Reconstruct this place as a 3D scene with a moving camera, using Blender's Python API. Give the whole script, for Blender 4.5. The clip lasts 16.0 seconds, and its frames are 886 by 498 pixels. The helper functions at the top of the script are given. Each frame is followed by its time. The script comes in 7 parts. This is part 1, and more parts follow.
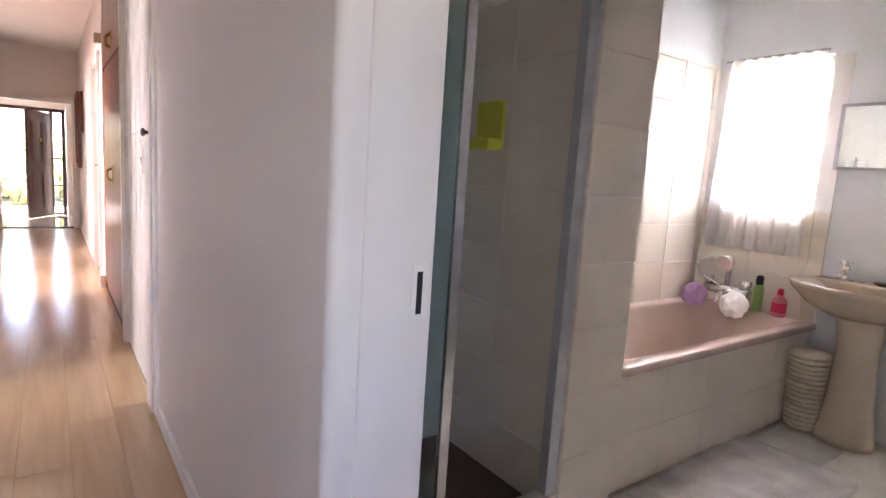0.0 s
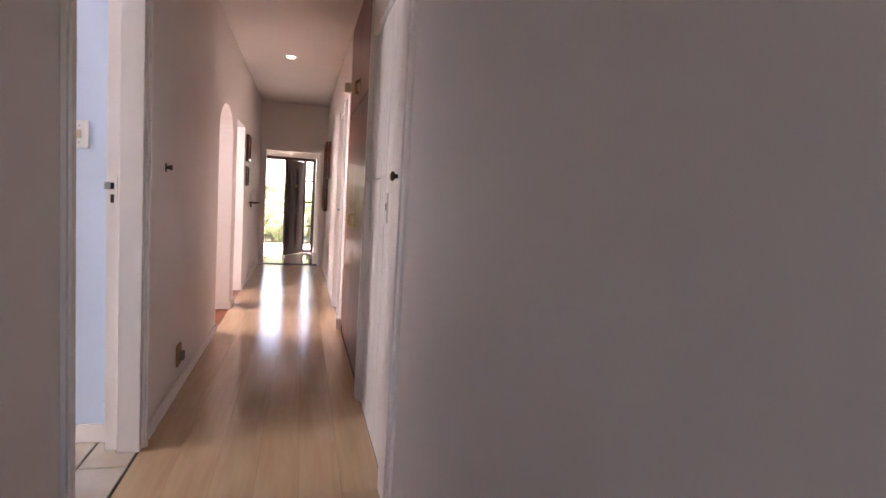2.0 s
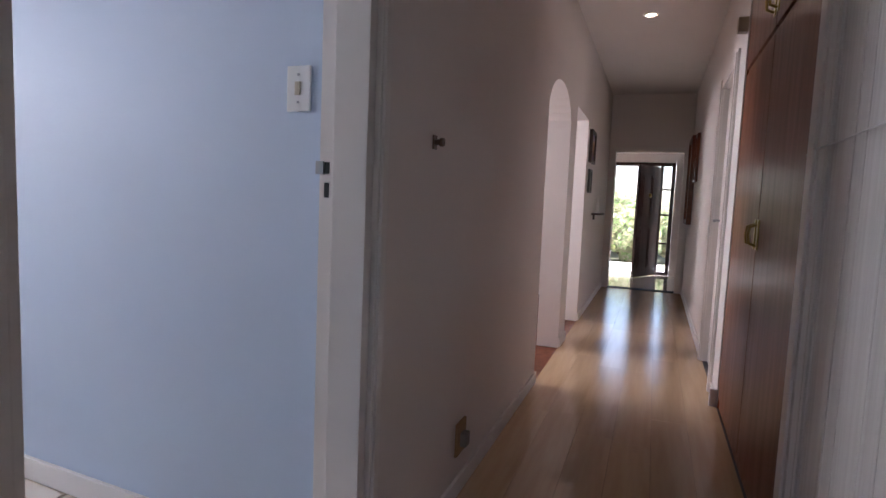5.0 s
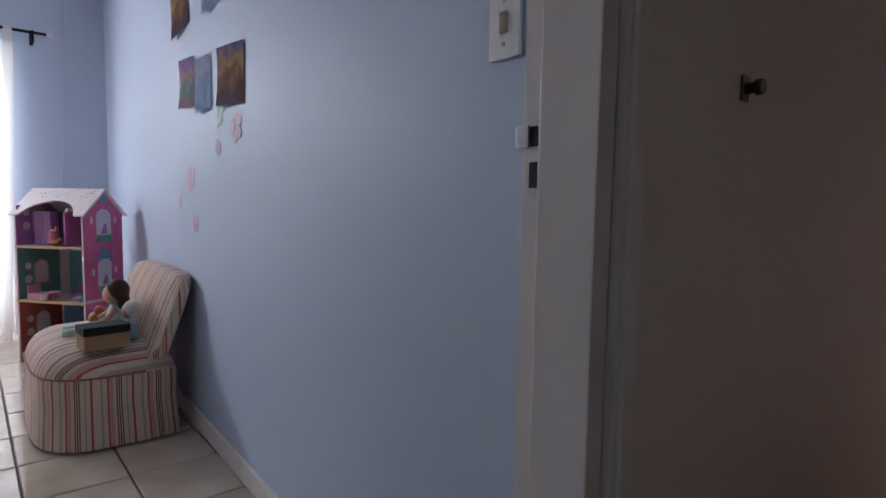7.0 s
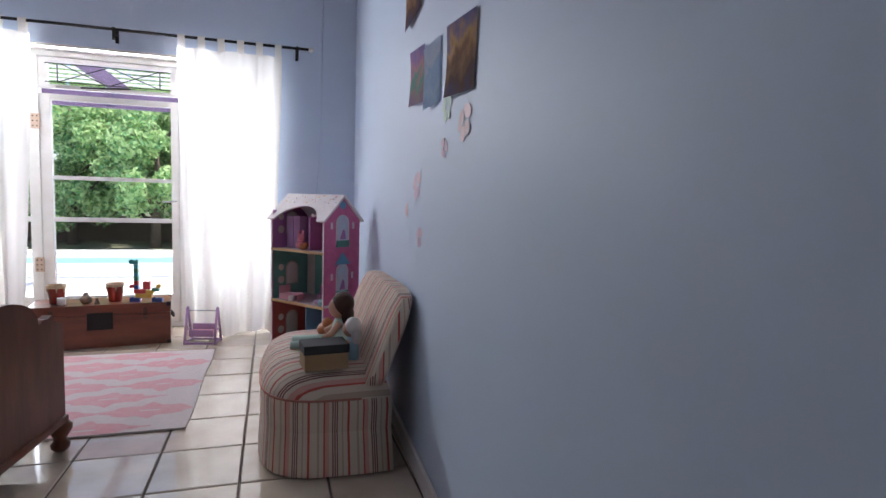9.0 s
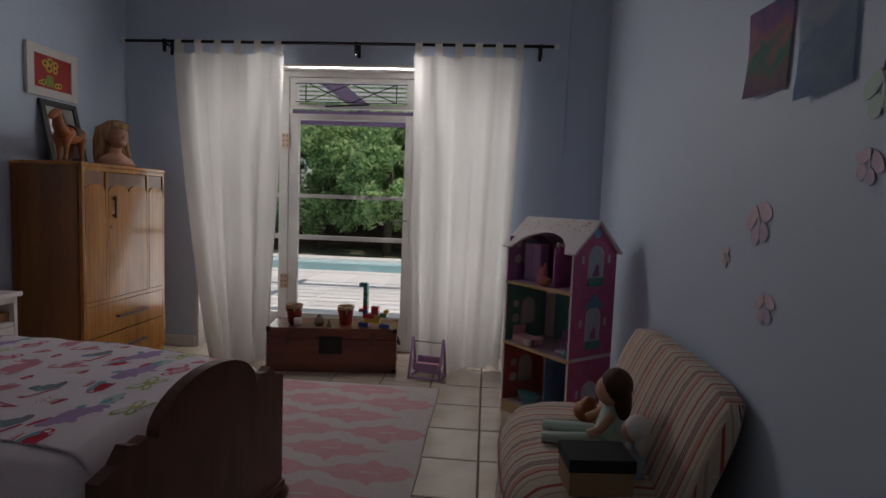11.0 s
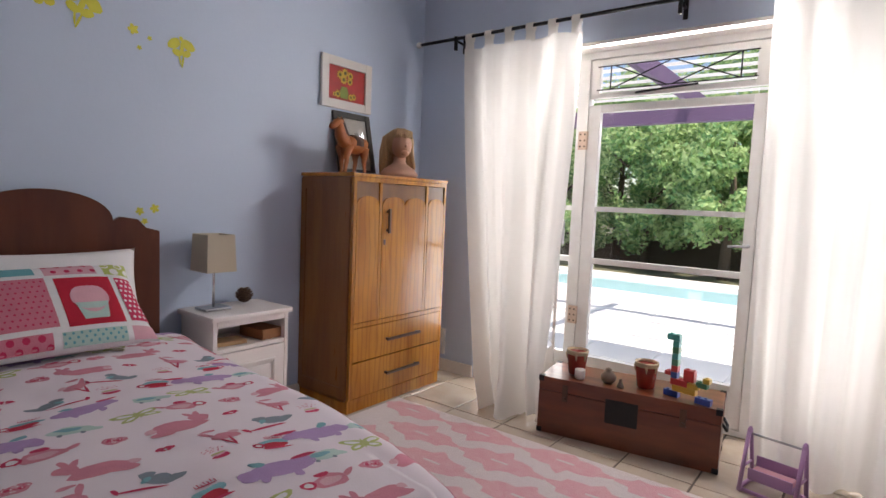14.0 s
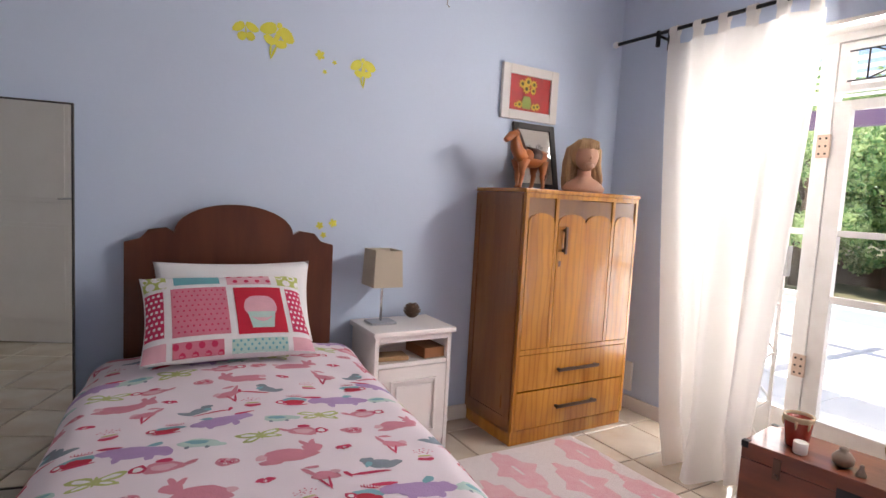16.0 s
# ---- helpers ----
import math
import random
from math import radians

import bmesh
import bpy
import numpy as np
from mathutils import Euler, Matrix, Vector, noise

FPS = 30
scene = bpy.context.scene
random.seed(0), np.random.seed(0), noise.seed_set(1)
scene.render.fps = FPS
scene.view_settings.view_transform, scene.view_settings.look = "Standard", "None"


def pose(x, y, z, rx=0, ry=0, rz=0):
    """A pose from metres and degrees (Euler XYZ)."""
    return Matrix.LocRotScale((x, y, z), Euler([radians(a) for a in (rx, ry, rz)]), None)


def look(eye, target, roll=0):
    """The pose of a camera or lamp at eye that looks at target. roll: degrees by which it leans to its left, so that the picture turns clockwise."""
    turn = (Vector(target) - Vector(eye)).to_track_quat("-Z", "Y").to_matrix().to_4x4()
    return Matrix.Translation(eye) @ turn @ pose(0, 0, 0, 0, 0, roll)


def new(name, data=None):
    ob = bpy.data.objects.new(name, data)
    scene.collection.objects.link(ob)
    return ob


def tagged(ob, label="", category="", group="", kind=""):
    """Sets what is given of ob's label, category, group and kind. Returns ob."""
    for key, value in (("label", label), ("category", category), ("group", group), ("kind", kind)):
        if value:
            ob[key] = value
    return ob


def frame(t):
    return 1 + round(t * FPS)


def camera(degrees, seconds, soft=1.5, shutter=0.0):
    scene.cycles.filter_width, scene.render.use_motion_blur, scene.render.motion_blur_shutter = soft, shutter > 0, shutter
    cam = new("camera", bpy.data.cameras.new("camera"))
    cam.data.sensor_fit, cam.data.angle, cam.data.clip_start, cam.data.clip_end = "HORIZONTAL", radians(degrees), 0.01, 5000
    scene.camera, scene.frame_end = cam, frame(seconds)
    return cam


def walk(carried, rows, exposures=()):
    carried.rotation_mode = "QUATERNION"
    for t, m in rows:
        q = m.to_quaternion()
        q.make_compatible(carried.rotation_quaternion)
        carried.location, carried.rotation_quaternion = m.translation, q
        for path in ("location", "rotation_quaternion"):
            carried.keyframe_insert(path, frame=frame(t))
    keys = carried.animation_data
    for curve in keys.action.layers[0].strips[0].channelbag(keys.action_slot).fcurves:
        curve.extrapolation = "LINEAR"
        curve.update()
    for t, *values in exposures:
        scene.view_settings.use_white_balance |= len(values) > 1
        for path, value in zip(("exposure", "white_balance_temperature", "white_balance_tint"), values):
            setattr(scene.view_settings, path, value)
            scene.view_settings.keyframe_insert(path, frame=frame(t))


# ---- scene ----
cam = camera(77.1, 16.0)
PATH = [
    (0, (0.292, -0.082, 1.146), (1.443, 1.531, 0.875), 3.7),
    (0.5, (0.285, -0.004, 1.138), (1.227, 1.737, 0.855), 3.7),
    (1, (0.293, 0.146, 1.149), (1.052, 1.978, 0.885), 3.6),
    (1.5, (0.289, 0.351, 1.173), (0.907, 2.241, 0.959), 3.5),
    (2, (0.306, 0.596, 1.159), (0.803, 2.526, 0.985), 3.5),
    (2.5, (0.333, 0.877, 1.171), (0.678, 2.84, 0.998), 3.2),
    (3, (0.354, 1.172, 1.158), (0.514, 3.158, 0.983), 3.1),
    (3.5, (0.359, 1.418, 1.145), (0.309, 3.409, 0.965), 2.9),
    (4, (0.369, 1.663, 1.127), (0.09, 3.635, 0.942), 2.8),
    (4.5, (0.336, 1.842, 1.096), (-0.153, 3.773, 0.911), 2.6),
    (5, (0.276, 2.025, 1.074), (-0.427, 3.889, 0.895), 2.4),
    (5.2, (0.247, 2.086, 1.07), (-0.548, 3.912, 0.887), 2.3),
    (7.5, (-0.038, 2.67, 1.036), (-1.683, 3.797, 0.888), 0.9),
    (8, (-0.158, 2.732, 1.034), (-1.904, 3.696, 0.886), 1.0),
    (8.5, (-0.304, 2.752, 1.043), (-2.129, 3.555, 0.885), 1.3),
    (9, (-0.459, 2.797, 1.075), (-2.362, 3.389, 0.907), 1.6),
    (11.3, (-1.273, 2.674, 1.172), (-3.246, 2.396, 0.998), 1.9),
    (11.5, (-1.33, 2.697, 1.179), (-3.288, 2.332, 0.996), 1.7),
    (12, (-1.511, 2.682, 1.172), (-3.42, 2.111, 0.997), 1.7),
    (12.5, (-1.665, 2.64, 1.161), (-3.494, 1.849, 0.99), 1.8),
    (13, (-1.803, 2.619, 1.157), (-3.537, 1.636, 0.991), 2.0),
    (13.5, (-1.956, 2.588, 1.178), (-3.624, 1.498, 1.009), 2.4),
    (14, (-2.117, 2.558, 1.181), (-3.701, 1.349, 1.014), 2.4),
    (14.5, (-2.251, 2.539, 1.18), (-3.715, 1.186, 1.011), 2.4),
    (15, (-2.332, 2.487, 1.194), (-3.674, 1.013, 1.025), 2.6),
    (15.5, (-2.387, 2.491, 1.218), (-3.566, 0.886, 1.04), 2.9),
    (16, (-2.429, 2.537, 1.24), (-3.447, 0.824, 1.063), 3.1),
]
# seconds, stops, kelvin, tint of the handheld camera's own exposure and white balance
EXPOSURES = [(0.0, 3.98, 6750, 23), (1.5, 3.15, 6850, 26), (2.5, 2.82, 6650, 24), (3.5, 2.5, 6250, 21), (4.2, 2.25, 6050, 19), (5.0, 1.85, 5950, 17), (7.5, 0.88, 6000, 15), (9.2, 0.84, 6200, 14), (11.3, -1.22, 6800, 14), (12.0, -0.65, 6800, 14), (12.5, -0.3, 6800, 14), (13.5, 0.22, 6900, 16), (14.5, 0.58, 6950, 17), (16.0, 1.0, 7050, 18)]
walk(cam, [(t, look(eye, target, roll)) for t, eye, target, roll in PATH], EXPOSURES)

# ---- light ----
SUN_EL, SUN_AZ = 62.0, 35.0          # degrees; azimuth from +y towards +x
world = bpy.data.worlds.new("sky")
scene.world = world
world.use_nodes = True
wn = world.node_tree
sky = wn.nodes.new("ShaderNodeTexSky")
sky.sky_type = "NISHITA"
sky.sun_disc = False
sky.sun_elevation, sky.sun_rotation = radians(SUN_EL), radians(SUN_AZ)
wn.links.new(sky.outputs[0], wn.nodes["Background"].inputs[0])
wn.nodes["Background"].inputs[1].default_value = 0.15


def lamp(name, kind, m, energy, colour=(1, 1, 1), size=(1, 1), angle=0.0):
    data = bpy.data.lights.new(name, kind)
    data.energy, data.color = energy, colour
    if kind == "AREA":
        data.shape, data.size, data.size_y = "RECTANGLE", size[0], size[1]
    elif kind == "SUN":
        data.angle = angle
    else:
        data.shadow_soft_size = size[0]
    ob = new(name, data)
    ob.matrix_world = m
    return ob


sd = Vector((math.sin(radians(SUN_AZ)) * math.cos(radians(SUN_EL)), math.cos(radians(SUN_AZ)) * math.cos(radians(SUN_EL)), math.sin(radians(SUN_EL))))
lamp("sun", "SUN", look(sd * 30, (0, 0, 0)), 5.0, (1, 0.95, 0.88), angle=radians(0.5))
# area lamps standing in for sky light at the openings: French door (behind each curtain and under its head), bathroom,
# side room, hall; the passage lamp is added fill
lamp("door_sky_light", "AREA", look((-5.47, 0.82, 1.1), (0, 0.9, 1.0)), 14, (0.93, 0.97, 1), (0.62, 1.9))
lamp("door_sky_light", "AREA", look((-5.47, 2.5, 1.1), (0, 2.5, 1.0)), 14, (0.93, 0.97, 1), (0.62, 1.9))
lamp("head_sky_light", "AREA", look((-5.75, 1.65, 2.45), (-3.2, 1.65, 0.6)), 33, (0.95, 0.98, 1), (2.2, 0.5))
lamp("soffit_sky_light", "AREA", look((-5.27, 1.66, 2.06), (-1.5, 1.66, 1.0)), 17, (0.95, 0.98, 1), (0.86, 0.08))
# weak fill lamp in an invented opening behind the camera
lamp("passage_fill_light", "AREA", look((0.15, -1.36, 1.45), (0.15, 3, 1.2)), 0.14, (1, 0.95, 0.92), (0.7, 1.1))
lamp("bath_sky_light", "AREA", look((3.62, 1.425, 1.47), (1.6, 0.3, 0.5)), 3.0, (0.97, 0.98, 1), (0.44, 0.74)).data.spread = radians(80)
lamp("side_sky_light", "AREA", look((-2.3, 5.9, 1.5), (0, 5.9, 1.2)), 13, (1, 0.95, 0.93), (1.2, 1.2))
lamp("hall_sky_light", "AREA", look((-0.2, 11.95, 2.6), (0.1, 9.0, 0.2)), 190, (0.95, 0.97, 1), (1.0, 0.6))

# ---- materials ----


def mat(name, colour, rough=0.6, metal=0.0, second=None, scale=8.0, amount=0.5, bump=0.0, bscale=60.0, stretch=(1, 1, 1), spec=0.5, trans=0.0, rand=0.0, sheen=0.0, coat=0.0, rvar=0.0):
    m = bpy.data.materials.new(name)
    m.use_nodes = True
    nt = m.node_tree
    b = nt.nodes["Principled BSDF"]
    b.inputs["Roughness"].default_value, b.inputs["Metallic"].default_value = rough, metal
    b.inputs["Specular IOR Level"].default_value = spec
    b.inputs["Transmission Weight"].default_value = trans
    b.inputs["Sheen Weight"].default_value, b.inputs["Coat Weight"].default_value = sheen, coat
    co = nt.nodes.new("ShaderNodeTexCoord")
    mp = nt.nodes.new("ShaderNodeMapping")
    mp.inputs["Scale"].default_value = stretch
    nt.links.new(co.outputs["Object"], mp.inputs[0])
    sec = second or tuple(c * 0.86 for c in colour)
    n1 = nt.nodes.new("ShaderNodeTexNoise")
    n1.inputs["Scale"].default_value, n1.inputs["Detail"].default_value = scale, 6
    nt.links.new(mp.outputs[0], n1.inputs[0])
    ramp = nt.nodes.new("ShaderNodeMapRange")
    ramp.inputs[1].default_value, ramp.inputs[2].default_value = 0.35, 0.7
    ramp.inputs[4].default_value = amount
    nt.links.new(n1.outputs[0], ramp.inputs[0])
    mix = nt.nodes.new("ShaderNodeMix")
    mix.data_type = "RGBA"
    mix.inputs[6].default_value, mix.inputs[7].default_value = (*colour, 1), (*sec, 1)
    nt.links.new(ramp.outputs[0], mix.inputs[0])
    out = mix.outputs[2]
    if rand:
        oi = nt.nodes.new("ShaderNodeObjectInfo")
        hs = nt.nodes.new("ShaderNodeHueSaturation")
        mr = nt.nodes.new("ShaderNodeMapRange")
        mr.inputs[3].default_value, mr.inputs[4].default_value = 1 - rand, 1 + rand
        nt.links.new(oi.outputs["Random"], mr.inputs[0])
        nt.links.new(mr.outputs[0], hs.inputs["Value"])
        nt.links.new(out, hs.inputs["Color"])
        out = hs.outputs[0]
    nt.links.new(out, b.inputs["Base Color"])
    if rvar:
        rr = nt.nodes.new("ShaderNodeMapRange")
        rr.inputs[3].default_value, rr.inputs[4].default_value = rough - rvar, rough + rvar
        nt.links.new(n1.outputs[0], rr.inputs[0])
        nt.links.new(rr.outputs[0], b.inputs["Roughness"])
    if bump:
        n2 = nt.nodes.new("ShaderNodeTexNoise")
        n2.inputs["Scale"].default_value, n2.inputs["Detail"].default_value = bscale, 4
        nt.links.new(mp.outputs[0], n2.inputs[0])
        bp = nt.nodes.new("ShaderNodeBump")
        bp.inputs["Strength"].default_value, bp.inputs["Distance"].default_value = bump, 0.01
        nt.links.new(n2.outputs[0], bp.inputs["Height"])
        nt.links.new(bp.outputs[0], b.inputs["Normal"])
    return m


def cloth(name, colour, through_amount, bump=0.15):
    """A woven cloth that lets some light through."""
    m = mat(name, colour, 0.9, bump=bump, bscale=350, scale=3, amount=0.4, sheen=0.2)
    nt = m.node_tree
    tr = nt.nodes.new("ShaderNodeBsdfTranslucent")
    tr.inputs[0].default_value = (*colour, 1)
    mx = nt.nodes.new("ShaderNodeMixShader")
    mx.inputs[0].default_value = through_amount
    nt.links.new(nt.nodes["Principled BSDF"].outputs[0], mx.inputs[1])
    nt.links.new(tr.outputs[0], mx.inputs[2])
    nt.links.new(mx.outputs[0], nt.nodes["Material Output"].inputs[0])
    return m


def pane_material(name, tint=(1, 1, 1)):
    m = bpy.data.materials.new(name)
    m.use_nodes = True
    nt = m.node_tree
    nt.nodes.remove(nt.nodes["Principled BSDF"])
    t, g, mx, fr = (nt.nodes.new(k) for k in ("ShaderNodeBsdfTransparent", "ShaderNodeBsdfGlossy", "ShaderNodeMixShader", "ShaderNodeLayerWeight"))
    t.inputs[0].default_value = (*tint, 1)
    g.inputs["Roughness"].default_value = 0.02
    fr.inputs[0].default_value = 0.12
    nt.links.new(fr.outputs["Facing"], mx.inputs[0])
    nt.links.new(t.outputs[0], mx.inputs[1])
    nt.links.new(g.outputs[0], mx.inputs[2])
    nt.links.new(mx.outputs[0], nt.nodes["Material Output"].inputs[0])
    return m


def stripes_material(name, bands, period):
    """Woven stripes along the cloth's u, from bands of (end, colour) within one period."""
    m = mat(name, (0.7, 0.6, 0.5), 0.9, bump=0.25, bscale=300, sheen=0.2)
    nt = m.node_tree
    uv = nt.nodes.new("ShaderNodeUVMap")
    uv.uv_map = "cloth"
    sp = nt.nodes.new("ShaderNodeSeparateXYZ")
    nt.links.new(uv.outputs[0], sp.inputs[0])
    dv = nt.nodes.new("ShaderNodeMath")
    dv.operation = "DIVIDE"
    dv.inputs[1].default_value = period
    nt.links.new(sp.outputs[0], dv.inputs[0])
    fr = nt.nodes.new("ShaderNodeMath")
    fr.operation = "FRACT"
    nt.links.new(dv.outputs[0], fr.inputs[0])
    cr = nt.nodes.new("ShaderNodeValToRGB")
    cr.color_ramp.interpolation = "CONSTANT"
    start = 0.0
    for n, (end, c) in enumerate(bands):
        e = cr.color_ramp.elements[n] if n < 2 else cr.color_ramp.elements.new(start)
        e.position, e.color = start, (*c, 1)
        start = end
    nt.links.new(fr.outputs[0], cr.inputs[0])
    nt.links.new(cr.outputs[0], nt.nodes["Principled BSDF"].inputs["Base Color"])
    return m


def wood(name, dark, light, rough=0.35, scale=3.0, stretch=(14, 14, 1), coat=0.3, bump=0.06, rand=0.0, amount=1.0):
    """Wood with grain along the object's z, unless stretched otherwise."""
    return mat(name, light, rough, second=dark, scale=scale, amount=amount, stretch=stretch, coat=coat, bump=bump, bscale=14, rvar=0.06, rand=rand)


M = {}
M["hall_paint"] = mat("hall_paint", (0.80, 0.735, 0.70), 0.55, second=(0.77, 0.70, 0.665), scale=2.5, bump=0.05, bscale=55)
M["blue_paint"] = mat("blue_paint", (0.56, 0.65, 0.79), 0.55, second=(0.54, 0.625, 0.765), scale=2.0, bump=0.06, bscale=50)
M["pale_paint"] = mat("pale_paint", (0.74, 0.76, 0.77), 0.55, scale=2.0, amount=0.3, bump=0.05)
M["white_gloss"] = mat("white_gloss", (0.82, 0.77, 0.735), 0.42, second=(0.74, 0.68, 0.64), scale=5, amount=0.4, bump=0.05, bscale=40)
M["white_brushed"] = mat("white_brushed", (0.78, 0.75, 0.73), 0.4, second=(0.62, 0.58, 0.56), scale=4, stretch=(16, 16, 0.5), amount=0.7, bump=0.35, bscale=10)
M["ceiling_paint"] = mat("ceiling_paint", (0.84, 0.79, 0.76), 0.8, scale=2, amount=0.3, bump=0.03)
M["white_steel"] = mat("white_steel", (0.80, 0.79, 0.77), 0.35, second=(0.66, 0.62, 0.58), scale=12, amount=0.35, bump=0.05)
M["laminate"] = mat("laminate", (0.63, 0.44, 0.26), 0.17, second=(0.53, 0.35, 0.195), scale=2.5, stretch=(9, 0.7, 1), amount=0.8, rand=0.07, rvar=0.05, bump=0.02, bscale=30)
M["floor_tile"] = mat("floor_tile", (0.66, 0.57, 0.46), 0.08, second=(0.48, 0.38, 0.28), scale=4, amount=0.8, rand=0.06, rvar=0.04, bump=0.012, bscale=9, coat=0.8)
M["grout"] = mat("grout", (0.13, 0.10, 0.085), 0.9, bump=0.3)
M["bath_tile"] = mat("bath_tile", (0.81, 0.745, 0.65), 0.55, spec=0.25, scale=3, amount=0.3, rand=0.02)
M["bath_grout"] = mat("bath_grout", (0.74, 0.715, 0.675), 0.9)
M["bath_floor_tile"] = mat("bath_floor_tile", (0.74, 0.71, 0.63), 0.25, scale=3, rand=0.03)
M["shower_floor"] = mat("shower_floor", (0.13, 0.07, 0.05), 0.5, bump=0.2)
M["dark_wood"] = wood("dark_wood", (0.085, 0.022, 0.010), (0.14, 0.037, 0.014), 0.36, stretch=(5, 5, 1.0), coat=0.1)
M["cupboard_wood"] = wood("cupboard_wood", (0.15, 0.042, 0.018), (0.23, 0.072, 0.032), 0.34, stretch=(8, 8, 0.7), coat=0.0)
M["cupboard_wood"].node_tree.nodes["Principled BSDF"].inputs["Specular IOR Level"].default_value = 0.28
M["oak"] = wood("oak", (0.33, 0.115, 0.012), (0.50, 0.21, 0.026), 0.22, scale=2.2, stretch=(6, 6, 1.0), coat=0.3, bump=0.1)
# cathedral figure of the veneer: warped bands along the grain
nt = M["oak"].node_tree
wv, mp, co, mx = (nt.nodes.new("ShaderNode" + k) for k in ("TexWave", "Mapping", "TexCoord", "Mix"))
wv.bands_direction = "X"
wv.inputs["Scale"].default_value, wv.inputs["Distortion"].default_value, wv.inputs["Detail"].default_value, wv.inputs["Detail Scale"].default_value = 2.2, 8.0, 3.0, 1.2
mp.inputs["Scale"].default_value = (4.0, 4.0, 0.75)
mx.data_type, mx.blend_type = "RGBA", "MULTIPLY"
mx.inputs[0].default_value = 0.38
cr = nt.nodes.new("ShaderNodeValToRGB")
cr.color_ramp.elements[0].position, cr.color_ramp.elements[0].color = 0.05, (0.45, 0.33, 0.22, 1)
cr.color_ramp.elements[1].position, cr.color_ramp.elements[1].color = 0.35, (1, 1, 1, 1)
base = nt.nodes["Principled BSDF"].inputs["Base Color"]
grain = base.links[0].from_socket
nt.links.new(co.outputs["Object"], mp.inputs[0])
nt.links.new(mp.outputs[0], wv.inputs[0])
nt.links.new(wv.outputs[1], cr.inputs[0])
nt.links.new(grain, mx.inputs[6])
nt.links.new(cr.outputs[0], mx.inputs[7])
nt.links.new(mx.outputs[2], base)
# same oak, darkened to put the shade on the wardrobe's flank into its colour
M["oak_side_shaded"] = wood("oak_side_shaded", (0.20, 0.07, 0.016), (0.30, 0.115, 0.026), 0.3, scale=2.2, stretch=(6, 6, 0.8), bump=0.1)
M["oak_shadow"] = wood("oak_shadow", (0.14, 0.055, 0.014), (0.20, 0.085, 0.022), 0.35, stretch=(6, 6, 1))
M["trunk_wood"] = wood("trunk_wood", (0.10, 0.022, 0.008), (0.19, 0.045, 0.014), 0.35, stretch=(6, 1.0, 6))
M["door_wood"] = wood("door_wood", (0.03, 0.010, 0.008), (0.06, 0.022, 0.016), 0.4)
M["black_iron"] = mat("black_iron", (0.02, 0.02, 0.022), 0.5, 0.6, bump=0.1)
M["brass"] = mat("brass", (0.55, 0.40, 0.16), 0.3, 1.0, second=(0.25, 0.16, 0.06), scale=20, amount=0.7)
M["chrome"] = mat("chrome", (0.75, 0.75, 0.76), 0.12, 1.0, amount=0.1)
M["steel"] = mat("steel", (0.45, 0.45, 0.46), 0.35, 1.0)
M["aluminium"] = mat("aluminium", (0.62, 0.64, 0.66), 0.42, 0.55)
M["bronze"] = mat("bronze", (0.10, 0.06, 0.04), 0.35, 0.8)
M["copper_hinge"] = mat("copper_hinge", (0.62, 0.46, 0.36), 0.4, 0.3, amount=0.7, scale=40)
M["white_plastic"] = mat("white_plastic", (0.82, 0.81, 0.79), 0.35, amount=0.1)
M["black"] = mat("black", (0.012, 0.012, 0.013), 0.7)
M["curtain"] = cloth("curtain", (0.86, 0.83, 0.79), 0.33)
M["sheer"] = cloth("sheer", (0.88, 0.87, 0.86), 0.6)
M["linen"] = mat("linen", (0.82, 0.80, 0.80), 0.9, scale=6, amount=0.3, bump=0.2, bscale=200, sheen=0.2)
M["duvet"] = mat("duvet", (0.80, 0.70, 0.74), 0.9, second=(0.78, 0.66, 0.71), scale=5, bump=0.07, bscale=220, sheen=0.3)
PRINT = {"pink": (0.66, 0.20, 0.27), "hot": (0.62, 0.035, 0.11), "purple": (0.42, 0.25, 0.50), "teal": (0.14, 0.40, 0.45), "mint": (0.45, 0.62, 0.56),
         "slate": (0.17, 0.23, 0.27), "lime": (0.45, 0.50, 0.14), "red": (0.55, 0.015, 0.04), "blush": (0.74, 0.40, 0.46), "white": (0.82, 0.80, 0.80)}
for key, c in PRINT.items():
    k = 0.02 if key in ("hot", "red") else 0.10
    M["motif_" + key] = mat("motif_" + key, tuple(v * (1 - k) + w * k for v, w in zip(c, (0.84, 0.74, 0.78))), 0.9, scale=30, amount=0.5, bump=0.2, bscale=200)
    M["print_" + key] = mat("print_" + key, c, 0.9, scale=30, amount=0.5, bump=0.2, bscale=200)
M["rug_white"] = mat("rug_white", (0.68, 0.60, 0.58), 0.95, scale=40, bump=0.6, bscale=220, sheen=0.3)
M["rug_pink"] = mat("rug_pink", (0.68, 0.32, 0.36), 0.95, second=(0.70, 0.42, 0.44), scale=25, amount=0.8, bump=0.6, bscale=220, sheen=0.3)
CREAM, RED, TAUPE, DARK, PINKISH = (0.67, 0.56, 0.45), (0.48, 0.085, 0.06), (0.50, 0.37, 0.27), (0.20, 0.06, 0.055), (0.64, 0.34, 0.28)
M["stripes"] = stripes_material("stripes", [(0.10, CREAM), (0.16, RED), (0.26, CREAM), (0.30, TAUPE), (0.40, CREAM), (0.43, DARK), (0.455, CREAM), (0.485, DARK), (0.51, CREAM), (0.54, DARK), (0.62, CREAM), (0.72, PINKISH), (0.76, RED), (0.86, CREAM), (0.92, TAUPE), (1.0, CREAM)], 0.15)
M["piping"] = mat("piping", (0.42, 0.17, 0.13), 0.9)
M["glass"] = pane_material("glass")
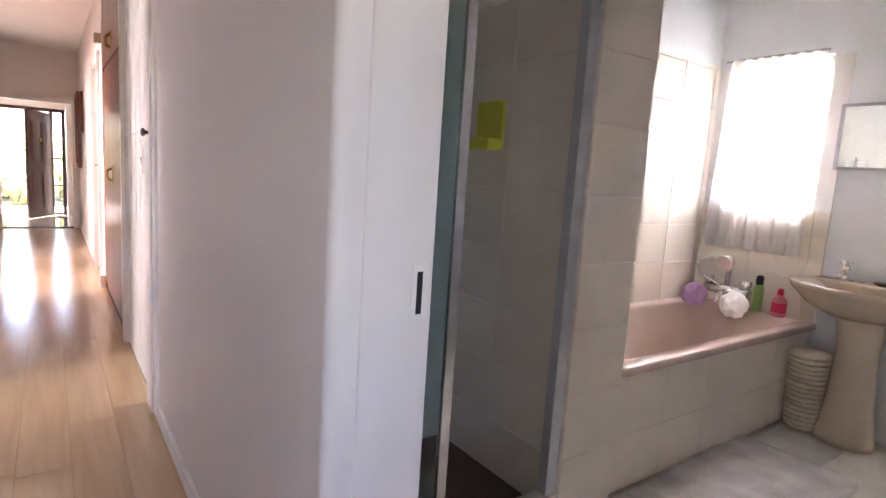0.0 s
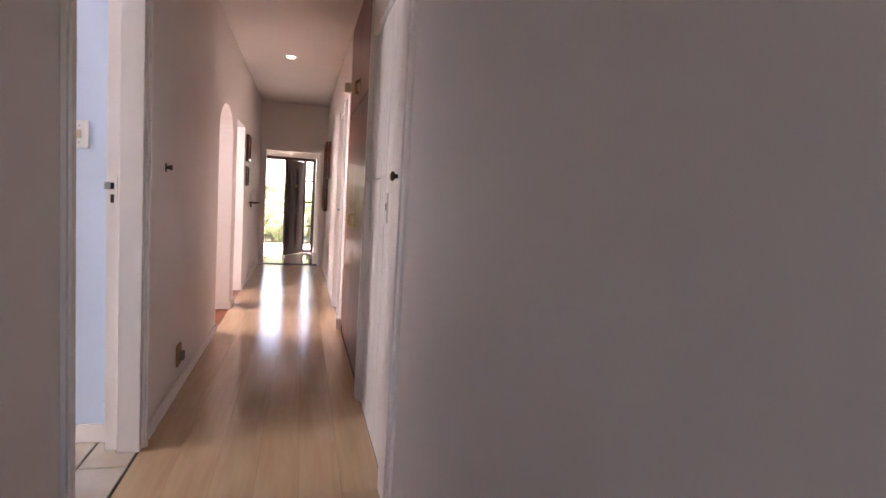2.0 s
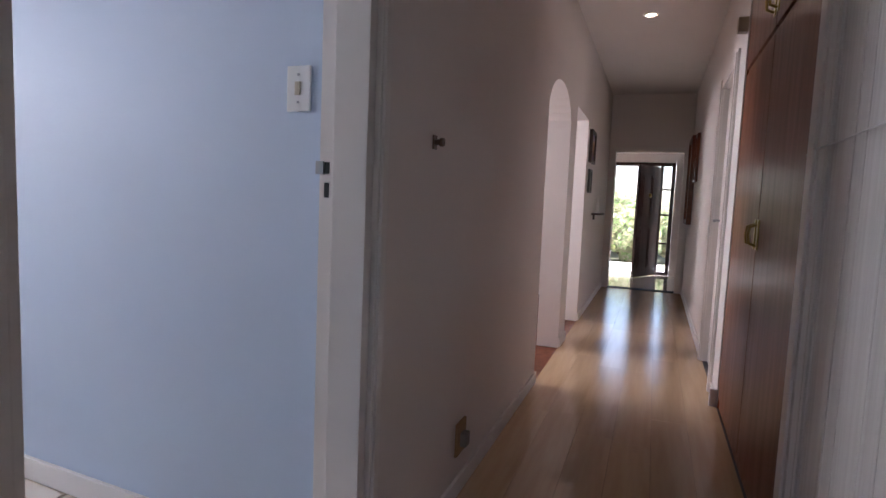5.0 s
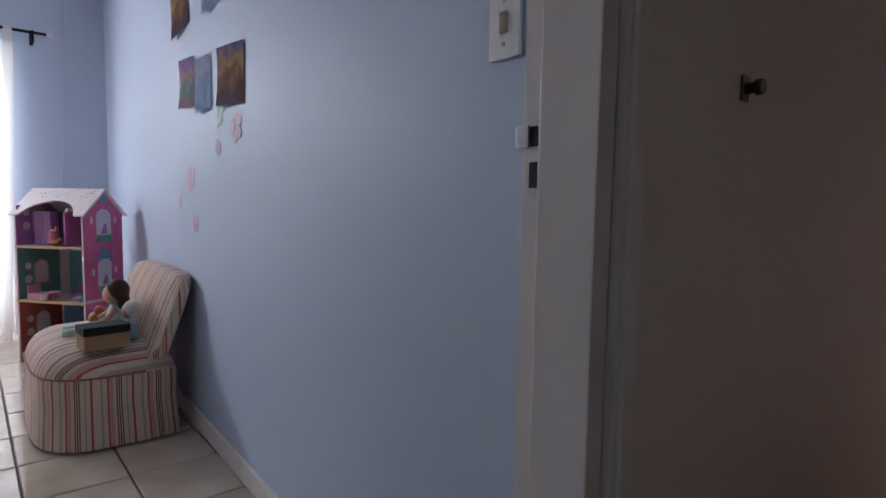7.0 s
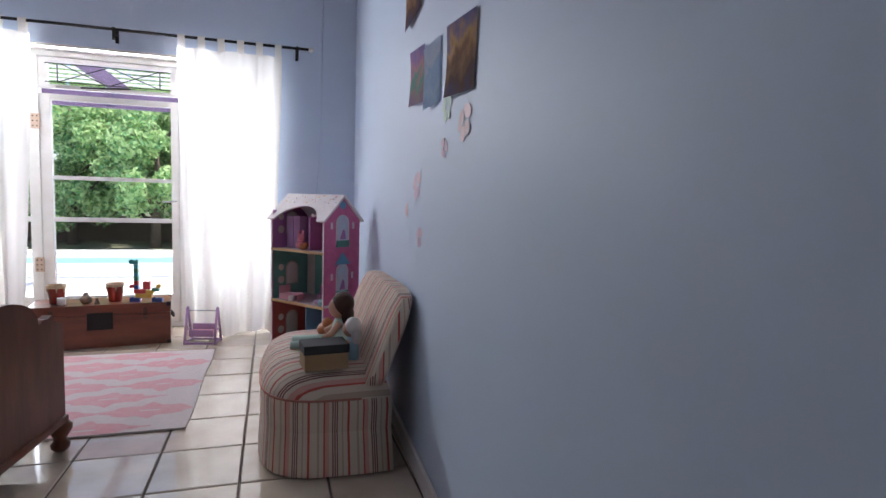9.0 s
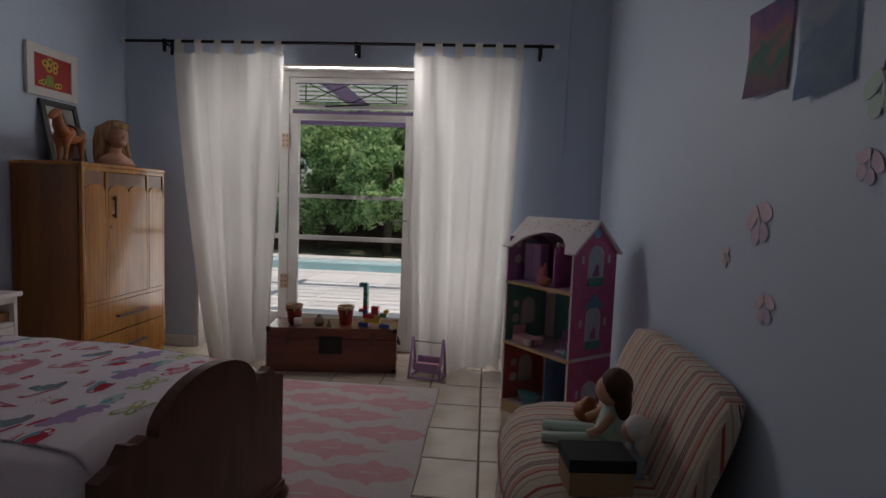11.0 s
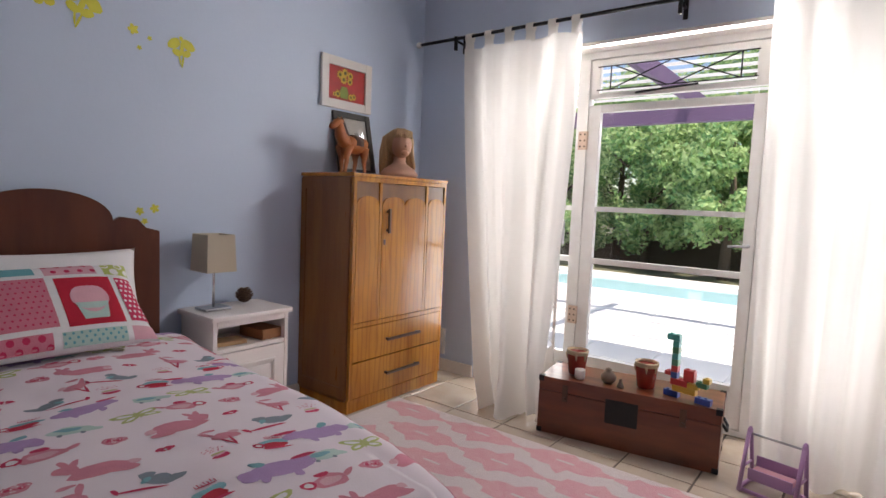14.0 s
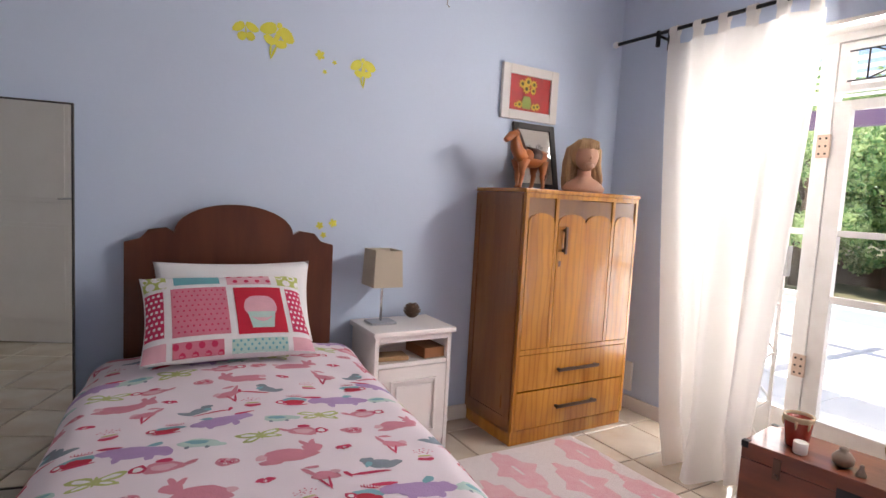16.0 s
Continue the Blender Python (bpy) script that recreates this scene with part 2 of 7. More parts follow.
M["shower_glass"] = pane_material("shower_glass", (0.72, 0.82, 0.82))
M["mirror"] = mat("mirror", (0.86, 0.90, 0.88), 0.015, 1.0, amount=0.05)
M["bath_enamel"] = mat("bath_enamel", (0.62, 0.47, 0.40), 0.15, amount=0.2)
M["beige_china"] = mat("beige_china", (0.62, 0.52, 0.40), 0.12, amount=0.15)
M["wicker"] = mat("wicker", (0.66, 0.58, 0.46), 0.8, scale=60, amount=0.8, bump=0.5, bscale=120)
M["fur_mat"] = mat("fur_mat", (0.72, 0.69, 0.66), 0.95, second=(0.42, 0.38, 0.37), scale=7, amount=0.9, bump=0.7, bscale=120, sheen=0.4)
M["shade"] = cloth("shade", (0.62, 0.54, 0.42), 0.25)
M["cone_brown"] = mat("cone_brown", (0.12, 0.06, 0.035), 0.8, bump=0.4)
M["yellow_foam"] = mat("yellow_foam", (0.70, 0.66, 0.07), 0.6, amount=0.4, scale=30)
M["red_glaze"] = mat("red_glaze", (0.27, 0.018, 0.014), 0.15, second=(0.20, 0.06, 0.03), scale=10, amount=0.6)
M["glaze_drip"] = mat("glaze_drip", (0.45, 0.33, 0.20), 0.2, scale=20)
M["clay"] = mat("clay", (0.22, 0.17, 0.13), 0.5, scale=20, bump=0.2)
M["lilac"] = mat("lilac", (0.45, 0.26, 0.48), 0.4, amount=0.2)
M["dh_pink"] = mat("dh_pink", (0.66, 0.15, 0.31), 0.5, second=(0.52, 0.09, 0.22), scale=18, amount=0.6)
M["dh_white"] = mat("dh_white", (0.76, 0.71, 0.70), 0.5, second=(0.66, 0.52, 0.54), scale=26, amount=0.5)
M["dh_edge"] = mat("dh_edge", (0.58, 0.40, 0.20), 0.6, scale=12, stretch=(1, 6, 6))
M["dh_purple"] = mat("dh_purple", (0.42, 0.17, 0.40), 0.6, scale=14)
M["dh_green"] = mat("dh_green", (0.12, 0.32, 0.26), 0.6, scale=14)
M["dh_red"] = mat("dh_red", (0.48, 0.11, 0.09), 0.6, scale=14)
M["dh_blue"] = mat("dh_blue", (0.14, 0.32, 0.50), 0.5, scale=14)
M["dh_floor"] = mat("dh_floor", (0.55, 0.42, 0.48), 0.5, scale=10)
M["teal_plastic"] = mat("teal_plastic", (0.16, 0.46, 0.46), 0.35)
M["skin"] = mat("skin", (0.55, 0.30, 0.20), 0.5, amount=0.3)
M["blond"] = mat("blond", (0.56, 0.36, 0.19), 0.65, second=(0.40, 0.22, 0.10), scale=9, stretch=(5, 5, 0.6), amount=0.9, bump=0.4, bscale=40)
M["brown_hair"] = mat("brown_hair", (0.06, 0.022, 0.014), 0.7, bump=0.5)
M["horse"] = mat("horse", (0.40, 0.12, 0.03), 0.5, second=(0.28, 0.08, 0.02), scale=10, amount=0.8)
M["leather"] = mat("leather", (0.06, 0.025, 0.015), 0.5)
M["pale_blue_cloth"] = mat("pale_blue_cloth", (0.35, 0.52, 0.60), 0.9, bump=0.2)
M["card"] = mat("card", (0.36, 0.22, 0.11), 0.8, amount=0.3)
M["book"] = mat("book", (0.30, 0.13, 0.05), 0.7)
M["picture_red"] = mat("picture_red", (0.50, 0.015, 0.012), 0.5, second=(0.28, 0.015, 0.012), scale=9, amount=0.8)
M["flower_yellow"] = mat("flower_yellow", (0.75, 0.48, 0.05), 0.6, second=(0.55, 0.35, 0.04), scale=40)
M["flower_dark"] = mat("flower_dark", (0.10, 0.07, 0.01), 0.7)
M["flower_green"] = mat("flower_green", (0.25, 0.30, 0.06), 0.7)
M["frame_white"] = mat("frame_white", (0.72, 0.68, 0.64), 0.5)
M["frame_dark"] = mat("frame_dark", (0.05, 0.045, 0.04), 0.4)
M["print_paper"] = mat("print_paper", (0.48, 0.44, 0.38), 0.7, scale=20, amount=0.3)
M["print_grey"] = mat("print_grey", (0.22, 0.20, 0.18), 0.7)
M["cork"] = mat("cork", (0.36, 0.14, 0.06), 0.8, scale=40)


def picture_material(name, bands):
    """A glossy printed picture, its colours changing up the sheet with blurred edges."""
    m = mat(name, (0.5, 0.5, 0.5), 0.75, bump=0.02, spec=0.25)
    nt = m.node_tree
    co, sp, no, add, cr = (nt.nodes.new("ShaderNode" + k) for k in ("TexCoord", "SeparateXYZ", "TexNoise", "Math", "ValToRGB"))
    nt.links.new(co.outputs["Generated"], sp.inputs[0])
    nt.links.new(co.outputs["Object"], no.inputs[0])
    no.inputs["Scale"].default_value = 16
    no.inputs["Detail"].default_value = 3
    add.operation = "MULTIPLY_ADD"
    add.inputs[1].default_value = 0.9
    nt.links.new(no.outputs[0], add.inputs[0])
    nt.links.new(sp.outputs[2], add.inputs[2])
    for n, (at, c) in enumerate(bands):
        e = cr.color_ramp.elements[n] if n < 2 else cr.color_ramp.elements.new(min(1.0, at / 1.9 + 0.24))
        e.position, e.color = min(1.0, at / 1.9 + 0.24), (*c, 1)
    sc = nt.nodes.new("ShaderNodeMath")
    sc.operation = "DIVIDE"
    sc.inputs[1].default_value = 1.9
    nt.links.new(add.outputs[0], sc.inputs[0])
    nt.links.new(sc.outputs[0], cr.inputs[0])
    nt.links.new(cr.outputs[0], nt.nodes["Principled BSDF"].inputs["Base Color"])
    return m


M["paper_brown"] = picture_material("paper_brown", [(0.0, (0.16, 0.11, 0.20)), (0.25, (0.20, 0.10, 0.07)), (0.5, (0.40, 0.20, 0.10)), (0.68, (0.66, 0.40, 0.18)), (0.85, (0.36, 0.26, 0.34)), (1.0, (0.20, 0.19, 0.42))])
M["paper_violet"] = picture_material("paper_violet", [(0.0, (0.46, 0.32, 0.46)), (0.3, (0.52, 0.44, 0.42)), (0.42, (0.25, 0.55, 0.48)), (0.58, (0.78, 0.45, 0.45)), (0.78, (0.55, 0.32, 0.60)), (1.0, (0.34, 0.30, 0.58))])
M["paper_blue"] = picture_material("paper_blue", [(0.0, (0.40, 0.54, 0.74)), (0.3, (0.55, 0.70, 0.84)), (0.5, (0.44, 0.60, 0.80)), (0.7, (0.70, 0.74, 0.84)), (1.0, (0.56, 0.64, 0.80))])
M["dh_cream"] = mat("dh_cream", (0.66, 0.58, 0.52), 0.5, second=(0.52, 0.40, 0.38), scale=14, amount=0.6)
M["dh_sky"] = mat("dh_sky", (0.58, 0.68, 0.76), 0.4, second=(0.62, 0.48, 0.58), scale=22, amount=0.8)
M["wing_pink"] = mat("wing_pink", (0.76, 0.57, 0.64), 0.6, second=(0.58, 0.47, 0.66), scale=18, amount=0.9)
M["wing_green"] = mat("wing_green", (0.55, 0.70, 0.62), 0.6, scale=18, amount=0.6)
M["wing_orange"] = mat("wing_orange", (0.78, 0.60, 0.62), 0.6, scale=18, amount=0.6)
M["paving"] = mat("paving", (0.86, 0.84, 0.80), 0.8, scale=3, bump=0.15, rand=0.05)
M["ground"] = mat("ground", (0.16, 0.15, 0.09), 0.9, second=(0.09, 0.10, 0.05), scale=1.5, amount=1.0, bump=0.3)
M["water"] = mat("water", (0.46, 0.76, 0.80), 0.06, amount=0.3, bump=0.1, bscale=3)
M["leaf"] = cloth("leaf", (0.20, 0.37, 0.15), 0.4, 0.0)
M["leaf_light"] = cloth("leaf_light", (0.47, 0.62, 0.29), 0.45, 0.0)
M["leaf_pale"] = cloth("leaf_pale", (0.66, 0.64, 0.42), 0.4, 0.0)
M["bark"] = mat("bark", (0.12, 0.09, 0.065), 0.9, bump=0.6, bscale=20)
M["pergola_paint"] = mat("pergola_paint", (0.13, 0.08, 0.16), 0.6)
M["slat_white"] = cloth("slat_white", (0.85, 0.85, 0.83), 0.75, 0.0)
M["render_wall"] = mat("render_wall", (0.62, 0.58, 0.52), 0.9, bump=0.3)
bulb = bpy.data.materials.new("lit_bulb")
bulb.use_nodes = True
bulb.node_tree.nodes["Principled BSDF"].inputs["Emission Color"].default_value = (1, 0.85, 0.62, 1)
bulb.node_tree.nodes["Principled BSDF"].inputs["Emission Strength"].default_value = 12
M["bulb"] = bulb

# ---- helpers for shapes ----


def box(bm, x0, x1, y0, y1, z0, z1, bevel=0.0, m=None, slot=0):
    made = bmesh.ops.create_cube(bm, size=1, matrix=Matrix.Translation(((x0 + x1) / 2, (y0 + y1) / 2, (z0 + z1) / 2)) @ Matrix.Diagonal((abs(x1 - x0), abs(y1 - y0), abs(z1 - z0), 1)))
    verts = made["verts"]
    if m is not None:
        bmesh.ops.transform(bm, matrix=m, verts=verts)
    faces = {f for v in verts for f in v.link_faces}
    for f in faces:
        f.material_index = slot
    if bevel:
        bmesh.ops.bevel(bm, geom=list({e for f in faces for e in f.edges}), offset=bevel, segments=2, profile=0.7, affect="EDGES")
    return bm


def boxes(*some, bevel=0.0):
    bm = bmesh.new()
    for b in some:
        box(bm, *b, bevel=bevel)
    return bm


def tube(bm, points, radii, sides=10, cap=True, slot=0):
    """A tapered tube along points."""
    points = [Vector(p) for p in points]
    if not hasattr(radii, "__len__"):
        radii = [radii] * len(points)
    rings, side = [], None
    for n, (p, r) in enumerate(zip(points, radii)):
        d = (points[min(n + 1, len(points) - 1)] - points[max(n - 1, 0)]).normalized()
        if side is None:
            side = d.orthogonal().normalized()
        side = (side - d * side.dot(d)).normalized()
        up = d.cross(side)
        ra, rb = r if hasattr(r, "__len__") else (r, r)
        rings.append([bm.verts.new(p + side * ra * math.cos(2 * math.pi * k / sides) + up * rb * math.sin(2 * math.pi * k / sides)) for k in range(sides)])
    for a, b in zip(rings, rings[1:]):
        for k in range(sides):
            f = bm.faces.new((a[k], a[(k + 1) % sides], b[(k + 1) % sides], b[k]))
            f.smooth, f.material_index = True, slot
    if cap:
        for ring in (rings[0][::-1], rings[-1]):
            bm.faces.new(ring).material_index = slot
    return bm


def lathe(bm, profile, m=None, sides=24, slot=0, cap=True):
    """A turned shape from (radius, height) pairs."""
    rings = []
    for r, z in profile:
        rings.append([bm.verts.new((r * math.cos(2 * math.pi * k / sides), r * math.sin(2 * math.pi * k / sides), z)) for k in range(sides)])
    for a, b in zip(rings, rings[1:]):
        for k in range(sides):
            f = bm.faces.new((a[k], a[(k + 1) % sides], b[(k + 1) % sides], b[k]))
            f.smooth, f.material_index = True, slot
    if cap:
        bm.faces.new(rings[0][::-1]).material_index = slot
        bm.faces.new(rings[-1]).material_index = slot
    if m is not None:
        bmesh.ops.transform(bm, matrix=m, verts=[v for ring in rings for v in ring])
    return bm


def ball(bm, centre, radii, slot=0, turn=None, sides=14):
    m = Matrix.Translation(centre) @ (turn or Matrix()) @ Matrix.Diagonal((*radii, 1))
    made = bmesh.ops.create_uvsphere(bm, u_segments=sides, v_segments=max(6, sides * 2 // 3), radius=1, matrix=m)
    for f in {f for v in made["verts"] for f in v.link_faces}:
        f.smooth, f.material_index = True, slot
    return bm


def outline(bm, points, depth, m, slot=0, bevel=0.0):
    """A plate cut to an outline (x, z), as thick as depth along y."""
    low = [bm.verts.new((x, 0, z)) for x, z in points]
    high = [bm.verts.new((x, depth, z)) for x, z in points]
    faces = [bm.faces.new(low), bm.faces.new(high[::-1])]
    for k in range(len(points)):
        j = (k + 1) % len(points)
        faces.append(bm.faces.new((low[j], low[k], high[k], high[j])))
    for f in faces:
        f.material_index = slot
    bmesh.ops.recalc_face_normals(bm, faces=faces)
    bmesh.ops.transform(bm, matrix=m, verts=low + high)
    return bm


def finish(bm, name, materials, smooth=False):
    data = bpy.data.meshes.new(name)
    if smooth:
        for f in bm.faces:
            f.smooth = True
    bm.to_mesh(data)
    bm.free()
    for one in materials if hasattr(materials, "__len__") else [materials]:
        data.materials.append(one)
    return data


def part(name, bm, material, parent, label="", smooth=False):
    ob = new(name, finish(bm, name, material, smooth))
    ob.parent = parent
    return tagged(ob, label)


def thing(name, m, label, category, group=""):
    ob = new(name)
    ob.empty_display_size = 0.1
    ob.matrix_world = m
    return tagged(ob, label, category, group)


def solo(name, bm, material, label, category, group="", m=None, smooth=False):
    ob = new(name, finish(bm, name, material, smooth))
    if m is not None:
        ob.matrix_world = m
    return tagged(ob, label, category, group)


def structure(name, bm, material, label="", smooth=False):
    return tagged(new(name, finish(bm, name, material, smooth)), label, "", "", "structure")


def piece(name, data, parent, m):
    ob = new(name, data)
    ob.parent = parent
    ob.matrix_local = m
    return ob

# ---- the large structure ----
XL, XR = -0.335, 0.66               # corridor walls
XB = -0.47                          # bedroom side of the partition
WX, SY, NY = -5.2, -0.04, 3.264     # window wall, bed wall, picture wall at the doorway
SKEW = 2.5                         # degrees by which the picture wall is out of square
D0, D1, DH = 2.40, 3.165, 2.03       # bedroom doorway
HC, HB = 2.50, 2.80                 # ceilings
YE = 9.63                           # end wall of the corridor

structure("wall_corridor_west", boxes(
    (XL - 0.065, XL, -1.3, D0 - 0.02, 0, HC), (XL - 0.065, XL, D0 - 0.02, D1 + 0.02, DH + 0.02, HC), (XL - 0.065, XL, D1 + 0.02, 5.28, 0, HC),
    (XL - 0.16, XL - 0.065, 3.575, 5.28, 0, HC), (XL - 0.16, XL, 6.16, 6.46, 0, HC), (XL - 0.16, XL, 6.46, 7.22, 1.83, HC), (XL - 0.16, XL, 7.22, YE, 0, HC)), M["hall_paint"])


def arch_head():
    bm = bmesh.new()
    y0, y1, spring, rise = 5.28, 6.16, 1.62, 0.24
    pts = [(y0, HC), (y1, HC)] + [((y0 + y1) / 2 + (y1 - y0) / 2 * math.cos(a), spring + rise * math.sin(a)) for a in [math.pi * k / 14 for k in range(15)]]
    return outline(bm, pts, 0.16, Matrix.Translation((XL, 0, 0)) @ pose(0, 0, 0, 0, 0, 90))


structure("wall_corridor_arch", arch_head(), M["hall_paint"])
structure("wall_bedroom_east", boxes((XB, XL - 0.065, SY, D0 - 0.02, 0, HB), (XB, XL - 0.065, D0 - 0.02, D1 + 0.02, DH + 0.02, HB), (XB, XL - 0.065, D1 + 0.02, NY, 0, HB)), M["pale_paint"])
NORTH = pose(XB, NY, 0, 0, 0, -SKEW)    # runs along -x on the face of the picture wall
north = structure("wall_bedroom_north", boxes((-5.1, 0.07, 0, 0.16, 0, HB)), M["blue_paint"])
north.matrix_world = NORTH
structure("wall_bedroom_south", boxes((-5.5, XL - 0.065, SY - 0.2, SY, 0, HB)), M["blue_paint"])
W0, W1, WH = 0.50, 2.85, 2.13
structure("wall_bedroom_west", boxes((WX - 0.3, WX, SY, W0, 0, HB), (WX - 0.3, WX, W1, 3.62, 0, HB), (WX - 0.3, WX, W0, W1, WH, HB)), M["blue_paint"])
structure("trim_window_reveal", boxes((WX - 0.3, WX - 0.002, W0 + 0.001, W0 + 0.02, 0, WH - 0.001), (WX - 0.3, WX - 0.002, W1 - 0.02, W1 - 0.001, 0, WH - 0.001), (WX - 0.3, WX - 0.002, W0 + 0.02, W1 - 0.02, WH - 0.02, WH - 0.001)), M["white_gloss"])
structure("wall_corridor_east", boxes((XR, XR + 0.12, -1.3, -0.16, 0, HC), (XR, XR + 0.12, -0.16, 0.80, DH + 0.02, HC), (XR, XR + 0.12, 0.80, 2.74, 0, HC), (XR, XR + 0.12, 2.74, 3.68, DH, HC),
                                      (XR, XR + 0.12, 3.68, 3.79, 0, HC), (XR, XR + 0.12, 5.325, 5.64, 0, HC), (XR, XR + 0.12, 5.64, 6.34, DH - 0.1, HC), (XR, XR + 0.12, 6.34, YE, 0, HC)), M["hall_paint"])
structure("wall_corridor_end", boxes((-1.3, -0.25, YE, YE + 0.12, 0, HC), (0.57, 1.6, YE, YE + 0.12, 0, HC), (-0.25, 0.57, YE, YE + 0.12, 1.77, HC)), M["hall_paint"])
# opening in this unseen wall is added only to hold the passage fill lamp
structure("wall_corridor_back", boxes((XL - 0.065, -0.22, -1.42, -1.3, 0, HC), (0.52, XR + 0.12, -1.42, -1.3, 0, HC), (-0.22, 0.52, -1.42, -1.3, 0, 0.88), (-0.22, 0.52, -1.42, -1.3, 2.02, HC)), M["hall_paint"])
structure("ceiling_corridor", boxes((XB, XR + 0.12, -1.42, YE + 0.12, HC, HC + 0.08)), M["ceiling_paint"])
structure("ceiling_bedroom", boxes((-5.5, XL - 0.07, SY - 0.2, 3.66, HB, HB + 0.08)), M["ceiling_paint"])
structure("floor_base", boxes((-5.5, 3.8, -1.5, 11.9, -0.12, -0.02)), M["grout"])
# side room behind the arches
structure("wall_side_room", boxes((-2.2, -2.05, 3.6, 5.2, 0, HC), (-2.2, -2.05, 6.6, 8.6, 0, HC), (-2.2, -2.05, 5.2, 6.6, 0, 0.9), (-2.2, -2.05, 5.2, 6.6, 2.1, HC), (-2.05, XL - 0.16, 3.58, 3.68, 0, HC), (-2.05, XL - 0.16, 8.5, 8.6, 0, HC)), M["hall_paint"])
structure("ceiling_side_room", boxes((-2.2, XB - 0.001, 3.58, 8.6, HC + 0.001, HC + 0.08)), M["ceiling_paint"])
structure("floor_side_room", boxes((-2.05, XL - 0.005, 3.68, 8.5, -0.02, -0.008)), M["cupboard_wood"], "dark stained wooden floor")
# entrance hall
structure("wall_hall", boxes((-1.4, -1.3, YE, 11.62, 0, HC), (1.6, 1.7, YE, 11.62, 0, HC), (-1.3, -0.42, 11.5, 11.62, 0, HC), (0.54, 1.6, 11.5, 11.62, 0, HC), (-0.42, 0.54, 11.5, 11.62, 1.79, HC)), M["hall_paint"])
structure("ceiling_hall", boxes((-1.4, 1.7, YE + 0.12, 11.62, HC, HC + 0.08)), M["ceiling_paint"])
# bathroom
BX, BY, BF = 3.5, 1.76, 1.08
structure("wall_bathroom", boxes((XR + 0.12, BX + 0.12, BY, BY + 0.12, 0, HC), (BX, BX + 0.12, -1.3, 1.17, 0, HC), (BX, BX + 0.12, 1.66, BY, 0, HC), (BX, BX + 0.12, 1.17, 1.66, 0, 1.08), (BX, BX + 0.12, 1.17, 1.66, 1.86, HC),
                                 (XR + 0.12, BX + 0.12, -1.42, -1.3, 0, HC), (XR + 0.12, 1.0, BF, BF + 0.06, 0, HC)), M["pale_paint"])
structure("ceiling_bathroom", boxes((XR + 0.12, BX + 0.12, -1.42, BY + 0.12, HC, HC + 0.08)), M["ceiling_paint"])
structure("wall_shower_stub", boxes((1.66, 1.94, BF + 0.006, BY, 0, HC)), M["bath_grout"])
structure("floor_shower", boxes((1.0, 1.655, BF + 0.06, BY, -0.02, 0.02)), M["shower_floor"])
# unseen plain slab over the whole house, added to block the sun
structure("roof", boxes((-6.2, 4.4, -2.0, 12.0, 2.95, 3.1)), M["render_wall"])
structure("wall_outer", boxes((XL - 0.4, -5.5, 3.575, 3.64, 0, 2.95)), M["render_wall"])

# skirting
SK = M["white_gloss"]
structure("baseboard", boxes((WX + 0.001, XB, SY + 0.001, SY + 0.016, 0.004, 0.085), (WX + 0.001, WX + 0.016, SY + 0.017, W0 - 0.001, 0.004, 0.085), (WX + 0.001, WX + 0.016, W1, 3.43, 0.004, 0.085),
                             (XB - 0.016, XB - 0.001, SY + 0.017, D0 - 0.09, 0.004, 0.085), bevel=0.004), SK, "cream painted skirting board")
nb = structure("baseboard", boxes((-4.7, -0.001, -0.016, -0.001, 0.004, 0.085), bevel=0.004), SK, "cream painted skirting board")
nb.matrix_world = NORTH
structure("baseboard", boxes((XL + 0.001, XL + 0.014, -1.29, D0 - 0.08, 0.004, 0.07), (XL + 0.001, XL + 0.014, D1 + 0.08, 5.28, 0.004, 0.07), (XL + 0.001, XL + 0.014, 6.17, 6.45, 0.004, 0.07), (XL + 0.001, XL + 0.014, 7.23, YE - 0.001, 0.004, 0.07),
                             (XR - 0.014, XR - 0.001, 0.82, 2.48, 0.004, 0.07), (XR - 0.014, XR - 0.001, 5.36, 5.57, 0.004, 0.07), (XR - 0.014, XR - 0.001, 6.43, YE - 0.001, 0.004, 0.07), bevel=0.004), SK, "white painted skirting board")
structure("trim_threshold", boxes((-0.25, 0.57, YE - 0.02, YE + 0.1, 0.002, 0.012)), M["black"], "dark threshold strip")


def doorway(name, x, side, y0, y1, h, width=0.07, far=None, thick=0.14):
    """A lining with moulded architraves on the corridor face of a wall: x is that face, side the way out of it into the corridor."""
    lining = boxes((x - side * thick, x, y0 - 0.02, y0, 0.003, h), (x - side * thick, x, y1, y1 + 0.02, 0.003, h), (x - side * thick, x, y0 - 0.02, y1 + 0.02, h, h + 0.02))
    structure("trim_" + name, lining, M["white_gloss"], "white painted door lining")
    bm = bmesh.new()
    for a, b in ((y0 - width, y0 - 0.004), (y1 + 0.004, y1 + (far or width))):
        box(bm, x, x + side * 0.014, a, b, 0.003, h + width, bevel=0.003)
        c = (a + b) / 2
        box(bm, x + side * 0.014, x + side * 0.022, c - (b - a) * 0.28, c + (b - a) * 0.28, 0.003, h + width * 0.8, bevel=0.003)
    box(bm, x, x + side * 0.014, y0 - 0.004, y1 + 0.004, h + 0.004, h + width, bevel=0.003)
    structure("trim_" + name + "_architrave", bm, M["white_gloss"], "white moulded architrave")


